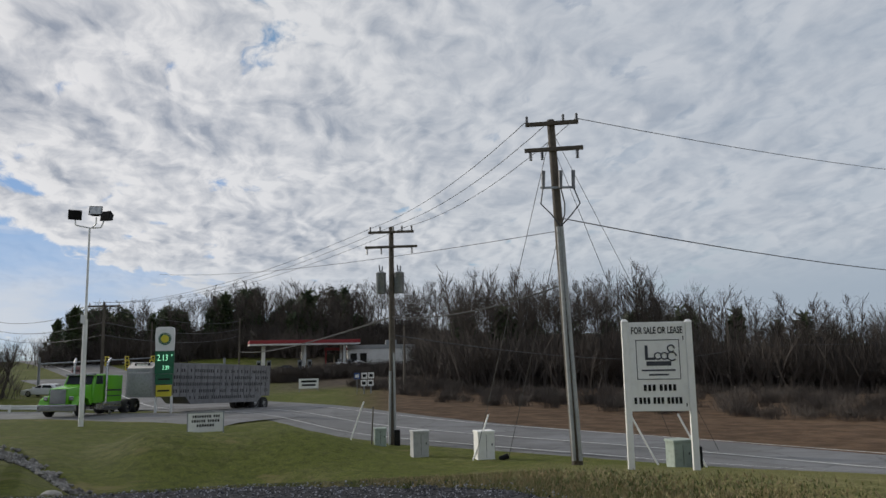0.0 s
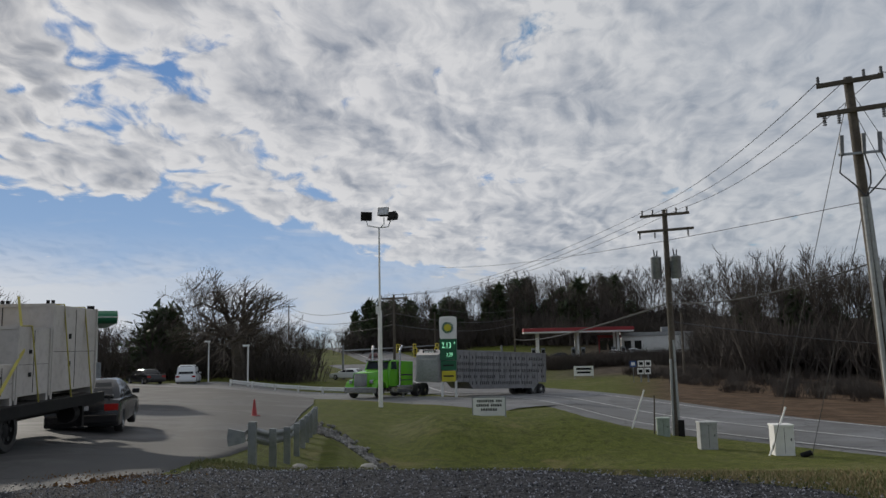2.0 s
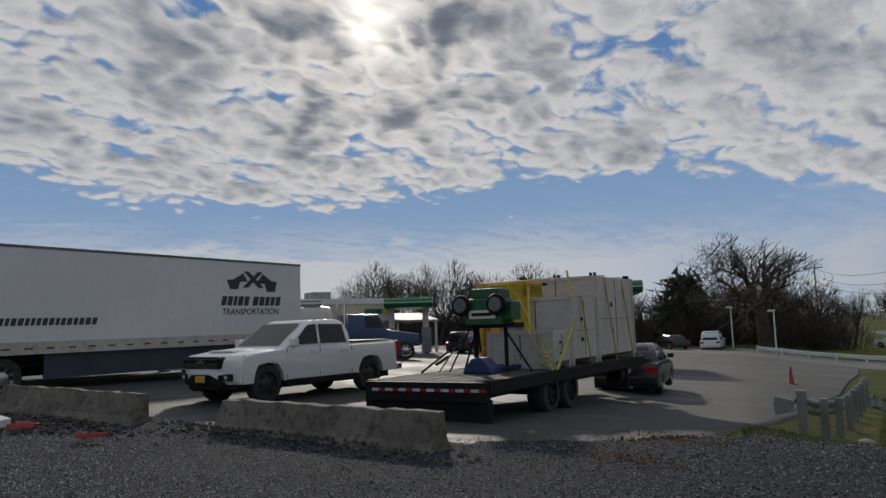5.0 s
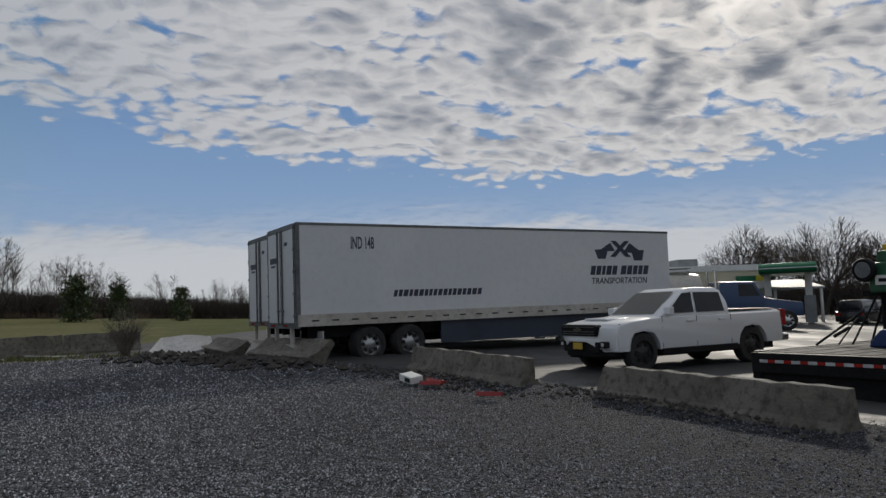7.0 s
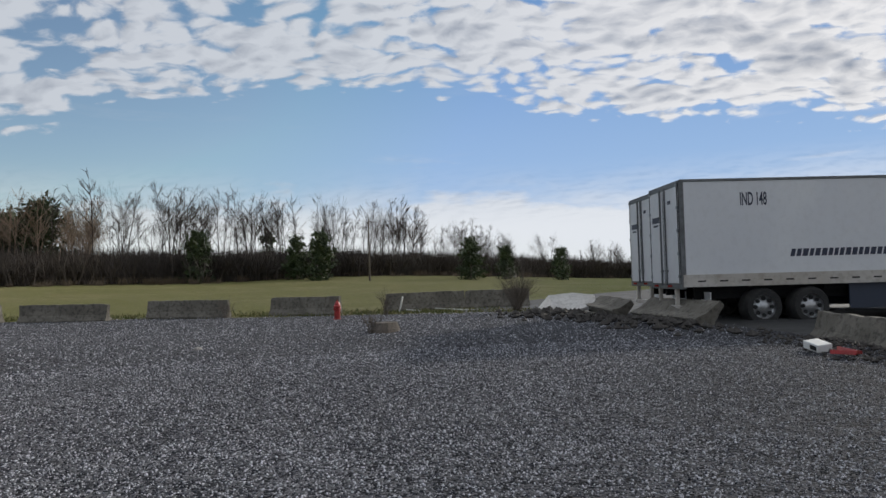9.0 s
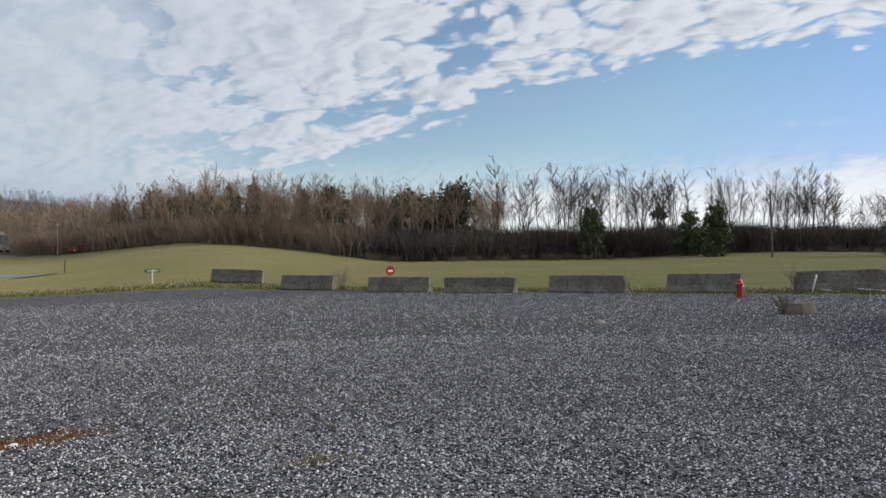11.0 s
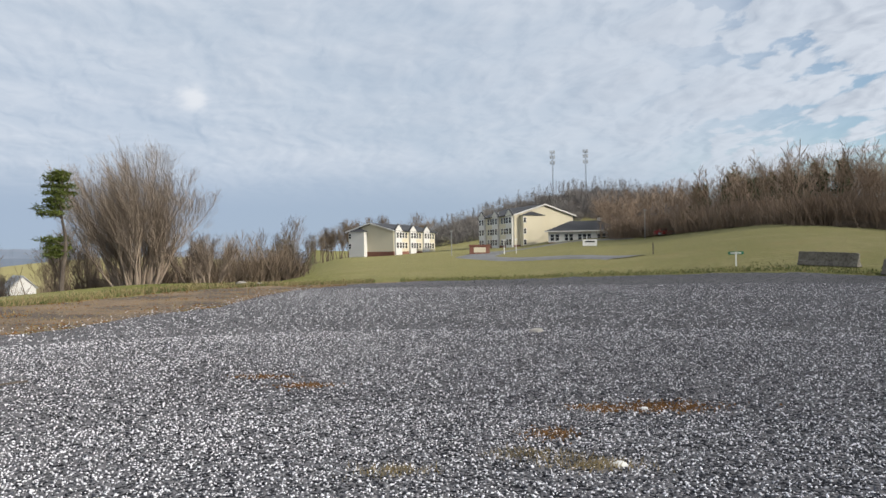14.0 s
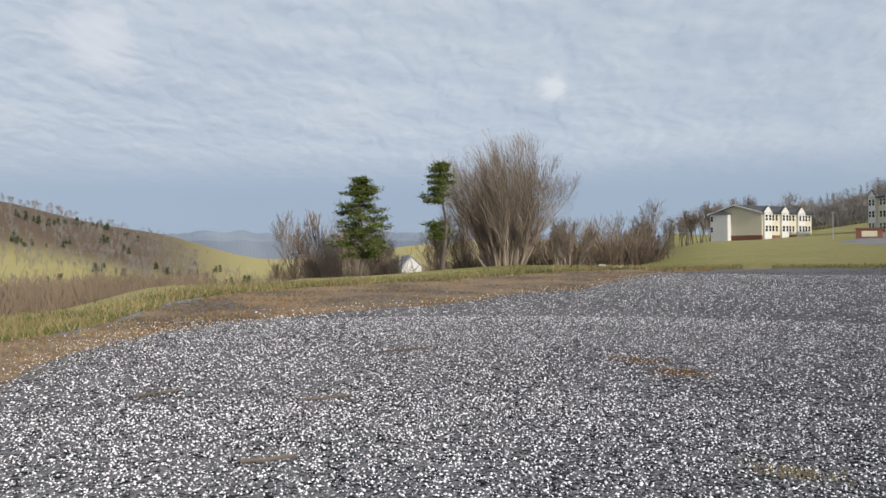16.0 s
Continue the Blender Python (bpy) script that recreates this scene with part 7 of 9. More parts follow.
# ---------------------------------------------------------------- signs, boxes and the floodlight
def sale_sign():
    a, b = Vector((3.80, 16.25, -0.85)), Vector((5.08, 16.10, -0.85))
    d = (b - a).normalized()
    m = Matrix.Translation((a + b) / 2) @ pose(0, 0, 0, 0, 0, math.degrees(math.atan2(d.y, d.x)))
    t = thing("sale_sign", m, "white for-sale board between two white wooden posts", "sign")
    h = (b - a).length / 2
    for s, z in ((-1, 3.0), (1, 2.97)):
        p = part("post", Shape().box(h * s - 0.065, h * s + 0.065, -0.065, 0.065, -0.3, z), WHITE, t, bevel=0.012)
        part("post_cap", Shape().loft([[(h * s - 0.08, -0.08, z), (h * s + 0.08, -0.08, z), (h * s + 0.08, 0.08, z), (h * s - 0.08, 0.08, z)], [(h * s - 0.03, -0.03, z + 0.05), (h * s + 0.03, -0.03, z + 0.05), (h * s + 0.03, 0.03, z + 0.05), (h * s - 0.03, 0.03, z + 0.05)]]), WHITE, p)
    part("board", Shape().box(-h + 0.065, h - 0.065, -0.03, 0.02, 1.16, 2.98), WHITE, t, bevel=0.006)
    f = lambda x, z: pose(x, -0.032, z, 90, 0, 0)
    text("FOR SALE OR LEASE", 0.195, BLACK, t, f(0, 2.80), squeeze=0.6, bold=0.004)
    grey = material("sign_grey", [(0.035, 0.038, 0.05), (0.05, 0.053, 0.065)], 0.6, (3, 9))
    part("frame_line", Shape().box(-0.44, 0.44, -0.036, -0.031, 2.60, 2.615).box(-0.44, 0.44, -0.036, -0.031, 1.80, 1.815).box(-0.44, -0.425, -0.036, -0.031, 1.8, 2.615).box(0.425, 0.44, -0.036, -0.031, 1.8, 2.615), grey, t)
    mark = Shape().box(-0.26, -0.2, -0.036, -0.031, 2.2, 2.5).box(-0.2, -0.06, -0.036, -0.031, 2.2, 2.25)
    for x, z, r in ((0.0, 2.28, 0.07), (0.13, 2.28, 0.07), (0.28, 2.27, 0.09), (0.27, 2.43, 0.07)):
        mark.path([(x + r * math.cos(q), -0.034, z + r * math.sin(q)) for q in np.linspace(0, 5.6, 12)], 0.016, 5)
    part("emblem", mark, grey, t)
    part("lettering", Shape().box(-0.24, 0.26, -0.036, -0.031, 2.08, 2.17).box(-0.34, 0.34, -0.036, -0.031, 1.97, 2.005).box(-0.2, 0.2, -0.036, -0.031, 1.88, 1.915), grey, t)
    bars = []
    for x in (-0.32, -0.23, -0.14, 0.0, 0.09, 0.18, 0.27):
        bars.append(Shape().box(x, x + 0.06, -0.036, -0.031, 1.57, 1.70))
    for x in (-0.52, -0.42, -0.34, -0.26, -0.14, -0.06, 0.02, 0.14, 0.22, 0.3, 0.38):
        bars.append(Shape().box(x, x + 0.055, -0.036, -0.031, 1.31, 1.44))
    each("number_bar", bars, BLACK, t)
    part("bolt", Shape().box(h - 0.13, h - 0.11, -0.036, -0.031, 1.25, 1.32).box(h - 0.13, h - 0.11, -0.036, -0.031, 2.6, 2.68), BLACK, t)


sale_sign()


def cabinet(x, y, w, d, h, mat, label, hd=0.0, cap=True):
    t = thing("utility_cabinet", place(x, y, hd, -0.05), label, "utility box", "utility boxes")
    part("body", Shape().box(-w / 2, w / 2, -d / 2, d / 2, 0, h), mat, t, bevel=0.03)
    part("lid", Shape().box(-w / 2 - 0.02, w / 2 + 0.02, -d / 2 - 0.02, d / 2 + 0.02, h - 0.06, h + 0.015), mat, t, bevel=0.015)
    part("door_seam", Shape().box(-0.006, 0.006, -d / 2 - 0.004, -d / 2 + 0.001, 0.1, h - 0.1).box(w * 0.3, w * 0.36, -d / 2 - 0.01, -d / 2, h * 0.5, h * 0.58), DARK, t)
    return t


cabinet(-0.95, 29.4, 0.60, 0.55, 0.97, CONDUIT, "grey steel utility cabinet on the verge", 15)
cabinet(1.40, 27.9, 0.62, 0.55, 1.0, WHITE, "pale utility cabinet on the verge", 15)
cabinet(-2.75, 33.2, 0.5, 0.45, 0.75, GREEN_BOX, "small grey-green utility cabinet beside the transformer pole", 10)
cabinet(6.1, 20.6, 0.5, 0.5, 0.72, GREEN_BOX, "pale green pedestal box behind the sale sign", 10)
solid("pipe_stub", Shape().tube((0, 0, 0), (0.32, -0.05, 0.12), 0.09, 0.09, 10), BLACK, place(1.9, 27.4), "short black pipe lying by the cabinet", "pipe")
solid("meter_pedestal", Shape().box(-0.08, 0.08, -0.08, 0.08, -0.1, 0.5), BLACK, place(6.45, 20.1), "short black pedestal beside the green box", "pedestal", bevel=0.02)


def floodlight(x, y):
    t = thing("floodlight_pole", place(x, y), "tall slim white pole with three black floodlights", "floodlight")
    H = 10.4
    part("pole", Shape().tube((0, 0, -0.3), (0, 0, 5.5), 0.13, 0.12, 12).tube((0, 0, 5.5), (0, 0, H), 0.07, 0.05, 10), WHITE, t, smooth=True)
    part("junction_box", Shape().box(-0.2, 0.06, -0.16, -0.04, 5.3, 5.75), WHITE, t, bevel=0.02)
    hd = math.degrees(math.atan2(-x, y))
    m = pose(0, 0, 0, 0, 0, hd)
    br = Shape()
    for a, b in (((0, 0, H), (-0.68, 0, H + 0.12)), ((-0.68, 0, H + 0.12), (-0.72, 0, H + 0.42)), ((0, 0, H), (0.55, 0, H + 0.05)), ((0.55, 0, H + 0.05), (0.68, 0, H + 0.42)), ((0.1, 0, H), (0.3, -0.3, H + 0.2)), ((0.3, -0.3, H + 0.2), (0.3, -0.3, H + 0.55))):
        br.tube(m @ Vector(a), m @ Vector(b), 0.035, 0.035, 6)
    part("bracket", br, WHITE, t)
    for (px, py, pz), tilt, yaw in (((-0.75, 0, H + 0.68), 12, 8), ((0.28, -0.35, H + 0.86), -18, -14), ((0.82, 0.0, H + 0.68), -10, -48)):
        lm = m @ Matrix.Translation((px, py, pz)) @ pose(0, 0, 0, tilt, 0, yaw)
        lamp = part("lamp_housing", Shape().loft([[(-0.34, -0.12, -0.27), (0.34, -0.12, -0.27), (0.34, -0.12, 0.27), (-0.34, -0.12, 0.27)], [(-0.2, 0.26, -0.16), (0.2, 0.26, -0.16), (0.2, 0.26, 0.16), (-0.2, 0.26, 0.16)]]), BLACK, t, bevel=0.02, at=lm)
        part("lens", Shape().box(-0.29, 0.29, -0.128, -0.122, -0.22, 0.22), LENS if yaw == -14 else BLACK, lamp)


floodlight(-18.87, 40.29)


def fuel_sign(x, y):
    hd = math.degrees(math.atan2(-x, y)) - 8
    t = thing("fuel_price_sign", place(x, y, hd), "tall green and white fuel price sign with a flower emblem", "sign")
    green = material("sign_green", [(0.008, 0.10, 0.045), (0.012, 0.12, 0.055)], 0.4, (1, 6))
    yellow = material("sign_yellow", [(0.55, 0.48, 0.03), (0.5, 0.44, 0.03)], 0.45, (1, 6))
    lit = bpy.data.materials.new("price_light")
    lit.use_nodes = True
    N = Nodes(lit.node_tree)
    em = N.n("ShaderNodeEmission", {0: (0.35, 1.0, 0.6, 1), 1: 1.0})
    N.t.links.new(em.outputs[0], N.n("ShaderNodeOutputMaterial").inputs[0])
    part("post", Shape().box(-0.6, -0.45, -0.1, 0.1, -0.3, 1.2).box(0.45, 0.6, -0.1, 0.1, -0.3, 1.2), WHITE, t)
    part("head", Shape().prism([(-0.62, 4.35), (0.62, 4.35), (0.66, 5.6), (0.62, 5.98), (0.4, 6.05), (-0.4, 6.05), (-0.62, 5.98), (-0.66, 5.6)], -0.2, 0.2, "y"), WHITE, t, bevel=0.03)
    part("price_panel", Shape().box(-0.64, 0.64, -0.19, 0.19, 2.75, 4.33), green, t, bevel=0.02)
    part("middle_panel", Shape().box(-0.58, 0.58, -0.18, 0.18, 2.0, 2.72), green, t, bevel=0.02)
    part("yellow_panel", Shape().box(-0.52, 0.52, -0.17, 0.17, 1.15, 1.95), yellow, t, "yellow lower panel", bevel=0.02)
    part("panel_mark", Shape().box(-0.4, 0.4, -0.176, -0.171, 1.5, 1.62).box(-0.4, 0.4, -0.186, -0.181, 2.3, 2.42), DARK, t)
    fl = Shape()
    for i in range(18):
        a = 2 * math.pi * i / 18
        fl.tube((0.18 * math.cos(a), -0.205, 5.2 + 0.18 * math.sin(a)), (0.44 * math.cos(a), -0.205, 5.2 + 0.44 * math.sin(a)), 0.03, 0.06, 5)
    part("emblem_outer", fl, green, t)
    part("emblem_inner", Shape().turned([(0.001, -0.245), (0.27, -0.24), (0.3, -0.2)], 18, (0, 0, 5.2), "y"), yellow, t)
    text("2.13", 0.62, lit, t, pose(-0.12, -0.195, 3.85, 90, 0, 0), squeeze=0.72)
    text("9", 0.3, lit, t, pose(0.5, -0.195, 4.0, 90, 0, 0), squeeze=0.72)
    text("2.29", 0.4, lit, t, pose(0.1, -0.195, 3.15, 90, 0, 0), squeeze=0.72)


fuel_sign(*polar(20.0, 58))

_t = thing("message_board", place(-11.9, 38.7, math.degrees(math.atan2(11.9, 38.7))), "low white changeable letter board on the grass", "sign")
part("board", Shape().box(-0.85, 0.85, -0.04, 0.04, 0.02, 0.98), WHITE, _t, bevel=0.02)
part("frame", Shape().box(-0.88, 0.88, -0.05, 0.05, 0.95, 1.0).box(-0.88, -0.83, -0.05, 0.05, -0.1, 1.0).box(0.83, 0.88, -0.05, 0.05, -0.1, 1.0), STEEL, _t)
_g = np.random.default_rng(3)
for _z, _w in ((0.72, 0.62), (0.5, 0.66), (0.28, 0.42)):
    _x = -_w
    while _x < _w:
        _k = _g.uniform(0.06, 0.1)
        part("letter_bar", Shape().box(_x, _x + _k, -0.048, -0.042, _z, _z + 0.13), BLACK, _t)
        _x += _k + (0.035 if _g.random() < 0.85 else 0.12)

# guard rails
def guard_rail(pts, post_every, top, label, mat):
    t = thing("guard_rail", Matrix(), label, "guard rail")
    sh = Shape()
    wprof = [(0.0, -0.155), (0.035, -0.1), (0.035, -0.06), (-0.02, -0.02), (-0.02, 0.02), (0.035, 0.06), (0.035, 0.1), (0.0, 0.155), (-0.008, 0.155), (0.027, 0.1), (0.027, 0.06), (-0.028, 0.02), (-0.028, -0.02), (0.027, -0.06), (0.027, -0.1), (-0.008, -0.155)]
    rings = []
    P = [Vector((x, y, ground_at(x, y) + top - 0.16)) for x, y in pts]
    fine = []
    for a, b in zip(P[:-1], P[1:]):
        n = max(2, int((b - a).length / 0.8))
        fine += [a.lerp(b, i / n) for i in range(n)]
    fine.append(P[-1])
    for i, p in enumerate(fine):
        d = (fine[min(i + 1, len(fine) - 1)] - fine[max(i - 1, 0)]).normalized()
        s = Vector((d.y, -d.x, 0)).normalized()
        rings.append([tuple(p + s * u + Vector((0, 0, v))) for u, v in wprof])
    part("beam", sh.loft(rings), mat, t, smooth=False)
    s = 0.0
    for i in range(len(fine) - 1):
        s += (fine[i + 1] - fine[i]).length
        if s >= post_every or i == 0:
            s = 0.0
            p = fine[i]
            d = (fine[i + 1] - fine[i]).normalized()
            o = Vector((d.y, -d.x, 0)) * 0.12
            q = p + o
            part("post", Shape().box(-0.075, 0.075, -0.05, 0.05, -top + 0.0, 0.2, Matrix.Translation(q) @ pose(0, 0, 0, 0, 0, math.degrees(math.atan2(-d.x, d.y)))), mat, t)
    return t


guard_rail([(-8.95, 13.05), (-9.5, 14.6), (-10.6, 17.2), (-12.0, 20.0), (-14.2, 24.4), (-16.7, 29.0)], 1.15, 0.74, "galvanised steel guard rail on closely set posts", STEEL)
guard_rail([(-41.3, 57.1), (-36, 56.0), (-31.0, 55.2), (-26.0, 54.4), (-22.5, 54.0)], 2.0, 0.6, "long pale guard rail beside the station entrance", WHITE)
part("end_flare", Shape().prism([(-0.3, -0.17), (0.02, -0.1), (0.02, 0.1), (-0.3, 0.17), (-0.33, 0.0)], -0.03, 0.02, "y"), STEEL, bpy.data.objects["guard_rail"], "flared rail end", at=pose(-8.95, 12.98, ground_at(-8.95, 13.05) + 0.5, 0, 0, 20))

_t = thing("traffic_cone", place(-19.0, 28.0), "faded red traffic cone behind the guard rail", "cone")
part("cone", Shape().turned([(0.14, 0.03), (0.12, 0.05), (0.03, 0.7), (0.001, 0.71)], 14), RED, _t, smooth=True)
part("base", Shape().box(-0.18, 0.18, -0.18, 0.18, 0, 0.035), RED, _t, bevel=0.01)

# ---------------------------------------------------------------- filling station across the highway
CREAM = material("cream_siding", [(0.62, 0.57, 0.43), (0.66, 0.61, 0.47)], 0.7, (0.1, 2.0))
SIDING_WHITE = material("white_siding", [(0.66, 0.65, 0.62), (0.7, 0.69, 0.66)], 0.7, (0.1, 2.0))
SHINGLE = material("dark_shingles", [(0.032, 0.034, 0.04), (0.055, 0.058, 0.066), (0.02, 0.02, 0.022)], 0.85, (0.2, 5.0))
BRICK = material("red_brick", [(0.20, 0.085, 0.06), (0.26, 0.12, 0.08), (0.14, 0.06, 0.045)], 0.85, (0.3, 8.0))
ROOF_RED = material("canopy_red", [(0.26, 0.02, 0.025), (0.30, 0.025, 0.03)], 0.5, (0.3, 4))
BP_GREEN = material("canopy_green", [(0.012, 0.13, 0.06), (0.018, 0.15, 0.07)], 0.45, (0.3, 4))
BP_YELLOW = material("canopy_yellow", [(0.55, 0.44, 0.03), (0.5, 0.4, 0.03)], 0.45, (0.3, 4))
BLUE_CAB = material("cab_blue", [(0.025, 0.055, 0.13), (0.03, 0.065, 0.15)], 0.3, (0.4, 5))
SIGN_BLUE = material("sign_blue", [(0.02, 0.06, 0.2), (0.025, 0.07, 0.22)], 0.5, (1, 5))
SIGN_GREEN = material("street_green", [(0.02, 0.16, 0.09), (0.025, 0.18, 0.1)], 0.5, (1, 5))


def facing(az, r, turn=0.0, z=None):
    """A pose at that bearing whose -y side looks at the lot."""
    x, y = polar(az, r)
    return pose(x, y, ground_at(x, y) if z is None else z, 0, 0, az + turn)


def red_station():
    t = thing("fuel_canopy", facing(10.4, 138, 6), "red and white fuel canopy on white columns", "canopy")
    part("roof", Shape().box(-9.5, 9.5, -4, 4, 4.5, 5.0), WHITE, t)
    part("fascia", Shape().box(-9.55, 9.55, -4.05, 4.05, 4.75, 5.35), ROOF_RED, t, "red fascia band", bevel=0.05)
    for x in (-7, 0, 7):
        for y in (-2, 2):
            part("column", Shape().box(x - 0.2, x + 0.2, y - 0.2, y + 0.2, -0.5, 4.5), WHITE, t)
        p = part("fuel_pump", Shape().box(x - 1.2, x - 0.5, -2.3, -1.7, -0.2, 1.9).box(x + 0.5, x + 1.2, -2.3, -1.7, -0.2, 1.9), STEEL, t, bevel=0.03)
        part("pump_face", Shape().box(x - 1.1, x - 0.6, -2.32, -2.3, 0.9, 1.6).box(x + 0.6, x + 1.1, -2.32, -2.3, 0.9, 1.6), DARK, p)
    s = thing("station_shop", facing(4.6, 141, 4), "white flat-roofed filling station shop", "shop building")
    part("wall", Shape().box(-6.2, 6.2, 0, 9, -0.8, 3.5), WHITE, s, bevel=0.04)
    part("parapet", Shape().box(-6.35, 6.35, -0.15, 9.15, 3.2, 3.9), CONDUIT, s, "grey parapet band")
    part("porch", Shape().box(-10.5, -6.2, 0.5, 6, 3.0, 3.5).box(-10.4, -10.1, 0.6, 0.9, -0.6, 3.0), ROOF_RED, s, "red porch roof")
    for x in (-9.5, -8, -5.2, -3.4):
        part("window", Shape().box(x - 0.6, x + 0.6, -0.03 if x > -6.2 else 0.9, 0.02 if x > -6.2 else 0.95, 0.8, 2.4), GLASS, s)
    part("roof_unit", Shape().box(1, 3, 3, 5, 3.9, 4.8), STEEL, s)
    for a, r, h in ((13.2, 131, 20), (7.6, 133, 200), (6.4, 134, 20), (11.8, 133, 100)):
        x, y = polar(a, r)
        sedan("sedan", place(x, y, h), CAR_BLACK if a > 8 else CAR_WHITE, "small car standing at the far filling station", group="cars at the far station")
    g = [(int(RNG.integers(4)), *polar(a, r), ground_at(*polar(a, r)) - 0.1, RNG.uniform(1.4, 2.4), RNG.uniform(0, 6)) for a, r in zip(RNG.uniform(2.0, 13.5, 130), RNG.uniform(112, 124, 130))]
    join_many("station_hedge", BRUSH_KINDS, g, MATS["twig"], "dark leafless hedge below the far filling station", "hedge")


red_station()


def mast_arm(az, r, reach, side, h=6.2):
    t = thing("traffic_signal", facing(az, r), "steel mast arm with yellow-backed traffic signals", "traffic signal", "traffic signals")
    part("pole", Shape().tube((0, 0, -0.3), (0, 0, h + 0.8), 0.16, 0.12, 10), STEEL, t, smooth=True)
    part("arm", Shape().tube((0, 0, h), (reach * side, 0, h + 0.5), 0.11, 0.06, 8), STEEL, t, smooth=True)
    for k in (0.55, 0.72, 0.95):
        x = reach * side * k
        b = part("signal_head", Shape().box(x - 0.22, x + 0.22, -0.2, 0.1, h - 0.4, h + 0.75), BP_YELLOW, t, bevel=0.03)
        part("signal_lens", Shape().tube((x, -0.24, h - 0.15), (x, -0.2, h - 0.15), 0.13, 0.13, 10).tube((x, -0.24, h + 0.18), (x, -0.2, h + 0.18), 0.13, 0.13, 10).tube((x, -0.24, h + 0.5), (x, -0.2, h + 0.5), 0.13, 0.13, 10), DARK, b)


mast_arm(27.9, 100, 13, 1, 3.4)
mast_arm(16.0, 92, 11, -1, 3.6)


def flat_sign(az, r, w, h, z, mat, marks, label, posts=1, turn=0, colour=None, name="road_sign", group=""):
    t = thing(name, facing(az, r, turn), label, "sign", group)
    part("panel", Shape().box(-w / 2, w / 2, -0.03, 0.0, z, z + h), mat, t, bevel=0.004)
    for i in range(posts):
        x = 0 if posts == 1 else (-w / 2 + 0.1 + i * (w - 0.2) / (posts - 1))
        part("post", Shape().box(x - 0.035, x + 0.035, 0.002, 0.06, -0.2, z + h * 0.9), STEEL, t)
    if marks:
        s = Shape()
        for a, b, c, d in marks:
            s.box(-w / 2 + a * w, -w / 2 + b * w, -0.036, -0.031, z + c * h, z + d * h)
        part("mark", s, colour or BLACK, t)
    return t


flat_sign(10.0, 92, 2.3, 1.15, 0.3, WHITE, [(0.12, 0.9, 0.6, 0.82), (0.15, 0.85, 0.25, 0.45)], "white banner sign on the far verge", 2)
for _k, (_a, _z, _m) in enumerate(((6.45, 1.5, SIGN_BLUE), (5.9, 1.5, WHITE), (5.4, 1.5, WHITE), (5.95, 0.75, WHITE), (5.45, 0.75, WHITE))):
    flat_sign(_a, 80, 0.62, 0.62, _z, _m, [(0.2, 0.8, 0.25, 0.75)], "small square route marker beside the highway", 1, colour=BLACK if _m is WHITE else WHITE, group="route markers")

# ---------------------------------------------------------------- the green filling station
def green_station():
    a, b = Vector((*polar(62.2, 62), 0)), Vector((*polar(80, 56), 0))
    d = (b - a).normalized()
    hd = math.degrees(math.atan2(d.y, d.x)) + 180
    t = thing("station_shop", pose(a.x, a.y, 0.0, 0, 0, hd), "long cream flat-roofed filling station shop with a green and yellow sign", "shop building")
    L = (b - a).length
    part("wall", Shape().box(-L, 0, 0, 14, -0.6, 3.75), CREAM, t, bevel=0.03)
    part("parapet", Shape().box(-L - 0.1, 0.1, -0.1, 14.1, 3.5, 3.95), WHITE, t)
    part("sign_panel", Shape().box(-2.4, -0.9, -0.14, -0.02, 2.5, 3.1), BP_GREEN, t, "green sign panel")
    part("sign_band", Shape().box(-0.9, -0.3, -0.14, -0.02, 2.5, 3.1), BP_YELLOW, t, "yellow sign band")
    part("awning", Shape().prism([(-3.2, 1.95), (-0.1, 2.55), (-0.1, 2.7), (-3.2, 2.1)], -4.6, 2.6, "x"), CONDUIT, t, "grey sloped awning")
    for x in (-4.4, -1.0, 2.4):
        part("awning_post", Shape().box(x - 0.08, x + 0.08, -3.1, -2.95, -0.6, 2.0), WHITE, t)
    for x in (-7, -5.2, -3.2, -1.4):
        part("window", Shape().box(x - 0.7, x + 0.7, -0.03, 0.02, 0.2, 1.8), GLASS, t)
    for k in range(3):
        part("roof_unit", Shape().box(-L + 4 + k * 5, -L + 5.6 + k * 5, 4, 6, 3.9, 4.7), STEEL, t)
    for az0, az1, r, z in ((59.2, 62.6, 57, 2.65), (43.9, 52.5, 47, 2.75)):
        p, q = Vector((*polar(az0, r), 0)), Vector((*polar(az1, r), 0))
        m = (p + q) / 2
        e = (q - p).normalized()
        c = thing("fuel_canopy", pose(m.x, m.y, ground_at(m.x, m.y), 0, 0, math.degrees(math.atan2(e.y, e.x))), "green rounded-edge fuel canopy with a white soffit", "canopy", "green fuel canopies")
        h = (q - p).length / 2
        zz = z + 0.3 - ground_at(m.x, m.y)
        prof = [(-4.0, 0.0), (-4.22, 0.15), (-4.28, 0.33), (-4.22, 0.5), (-4.0, 0.66), (4.0, 0.66), (4.22, 0.5), (4.28, 0.33), (4.22, 0.15), (4.0, 0.0)]
        part("roof", Shape().prism([(u, v + zz) for u, v in prof], -h, h, "x"), BP_GREEN, c, bevel=0.03)
        part("band", Shape().prism([(u * 1.004, v * 0.35 + 0.21 + zz) for u, v in prof], -h - 0.02, h + 0.02, "x"), WHITE, c, "pale band")
        for x in (-h * 0.75, h * 0.75):
            part("column", Shape().box(x - 0.22, x + 0.22, -0.22, 0.22, -0.3, zz), WHITE, c)
            part("fuel_pump", Shape().box(x - 0.35, x + 0.35, 0.8, 1.4, 0, 1.8), STEEL, c, bevel=0.03)


green_station()


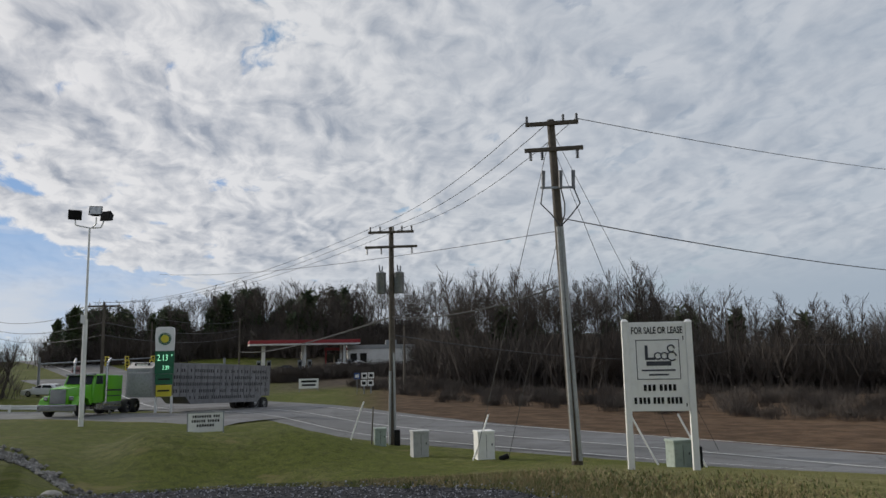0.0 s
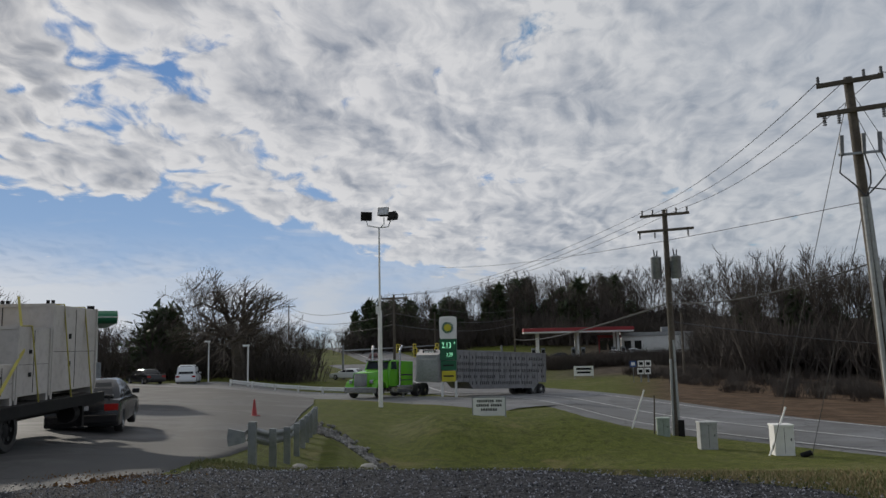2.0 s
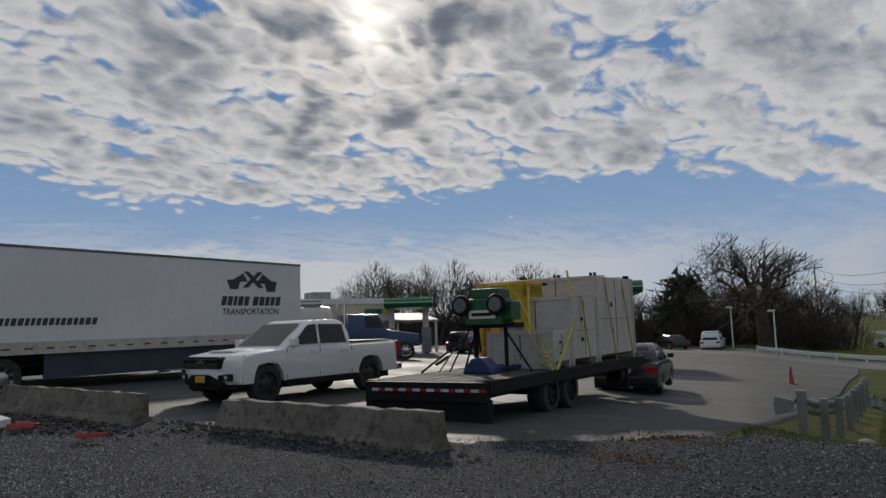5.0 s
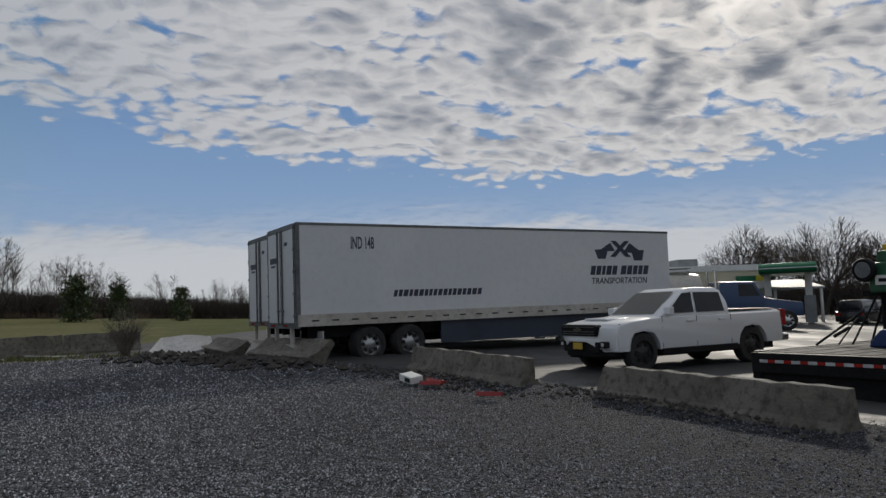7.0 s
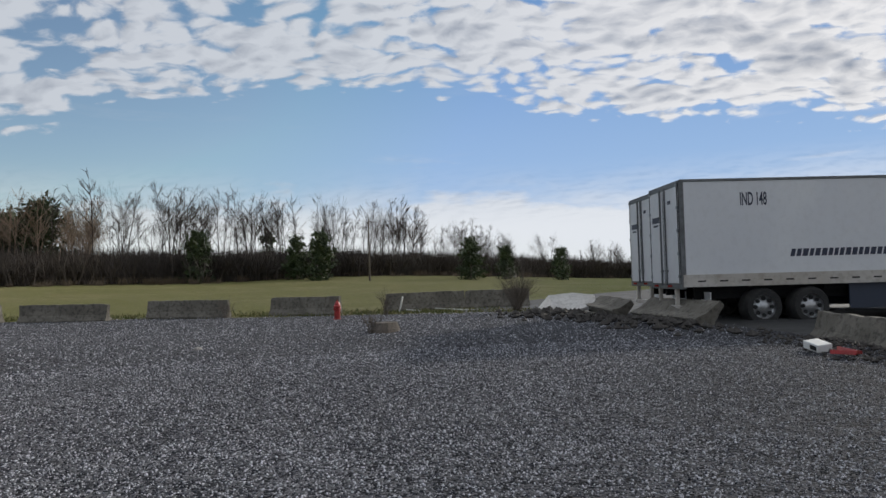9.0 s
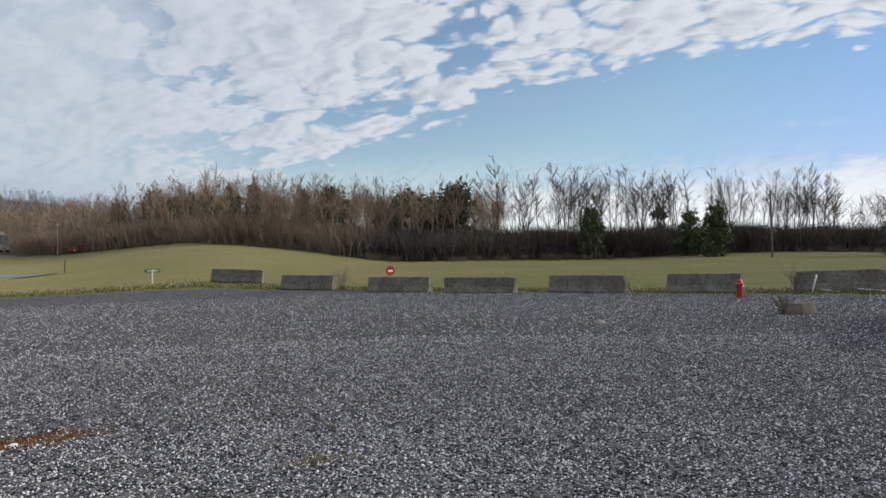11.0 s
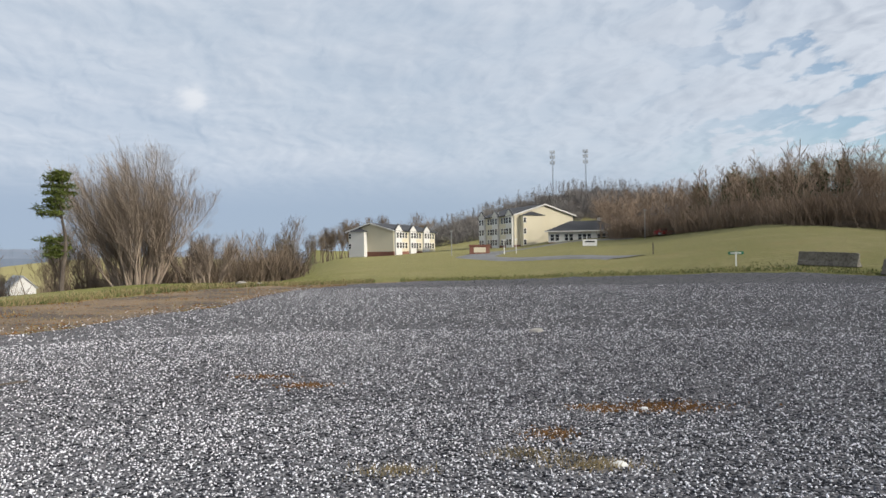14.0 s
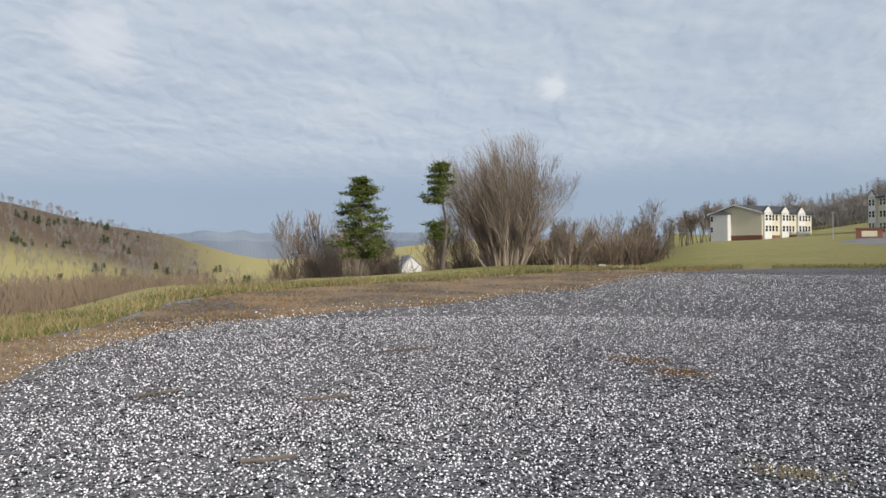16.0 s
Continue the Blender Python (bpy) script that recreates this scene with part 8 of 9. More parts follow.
def tanker():
    f, b = Vector((*polar(60.4, 42), 0)), Vector((*polar(76, 40), 0))
    d = (f - b).normalized()
    hd = math.degrees(math.atan2(-d.x, d.y))
    t = thing("tanker_truck", pose(f.x - d.x * 3.2, f.y - d.y * 3.2, ground_at(f.x, f.y) + 0.05, 0, 0, hd), "dark blue tanker truck with a pale steel tank", "truck")
    part("hood", Shape().loft([[(-0.75, 3.2, 0.7), (0.75, 3.2, 0.7), (0.7, 3.2, 1.35), (-0.7, 3.2, 1.35)], [(-1.0, 1.3, 0.7), (1.0, 1.3, 0.7), (0.95, 1.3, 1.65), (-0.95, 1.3, 1.65)]]), BLUE_CAB, t, bevel=0.06, smooth=True)
    part("cab", Shape().loft([[(-1.05, 1.35, 0.7), (1.05, 1.35, 0.7), (1.05, -0.8, 0.7), (-1.05, -0.8, 0.7)], [(-1.05, 1.3, 1.7), (1.05, 1.3, 1.7), (1.05, -0.8, 1.7), (-1.05, -0.8, 1.7)], [(-0.95, 0.85, 2.45), (0.95, 0.85, 2.45), (0.98, -0.8, 2.5), (-0.98, -0.8, 2.5)]]), BLUE_CAB, t, bevel=0.05, smooth=True)
    for s in (-1, 1):
        part("side_window", Shape().add([(1.07 * s, 1.1, 1.75), (1.07 * s, 0.1, 1.75), (1.0 * s, 0.1, 2.35), (0.98 * s, 0.8, 2.32)], [(0, 1, 2, 3)]), GLASS, t)
        wheel(t, 0.95 * s, 2.3, 0.5, 0.3, CHROME, s, 8)
        for y in (-2.2, -3.5, -11.0, -12.3):
            wheel(t, 0.9 * s, y, 0.5, 0.5, CHROME, s, 8)
        part("exhaust_stack", Shape().tube((0.9 * s, -0.95, 0.8), (0.9 * s, -0.95, 3.1), 0.07, 0.07, 8), CHROME, t)
    part("frame", Shape().box(-0.45, 0.45, -13.2, 2.5, 0.6, 0.9), BLACK, t)
    part("tank", Shape().turned([(0.001, -1.4), (0.6, -1.45), (0.98, -1.6), (1.05, -1.9), (1.05, -12.6), (0.98, -12.9), (0.5, -13.05), (0.001, -13.1)], 24, (0, 0, 1.95), "y"), material("tank_steel", [(0.42, 0.40, 0.37), (0.5, 0.48, 0.45), (0.3, 0.28, 0.26)], 0.4, (0.5, 5), metal=0.4), t, smooth=True)
    part("walkway", Shape().box(-0.3, 0.3, -12.4, -2.0, 3.05, 3.1).tube((-0.4, -2, 3.25), (-0.4, -12, 3.25), 0.03).tube((0.4, -2, 3.25), (0.4, -12, 3.25), 0.03), STEEL, t)


tanker()
for _a, _r, _h in ((37.5, 80, 4.0), (34.75, 72, 3.7)):
    _t = thing("lot_lamp", facing(_a, _r), "slim pale lot lamp post across the asphalt", "lamp post", "lot lamps")
    part("pole", Shape().tube((0, 0, -0.2), (0, 0, _h), 0.07, 0.06, 8), WHITE, _t)
    part("lamp_head", Shape().box(-0.5, 0.15, -0.12, 0.12, _h - 0.05, _h + 0.12), WHITE, _t, bevel=0.02)

# ---------------------------------------------------------------- apartment buildings on the rise
def window(parent, x, z, w, h, y=0.0, axis="x", outward=-1):
    """A framed sash window on a wall that runs along the axis."""
    o = outward * 0.05
    lo, hi = sorted((y, y + o))
    lo2, hi2 = sorted((y + o, y + o * 1.4))
    if axis == "x":
        f = part("window", Shape().box(x - w / 2 - 0.12, x + w / 2 + 0.12, lo, hi, z - 0.12, z + h + 0.12), WHITE, parent)
        g = Shape().box(x - w / 2, x + w / 2, lo2, hi2, z, z + h / 2 - 0.04).box(x - w / 2, x + w / 2, lo2, hi2, z + h / 2 + 0.04, z + h)
    else:
        f = part("window", Shape().box(lo, hi, x - w / 2 - 0.12, x + w / 2 + 0.12, z - 0.12, z + h + 0.12), WHITE, parent)
        g = Shape().box(lo2, hi2, x - w / 2, x + w / 2, z, z + h / 2 - 0.04).box(lo2, hi2, x - w / 2, x + w / 2, z + h / 2 + 0.04, z + h)
    part("pane", g, GLASS, f)
    return f


def apartments(corner, left, far, eave, ridge, z, label, flip, floors, bays):
    """Gabled block: its gable end runs from corner to left, its long front from corner to far."""
    c, l, f = Vector((*corner, 0)), Vector((*left, 0)), Vector((*far, 0))
    gx = (c - l).normalized()
    W = (c - l).length
    gy = Vector((-gx.y, gx.x, 0))
    L = abs((f - c).dot(gy))
    t = thing("apartment_building", Matrix.Translation((l.x, l.y, z)) @ pose(0, 0, 0, 0, 0, math.degrees(math.atan2(gx.y, gx.x))), label, "apartment building")
    part("wall", Shape().prism([(0, -2.0), (W, -2.0), (W, eave), (W / 2, ridge - 0.15), (0, eave)], 0, L, "y"), CREAM, t)
    part("brick_base", Shape().box(-0.06, W + 0.06, -0.06, L + 0.06, -2.0, 1.3), BRICK, t, "red brick base")
    k = (ridge - eave) / (W / 2)
    part("roof", Shape().prism([(-0.6, eave - 0.6 * k), (W / 2, ridge), (W + 0.6, eave - 0.6 * k), (W + 0.6, eave - 0.6 * k + 0.25), (W / 2, ridge + 0.27), (-0.6, eave - 0.6 * k + 0.25)], -0.6, L + 0.6, "y"), SHINGLE, t, "dark shingle roof")
    part("rake_trim", Shape().prism([(-0.65, eave - 0.65 * k - 0.05), (W / 2, ridge - 0.05), (W + 0.65, eave - 0.65 * k - 0.05), (W + 0.65, eave - 0.65 * k + 0.3), (W / 2, ridge + 0.32), (-0.65, eave - 0.65 * k + 0.3)], -0.72, -0.6, "y"), SIDING_WHITE, t)
    # stair tower on the gable end
    a, b = (0.08 * W, 0.42 * W) if not flip else (0.1 * W, 0.45 * W)
    tw = part("stair_tower", Shape().box(a, b, -1.6, 0.1, -2.0, eave - 0.1), CREAM if flip else SIDING_WHITE, t)
    part("tower_roof", Shape().loft([[(a - 0.3, -1.9, eave - 0.1), (b + 0.3, -1.9, eave - 0.1), (b + 0.3, 0.3, eave - 0.1), (a - 0.3, 0.3, eave - 0.1)], [((a + b) / 2 - 0.2, -0.3, eave + 1.0), ((a + b) / 2 + 0.2, -0.3, eave + 1.0), ((a + b) / 2 + 0.2, 0.3, eave + 1.0), ((a + b) / 2 - 0.2, 0.3, eave + 1.0)]]), SHINGLE, tw)
    x0 = 0.0 if flip else W
    out = -1 if flip else 1
    step = L / bays
    for i in range(bays):
        y = step * (i + 0.5)
        if i % 2 == 0:
            lo, hi = sorted((x0, x0 + out * 0.6))
            bay = part("bay", Shape().box(lo, hi, y - step * 0.42, y + step * 0.42, -2.0, eave), SIDING_WHITE, t)
            part("bay_gable", Shape().prism([(y - step * 0.48, eave), (y + step * 0.48, eave), (y, eave + step * 0.4)], lo - 0.1, hi + 0.1, "x"), SIDING_WHITE, bay)
            part("bay_roof", Shape().prism([(y - step * 0.52, eave - 0.05), (y, eave + step * 0.42), (y + step * 0.52, eave - 0.05), (y + step * 0.52, eave + 0.12), (y, eave + step * 0.47), (y - step * 0.52, eave + 0.12)], lo - 0.05, hi - 0.12, "x"), SHINGLE, bay)
            xx = x0 + out * 0.6
        else:
            xx = x0
        for n in range(floors):
            z0 = eave - 2.9 * (n + 1) + 0.9
            for dy in (-step * 0.2, step * 0.2):
                window(t, y + dy, z0, 0.9, 1.5, xx, "y", out)
    for n in range(floors):
        window(tw, a + 0.4, eave - 2.9 * (n + 1) + 0.9, 0.7, 1.3, -1.6, "x", -1)
    return t


apartments(polar(188.5, 214), polar(191.9, 222.6), polar(184.9, 234), 7.2, 9.4, 2.0, "long two-storey cream apartment building with dark roof and white gables", False, 2, 6)
apartments(polar(174.9, 209), polar(179.3, 199), polar(182.3, 215), 9.2, 12.0, 3.1, "three-storey cream apartment building with white bays and gables", True, 3, 5)


def lodge():
    t = thing("lodge_building", facing(174.1, 184, -3, 4.1), "low white lodge with a dark hipped roof and cupola", "lodge")
    part("wall", Shape().box(-8.6, 8.2, 0, 13, -1.5, 3.4), SIDING_WHITE, t)
    part("brick_base", Shape().box(-8.65, 8.25, -0.06, 13, -1.5, 0.6), BRICK, t, "red brick base")
    part("brick_end", Shape().box(6.6, 8.3, -0.1, 4, -1.5, 3.3), BRICK, t)
    part("roof", Shape().loft([[(-9.4, -0.8, 3.3), (9.0, -0.8, 3.3), (9.0, 13.8, 3.3), (-9.4, 13.8, 3.3)], [(-3.6, 5.0, 5.9), (3.6, 5.0, 5.9), (3.6, 8.0, 5.9), (-3.6, 8.0, 5.9)]]), SHINGLE, t)
    part("eave_trim", Shape().box(-9.4, 9.0, -0.85, -0.75, 3.05, 3.35), SIDING_WHITE, t)
    cup = part("cupola", Shape().box(3.0, 4.0, 5.5, 6.5, 5.4, 6.7), SIDING_WHITE, t)
    part("cupola_roof", Shape().loft([[(2.8, 5.3, 6.7), (4.2, 5.3, 6.7), (4.2, 6.7, 6.7), (2.8, 6.7, 6.7)], [(3.45, 5.95, 7.3), (3.55, 5.95, 7.3), (3.55, 6.05, 7.3), (3.45, 6.05, 7.3)]]), SHINGLE, cup)
    for x in (-7.6, -6.4, -4.2, -3.1, -1.0, 0.1, 1.2, 3.6, 4.7, 5.8):
        window(t, x, 1.0, 0.85, 1.5, 0.0, "x", -1)


lodge()


def mast(az, h, label):
    t = thing("radio_mast", facing(az, 470, 0), label, "radio mast", "radio masts")
    sh = Shape()
    w = 0.55
    for k in range(14):
        z0, z1 = h * k / 14, h * (k + 1) / 14
        a0, a1 = w * (1 - 0.5 * k / 14), w * (1 - 0.5 * (k + 1) / 14)
        for i in range(3):
            p = lambda a, j, z: (a * math.cos(j * 2.094), a * math.sin(j * 2.094), z)
            sh.tube(p(a0, i, z0), p(a1, i, z1), 0.11, 0.11, 4, False)
            sh.tube(p(a0, i, z0), p(a1, i + 1, z1), 0.06, 0.06, 3, False)
    part("lattice", sh, STEEL, t)
    ant = Shape()
    for z in (h - 0.5, h - 3.5, h - 7):
        for i in range(6):
            a = i * 1.047
            ant.box(1.3 * math.cos(a) - 0.2, 1.3 * math.cos(a) + 0.2, 1.3 * math.sin(a) - 0.2, 1.3 * math.sin(a) + 0.2, z - 1.0, z + 1.0)
    part("antenna", ant, CONDUIT, t)


mast(176.35, 31, "grey lattice radio mast with antenna clusters on the ridge")
mast(173.9, 29, "slim lattice radio mast on the wooded ridge")

# small things on the field
_t = thing("stop_sign", facing(146.6, 60, 20, ground_at(*polar(146.6, 60)) - 1.0), "back-lit red octagonal stop sign on a post", "sign")
part("panel", Shape().turned([(0.001, -0.01), (0.4, -0.01), (0.4, 0.01), (0.001, 0.01)], 8, (0, 0, 1.55), "y"), RED, _t)
part("mark", Shape().box(-0.2, 0.2, -0.02, -0.012, 1.45, 1.6), WHITE, _t)
part("post", Shape().box(-0.03, 0.03, 0.012, 0.06, -0.1, 1.9), STEEL, _t)
_t = thing("street_sign", facing(163.6, 56, 0), "green street name blades on a white post", "sign")
part("post", Shape().box(-0.05, 0.05, -0.05, 0.05, -0.1, 0.95), WHITE, _t)
part("blade", Shape().box(-0.5, 0.5, -0.015, 0.015, 0.75, 0.95), SIGN_GREEN, _t)
part("blade", Shape().box(-0.015, 0.015, -0.5, 0.5, 0.97, 1.15), SIGN_GREEN, _t)
part("name_bar", Shape().box(-0.35, 0.35, -0.021, -0.016, 0.81, 0.89), WHITE, _t)
solid("marker_post", Shape().box(-0.05, 0.05, -0.05, 0.05, -0.1, 1.1), POLE, facing(169.2, 75), "slim wooden marker post on the grass", "post")
_t = thing("entrance_sign", facing(181.95, 150, 6), "red brick entrance sign with a pale panel", "sign")
part("wall", Shape().box(-2.0, 2.0, 0, 0.8, -0.5, 1.6), BRICK, _t, bevel=0.03)
part("cap", Shape().box(-2.15, 2.15, -0.15, 0.95, 1.6, 1.85), BRICK, _t)
part("panel", Shape().box(-1.2, 1.2, -0.04, 0.0, 0.3, 1.3), CREAM, _t, bevel=0.02)
flat_sign(173.7, 130, 2.4, 1.1, 0.1, WHITE, [(0.15, 0.85, 0.55, 0.75)], "white temporary notice board on the grass", 2, name="notice_board")
for _a, _r, _h in ((169.7, 150, 5.6), (184.1, 150, 4.8), (180.1, 140, 2.6), (179.2, 140, 2.6)):
    _t = thing("lamp_post", facing(_a, _r), "slim lamp post along the apartment drive", "lamp post", "drive lamp posts")
    part("pole", Shape().tube((0, 0, -0.2), (0, 0, _h), 0.07, 0.05, 8), CONDUIT if _h > 4 else WHITE, _t)
    part("lamp_head", Shape().box(-0.3, 0.3, -0.15, 0.15, _h - 0.08, _h + 0.1), CONDUIT if _h > 4 else WHITE, _t)
strip("apartment_drive", [polar(171.0, 74), polar(175, 82), polar(180, 100), polar(182.5, 125), polar(181, 165), polar(175, 178), polar(170, 165)], [2.6, 3.2, 3.5, 4, 4, 3, 3], ROAD, 0.05, "grey drive that curves up to the apartments")
sedan("sedan", place(*polar(168.2, 152), 80), RED, "red car parked along the rise", L=4.5)
sedan("sport_utility_vehicle", place(*polar(167.6, 155), 80), CAR_WHITE, "white SUV parked beside the red car", "SUV", L=4.6, H=1.7, suv=True)

_t = thing("farmhouse", facing(213.9, 118, 12, -2.7), "small white gabled farmhouse down in the valley", "house")
part("wall", Shape().prism([(-1.6, -4), (1.6, -4), (1.6, 0.8), (0, 2.3), (-1.6, 0.8)], 0, 6, "y"), SIDING_WHITE, _t)
part("roof", Shape().prism([(-1.8, 0.68), (0, 2.38), (1.8, 0.68), (1.8, 0.85), (0, 2.55), (-1.8, 0.85)], -0.2, 6.2, "y"), CONDUIT, _t)
part("wing", Shape().box(-3.6, -1.6, 1, 5, -4, 0.0), SIDING_WHITE, _t)

# ---------------------------------------------------------------- edge of the gravel: hydrant, stump, rubble
_t = thing("fire_hydrant", place(-27.2, -16.6, 0, -0.02), "weathered dark red fire hydrant beside the barriers", "hydrant")
part("barrel", Shape().turned([(0.17, 0), (0.17, 0.05), (0.12, 0.06), (0.12, 0.5), (0.16, 0.52), (0.16, 0.57), (0.12, 0.6), (0.1, 0.7), (0.04, 0.76), (0.001, 0.77)], 16), RED, _t, smooth=True)
part("nozzle", Shape().tube((-0.22, 0, 0.45), (0.22, 0, 0.45), 0.06, 0.06, 10), RED, _t)
part("cap_nut", Shape().tube((0, 0, 0.76), (0, 0, 0.82), 0.03, 0.03, 5), RED, _t)
_g = np.random.default_rng(12)
_s = Shape()
_s.loft([[(0.55 * math.cos(a) * k * (1 + 0.15 * math.sin(3 * a)), 0.4 * math.sin(a) * k, z) for a in np.linspace(0, 2 * math.pi, 16)[:-1]] for k, z in ((1.0, -0.1), (0.95, 0.1), (0.8, 0.26), (0.78, 0.3))])
solid("tree_stump", _s, BARK, place(-20.3, -10.7), "low dark rotted stump in the gravel", "stump", bevel=0.02)


def rubble(n, cx, cy, sx, sy, size, mat, label, seed, name="rubble_heap", turn=0.0, heap=0.0, even=False):
    g = np.random.default_rng(seed)
    sh = Shape()
    for _ in range(n):
        u, v = g.normal(0, 1, 2)
        u = g.uniform(-1, 1) if even else u
        x, y = u * sx * math.cos(turn) - v * sy * math.sin(turn), u * sx * math.sin(turn) + v * sy * math.cos(turn)
        r = g.uniform(*size)
        z = ground_at(cx + x, cy + y) + heap * math.exp(-(u * u + v * v) / 2) + r * 0.25
        p = np.array([[1, 0, 0], [0, 1, 0], [-1, 0, 0], [0, -1, 0], [0, 0, 0.7], [0, 0, -0.7]]) * r * g.uniform(0.6, 1.2, (6, 1))
        a = g.uniform(0, 6.28)
        c, s = math.cos(a), math.sin(a)
        p = [(cx + x + q[0] * c - q[1] * s, cy + y + q[0] * s + q[1] * c, z + q[2]) for q in p]
        sh.add(p, [(0, 1, 4), (1, 2, 4), (2, 3, 4), (3, 0, 4), (1, 0, 5), (2, 1, 5), (3, 2, 5), (0, 3, 5)])
    me = bpy.data.meshes.new(name)
    me.from_pydata(sh.v, [], sh.f)
    me.materials.append(mat)
    return tagged(new(name, me), label, "rubble", kind="stuff")


DARK_STONE = material("dark_stones", [(0.035, 0.03, 0.027), (0.07, 0.062, 0.055), (0.13, 0.12, 0.11)], 0.9, (3, 20))
PALE_STONE = material("pale_stones", [(0.36, 0.34, 0.31), (0.46, 0.44, 0.41), (0.2, 0.19, 0.17)], 0.9, (2, 14), bump=0.3)
rubble(420, -11.2, 4.05, 1.7, 0.3, (0.015, 0.06), DARK_STONE, "dark stones and dirt heaped along the barrier", 1, turn=0.33, heap=0.1)
rubble(420, -15.7, 1.0, 1.3, 0.36, (0.015, 0.07), DARK_STONE, "dark stones and dirt heaped along the barrier", 2, turn=0.5, heap=0.16)
rubble(240, -21.0, -3.2, 1.6, 0.5, (0.04, 0.16), DARK_STONE, "broken dark stones below the leaning barrier", 3, turn=0.7, heap=0.15)
rubble(160, -25.5, -7.0, 1.8, 0.6, (0.05, 0.2), DARK_STONE, "broken concrete and dirt beside the tilted barrier", 4, turn=0.7, heap=0.15)
rubble(420, -13.4, 25.3, 5.0, 0.22, (0.06, 0.17), material("ditch_rock", [(0.07, 0.065, 0.06), (0.24, 0.23, 0.22), (0.5, 0.49, 0.47)], 0.9, (1.2, 5.0), spot=0.7), "pale and dark broken rock lining the drainage ditch", 5, "ditch_riprap", turn=math.atan2(7.2, -7.1), even=True)

# broken slab, boards and litter
PALE_SLAB = material("pale_slab", [(0.62, 0.60, 0.57), (0.72, 0.70, 0.67), (0.35, 0.33, 0.30)], 0.85, (1.2, 7.0), bump=0.3)
_s = Shape().loft([[(x * k, y * k, z + 0.12 * math.sin(2 * x)) for x, y in ((-1.1, -0.5), (-0.4, -0.75), (0.5, -0.6), (1.0, -0.2), (0.9, 0.5), (0.1, 0.7), (-0.8, 0.6))] for k, z in ((1.0, 0.08), (0.98, 0.22))])
solid("broken_slab", _s, PALE_SLAB, place(-27.3, -6.9, 103, 0.22, 26, 6), "cracked pale concrete slab tilted on rubble", "slab", bevel=0.02)
for _x, _y, _h, _l in ((-32.0, -15.4, 60, 1.5), (-32.8, -14.2, 75, 2.4), (-31.6, -12.6, 100, 1.2)):
    solid("board", Shape().box(-_l / 2, _l / 2, -0.06, 0.06, 0, 0.04), WHITE, place(_x, _y, _h, 0.02, 0, 2), "pale weathered board lying by the barriers", "board", "loose boards", bevel=0.006)
solid("leaning_stake", Shape().box(-0.04, 0.04, -0.03, 0.03, 0, 0.75), WHITE, place(-31.9, -16.1, 0, 0, -20, 12), "pale stake leaning in the gravel", "stake")
_t = thing("litter_box", place(-15.3, 0.55, 30, 0.06, 6, 8), "crushed white box among the rubble", "litter")
part("box", Shape().box(-0.22, 0.22, -0.14, 0.14, 0, 0.14), WHITE, _t, bevel=0.02)
part("opening", Shape().box(0.0, 0.18, -0.148, -0.141, 0.03, 0.11), DARK, _t)
for _x, _y, _h, _l in ((-14.9, 1.0, 20, 0.7), (-14.6, 0.9, 70, 0.4), (-12.9, 1.75, 60, 0.45)):
    solid("red_litter", Shape().prism([(-0.06, 0), (0.06, 0), (0.05, 0.05), (-0.03, 0.07)], -_l / 2, _l / 2, "x"), RED, place(_x, _y, _h, 0.08), "faded red plastic scrap on the gravel", "litter", "red scraps", bevel=0.008)


def twig_bush(x, y, h, seed, label, n=60):
    g = np.random.default_rng(seed)
    v, f = [], []
    for _ in range(n):
        a, s = g.uniform(0, 6.28), g.uniform(0.05, 0.6)
        p = np.array((g.normal(0, 0.08), g.normal(0, 0.08), 0.0))
        d = np.array((math.cos(a) * s, math.sin(a) * s, 1.0)) * h * g.uniform(0.5, 1.0)
        branch_mesh(v, f, p, p + d * 0.6, 0.008, 0.005, 3)
        for _ in range(4):
            q = p + d * g.uniform(0.3, 0.6)
            branch_mesh(v, f, q, q + d * 0.35 + g.normal(0, 0.12 * h, 3), 0.005, 0.002, 3)
    me = bpy.data.meshes.new("dry_shrub")
    me.from_pydata([tuple(q) for q in v], [], f)
    me.materials.append(BARK)
    ob = new("dry_shrub", me)
    ob.matrix_basis = place(x, y)
    return tagged(ob, label, "shrub", "dry shrubs")


twig_bush(-29.0, -9.4, 2.2, 1, "dark leafless shrub in front of the tilted barrier", 90)
for _k, (_x, _y, _h) in enumerate(((-27.9, -22.9, 1.2), (-29.6, -15.6, 1.3), (-22.2, -38.9, 1.6), (-20.0, -11.0, 0.8))):
    twig_bush(_x, _y, _h, 5 + _k, "thin dry weed stalks beside the barriers", 24)

# loose things on the gravel
for _x, _y, _l, _h in ((5.27, -6.3, 0.55, 52), (6.53, -9.53, 0.8, 60), (7.0, -5.6, 0.5, 75), (-3.9, -7.1, 0.6, 80), (4.2, -4.4, 0.4, 50)):
    _g = np.random.default_rng(int(_l * 100))
    _p = [(u, _g.normal(0, 0.015), 0.025) for u in np.linspace(-_l / 2, _l / 2, 6)]
    solid("stick", Shape().path(_p, 0.014, 5), BARK, place(_x, _y, _h, 0.02), "dark broken stick lying on the gravel", "stick", "loose sticks")

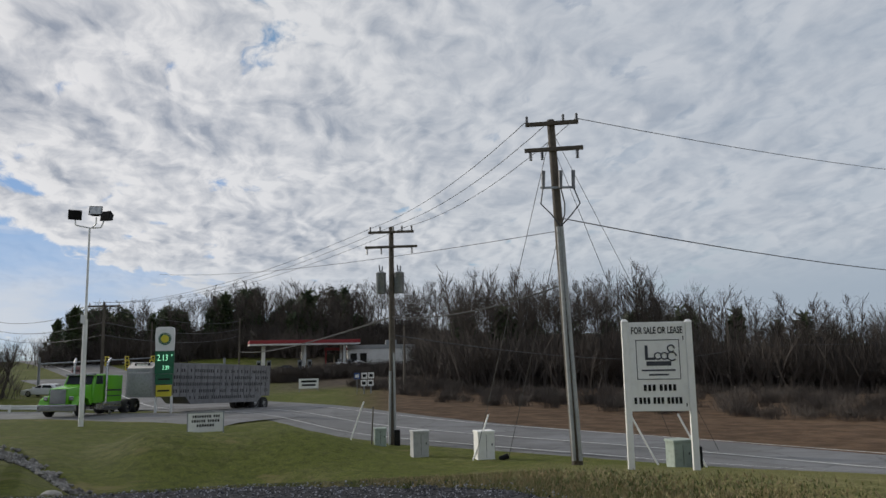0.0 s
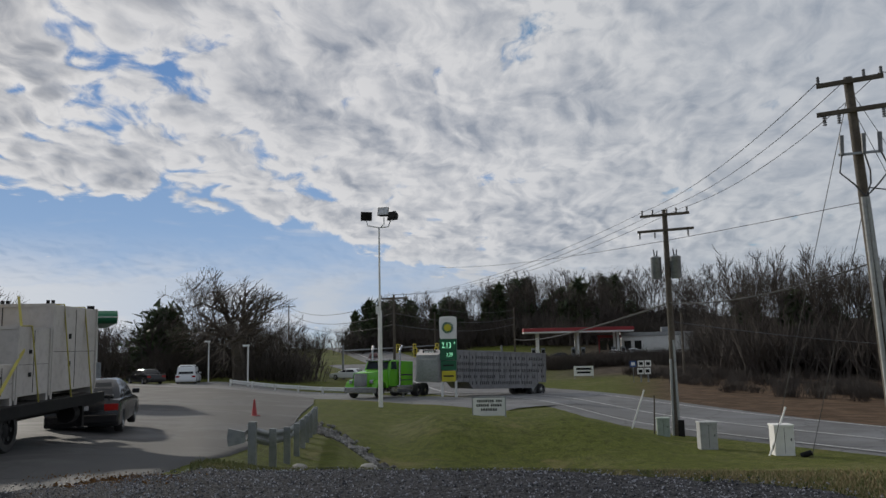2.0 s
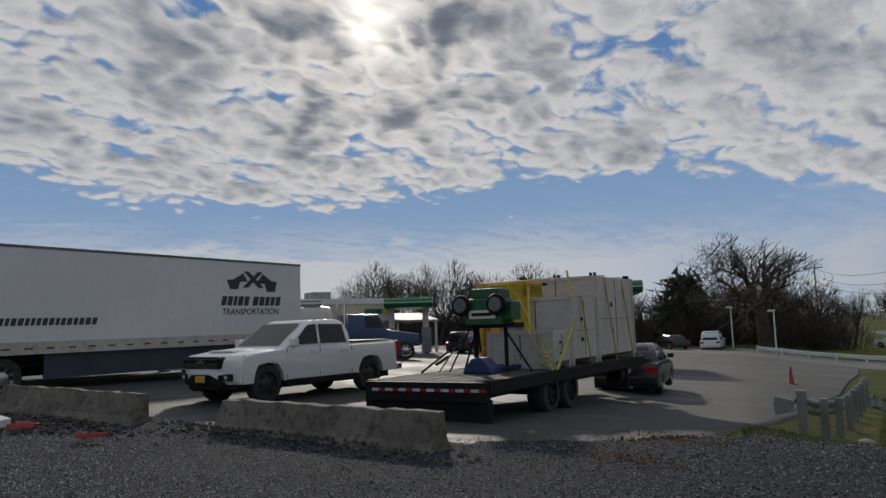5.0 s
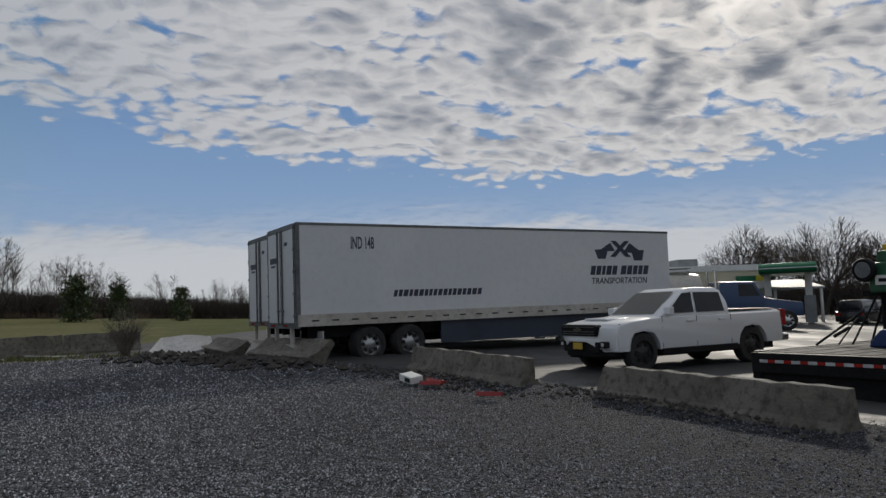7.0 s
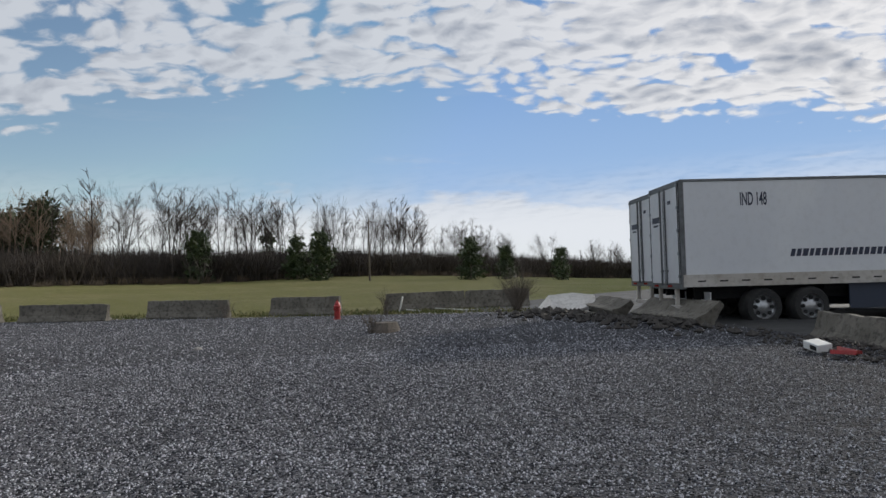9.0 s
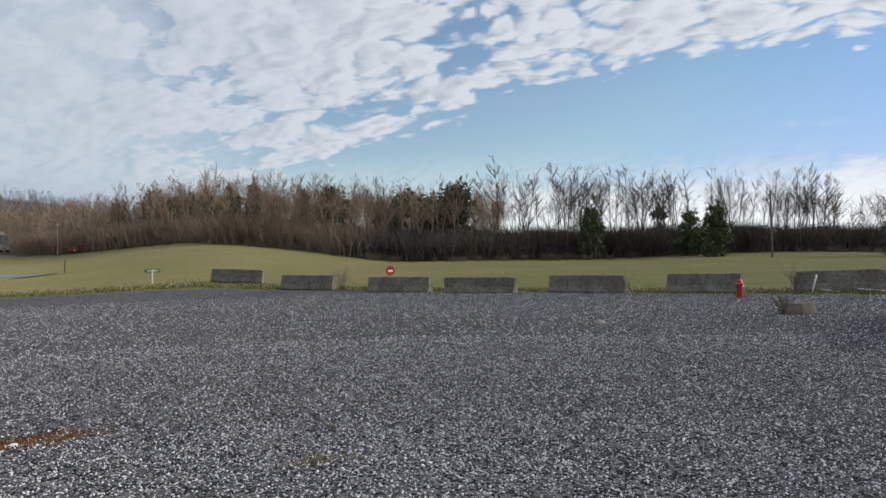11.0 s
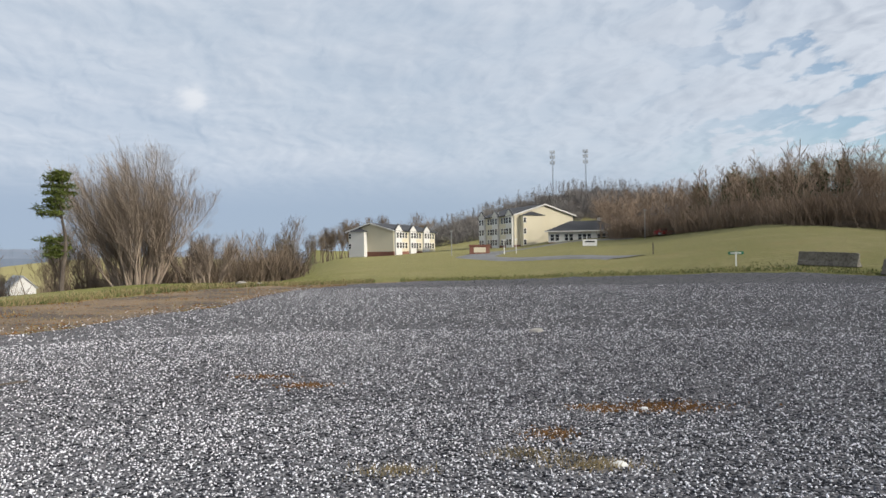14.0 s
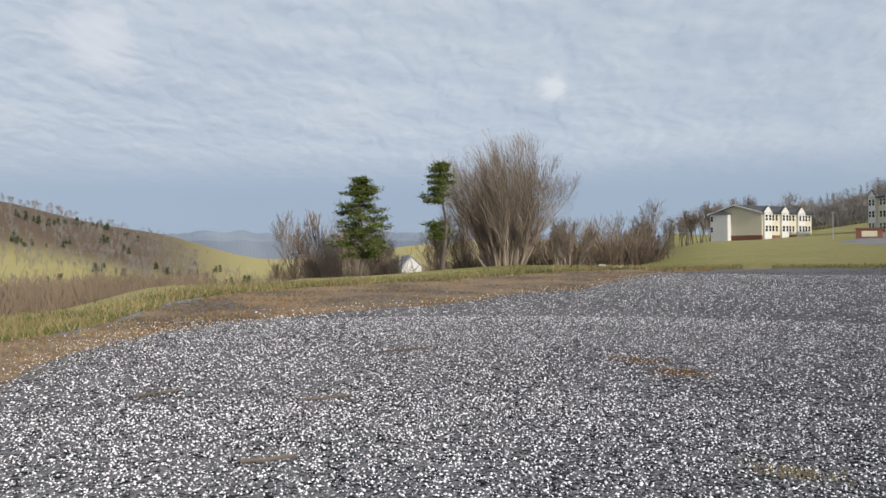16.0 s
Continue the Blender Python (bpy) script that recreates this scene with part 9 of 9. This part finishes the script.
# mountains at the end of the valley, haze painted in as blue-grey
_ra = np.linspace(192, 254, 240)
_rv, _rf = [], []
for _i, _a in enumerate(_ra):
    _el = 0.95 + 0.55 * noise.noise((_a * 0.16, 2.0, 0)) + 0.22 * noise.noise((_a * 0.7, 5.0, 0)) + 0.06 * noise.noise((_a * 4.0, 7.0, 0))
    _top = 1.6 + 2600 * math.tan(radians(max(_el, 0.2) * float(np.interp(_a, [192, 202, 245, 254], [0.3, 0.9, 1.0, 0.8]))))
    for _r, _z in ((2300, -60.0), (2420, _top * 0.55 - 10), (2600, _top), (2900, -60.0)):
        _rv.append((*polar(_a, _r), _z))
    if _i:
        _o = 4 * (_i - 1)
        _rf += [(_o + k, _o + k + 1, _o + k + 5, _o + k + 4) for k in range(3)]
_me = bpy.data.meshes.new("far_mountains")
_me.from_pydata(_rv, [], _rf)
_me.materials.append(material("hazed_mountain", [(0.12, 0.15, 0.20), (0.16, 0.19, 0.24)], 1.0, (0.004, 0.03)))
tagged(new("backdrop", _me), "long wooded mountains at the valley's end, hazed blue-grey", "mountains", kind="structure")

# ---------------------------------------------------------------- loose stones, tufts, patches
def stone_material():
    m = bpy.data.materials.new("loose_stone")
    m.use_nodes = True
    N = Nodes(m.node_tree)
    rnd = N.n("ShaderNodeNewGeometry").outputs["Random Per Island"]
    co = N.n("ShaderNodeTexCoord").outputs["Object"]
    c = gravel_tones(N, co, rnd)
    b = N.n("ShaderNodeBsdfPrincipled", {"Base Color": c, "Roughness": 0.9, "Specular IOR Level": 0.1, "Diffuse Roughness": 0.8})
    N.t.links.new(b.outputs[0], N.n("ShaderNodeOutputMaterial").inputs[0])
    return m


def loose_stones(n, az, r, size, seed, name, label, mat):
    g = np.random.default_rng(seed)
    a = np.radians(g.uniform(*az, n))
    d = r[0] + (r[1] - r[0]) * g.random(n) ** 0.8
    x, y = -d * np.sin(a), d * np.cos(a)
    inside = d < np.interp(np.degrees(a), EDGE_A, EDGE_R) + g.normal(0, 1, n) * np.where(np.degrees(a) > 192, 1.5, 0.3)
    x, y, d = x[inside], y[inside], d[inside]
    n = len(x)
    z = land(x, y) + 0.02
    s = g.uniform(size[0], size[1], n) * g.uniform(0.6, 1.0, n)
    unit = np.array([[1, 0, 0], [0, 1, 0], [-1, 0, 0], [0, -1, 0], [0, 0, 0.65], [0, 0, -0.65]])
    p = unit[None] * s[:, None, None] * g.uniform(0.55, 1.15, (n, 6, 1))
    t = g.uniform(0, 6.28, n)
    c, q = np.cos(t)[:, None], np.sin(t)[:, None]
    tilt = g.normal(0, 0.4, (n, 1))
    px, py, pz = p[..., 0], p[..., 1], p[..., 2] + p[..., 0] * tilt
    v = np.stack([px * c - py * q + x[:, None], px * q + py * c + y[:, None], pz + z[:, None]], -1).reshape(-1, 3)
    f = np.array([(0, 1, 4), (1, 2, 4), (2, 3, 4), (3, 0, 4), (1, 0, 5), (2, 1, 5), (3, 2, 5), (0, 3, 5)])
    faces = (f[None] + np.arange(n)[:, None, None] * 6).reshape(-1, 3)
    me = bpy.data.meshes.new(name)
    me.vertices.add(len(v))
    me.vertices.foreach_set("co", v.ravel())
    me.loops.add(len(faces) * 3)
    me.loops.foreach_set("vertex_index", faces.ravel())
    me.polygons.add(len(faces))
    me.polygons.foreach_set("loop_start", np.arange(0, len(faces) * 3, 3))
    me.update(calc_edges=True)
    me.validate()
    me.materials.append(mat)
    return tagged(new(name, me), label, "gravel", kind="stuff")


STONE = stone_material()
loose_stones(150000, (40, 252), (3.6, 17.0), (0.008, 0.019), 1, "loose_gravel", "loose crushed grey and pale stones of the lot", STONE)
loose_stones(50000, (60, 252), (3.2, 8.5), (0.006, 0.013), 4, "fine_gravel", "small pale and dark stone chips of the lot", STONE)
loose_stones(15000, (-30, 42), (6.0, 12.2), (0.008, 0.024), 2, "verge_gravel", "loose gravel along the grass verge", STONE)
loose_stones(60000, (92, 226), (15.0, 40.0), (0.014, 0.03), 3, "far_gravel", "coarser loose stones farther out on the lot", STONE)

# grass blades along the verges
BLADE = material("grass_blades", [(0.07, 0.09, 0.022), (0.14, 0.15, 0.045), (0.30, 0.24, 0.11)], 0.8, (0.4, 3.0), spot=0.7)
STRAW = material("straw_blades", [(0.24, 0.19, 0.09), (0.34, 0.27, 0.14), (0.12, 0.09, 0.05)], 0.85, (0.4, 3.0))
RUST = material("rust_weed", [(0.16, 0.075, 0.02), (0.24, 0.12, 0.035), (0.10, 0.07, 0.03)], 0.9, (1.0, 9.0))


def blades(n, pick, h, seed, name, label, mat, width=0.006):
    g = np.random.default_rng(seed)
    xy = np.array([pick(g) for _ in range(n)])
    z = land(xy[:, 0], xy[:, 1]) - 0.02
    a = g.uniform(0, 6.28, n)
    hh = g.uniform(h[0], h[1], n)
    lean = g.normal(0, 0.35, (n, 2)) * hh[:, None]
    w = width * g.uniform(0.7, 1.5, n) * (1 + np.hypot(xy[:, 0], xy[:, 1]) / 14)
    dx, dy = np.cos(a) * w, np.sin(a) * w
    v = np.stack([np.stack([xy[:, 0] - dx, xy[:, 1] - dy, z], -1), np.stack([xy[:, 0] + dx, xy[:, 1] + dy, z], -1), np.stack([xy[:, 0] + lean[:, 0], xy[:, 1] + lean[:, 1], z + hh], -1)], 1).reshape(-1, 3)
    me = bpy.data.meshes.new(name)
    me.from_pydata(v.tolist(), [], np.arange(n * 3).reshape(-1, 3).tolist())
    me.materials.append(mat)
    return tagged(new(name, me), label, "grass", kind="stuff")


def along(az, out, spread):
    """Random points just beyond the edge of the gravel."""
    def pick(g):
        a = g.uniform(*az)
        e = float(np.interp(a, EDGE_A, EDGE_R)) + out + abs(g.normal(0, spread))
        return polar(a, e)
    return pick


def verge(g):
    a = g.uniform(190, 258)
    e = float(np.interp(a, SOIL_A, SOIL_R))
    return polar(a, e - 0.3 + abs(g.normal(0, 2.2)))


blades(26000, along((-32, 38), -0.25, 1.6), (0.02, 0.065), 1, "verge_grass", "short winter grass along the near verge", BLADE)
blades(7000, along((-32, 6), -0.1, 1.5), (0.025, 0.085), 2, "verge_straw", "dry straw stalks in the near verge", STRAW)
blades(16000, verge, (0.06, 0.2), 3, "slope_grass", "green and straw winter grass at the lot's edge", BLADE, 0.008)
blades(7000, verge, (0.08, 0.26), 4, "slope_straw", "dry straw in the verge grass", STRAW, 0.008)
def soil_edge(g):
    a = g.uniform(192, 256)
    lo, hi = float(np.interp(a, EDGE_A, EDGE_R)), float(np.interp(a, SOIL_A, SOIL_R))
    return polar(a, lo - 1.0 + (hi - lo + 1.2) * g.random())


blades(9000, soil_edge, (0.015, 0.06), 6, "soil_weed", "rust-brown weed and moss on the bare soil", RUST, 0.016)
blades(6000, soil_edge, (0.02, 0.10), 7, "soil_straw", "dry straw lying on the bare soil", STRAW, 0.007)
blades(9000, along((104, 188), 0.0, 2.0), (0.06, 0.2), 5, "field_edge_grass", "rough grass along the barriers", BLADE, 0.008)


def patch(cx, cy, sx, sy):
    return lambda g: (cx + g.normal(0, sx), cy + g.normal(0, sy))


for _k, (_x, _y, _sx, _sy, _n) in enumerate(((-0.99, -8.35, 0.22, 0.10, 500), (-1.66, -8.42, 0.26, 0.16, 800), (-0.33, -7.22, 0.13, 0.13, 350), (2.56, -9.7, 0.18, 0.1, 300), (3.3, -10.4, 0.2, 0.1, 200), (-7.7, 8.2, 0.5, 0.3, 500), (-6.9, 6.6, 0.4, 0.2, 350))):
    blades(_n * 2, patch(_x, _y, _sx, _sy), (0.02, 0.06), 20 + _k, "moss_patch", "rust-brown moss and weed in the gravel", RUST, 0.02)
for _k, (_x, _y, _sx, _sy, _n) in enumerate(((-0.58, -6.23, 0.24, 0.12, 260), (-0.1, -6.5, 0.2, 0.12, 160), (0.9, -6.0, 0.2, 0.1, 140), (-3.2, -5.9, 0.2, 0.1, 120))):
    blades(_n * 2, patch(_x, _y, _sx * 0.8, _sy * 0.8), (0.04, 0.10), 40 + _k, "dry_weed", "dry straw-coloured weed lying on the gravel", STRAW, 0.004)
for _k, (_x, _y, _r, _m) in enumerate(((-0.79, -6.24, 0.06, WHITE), (-1.35, -8.3, 0.05, WHITE), (-0.59, -16.17, 0.14, PALE_STONE), (14.8, -41.4, 0.3, PALE_STONE), (13.9, -41.8, 0.2, PALE_STONE), (-15.1, -13.2, 0.12, PALE_STONE), (-6.3, 10.6, 0.12, PALE_STONE), (-5.2, 10.7, 0.15, PALE_STONE))):
    _g = np.random.default_rng(90 + _k)
    _s = Shape().loft([[(_r * q * (1 + 0.25 * math.sin(3 * a + _k)) * math.cos(a), _r * q * math.sin(a) * 0.8, _r * h) for a in np.linspace(0, 2 * math.pi, 11)[:-1]] for q, h in ((0.8, -0.2), (1.0, 0.1), (0.85, 0.4), (0.4, 0.58))])
    solid("stone" if _m is PALE_STONE else "paper_scrap", _s, _m, place(_x, _y, 0, 0.01), "pale loose stone on the gravel" if _m is PALE_STONE else "crumpled white paper scrap on gravel", "stone" if _m is PALE_STONE else "litter", bevel=0.005)
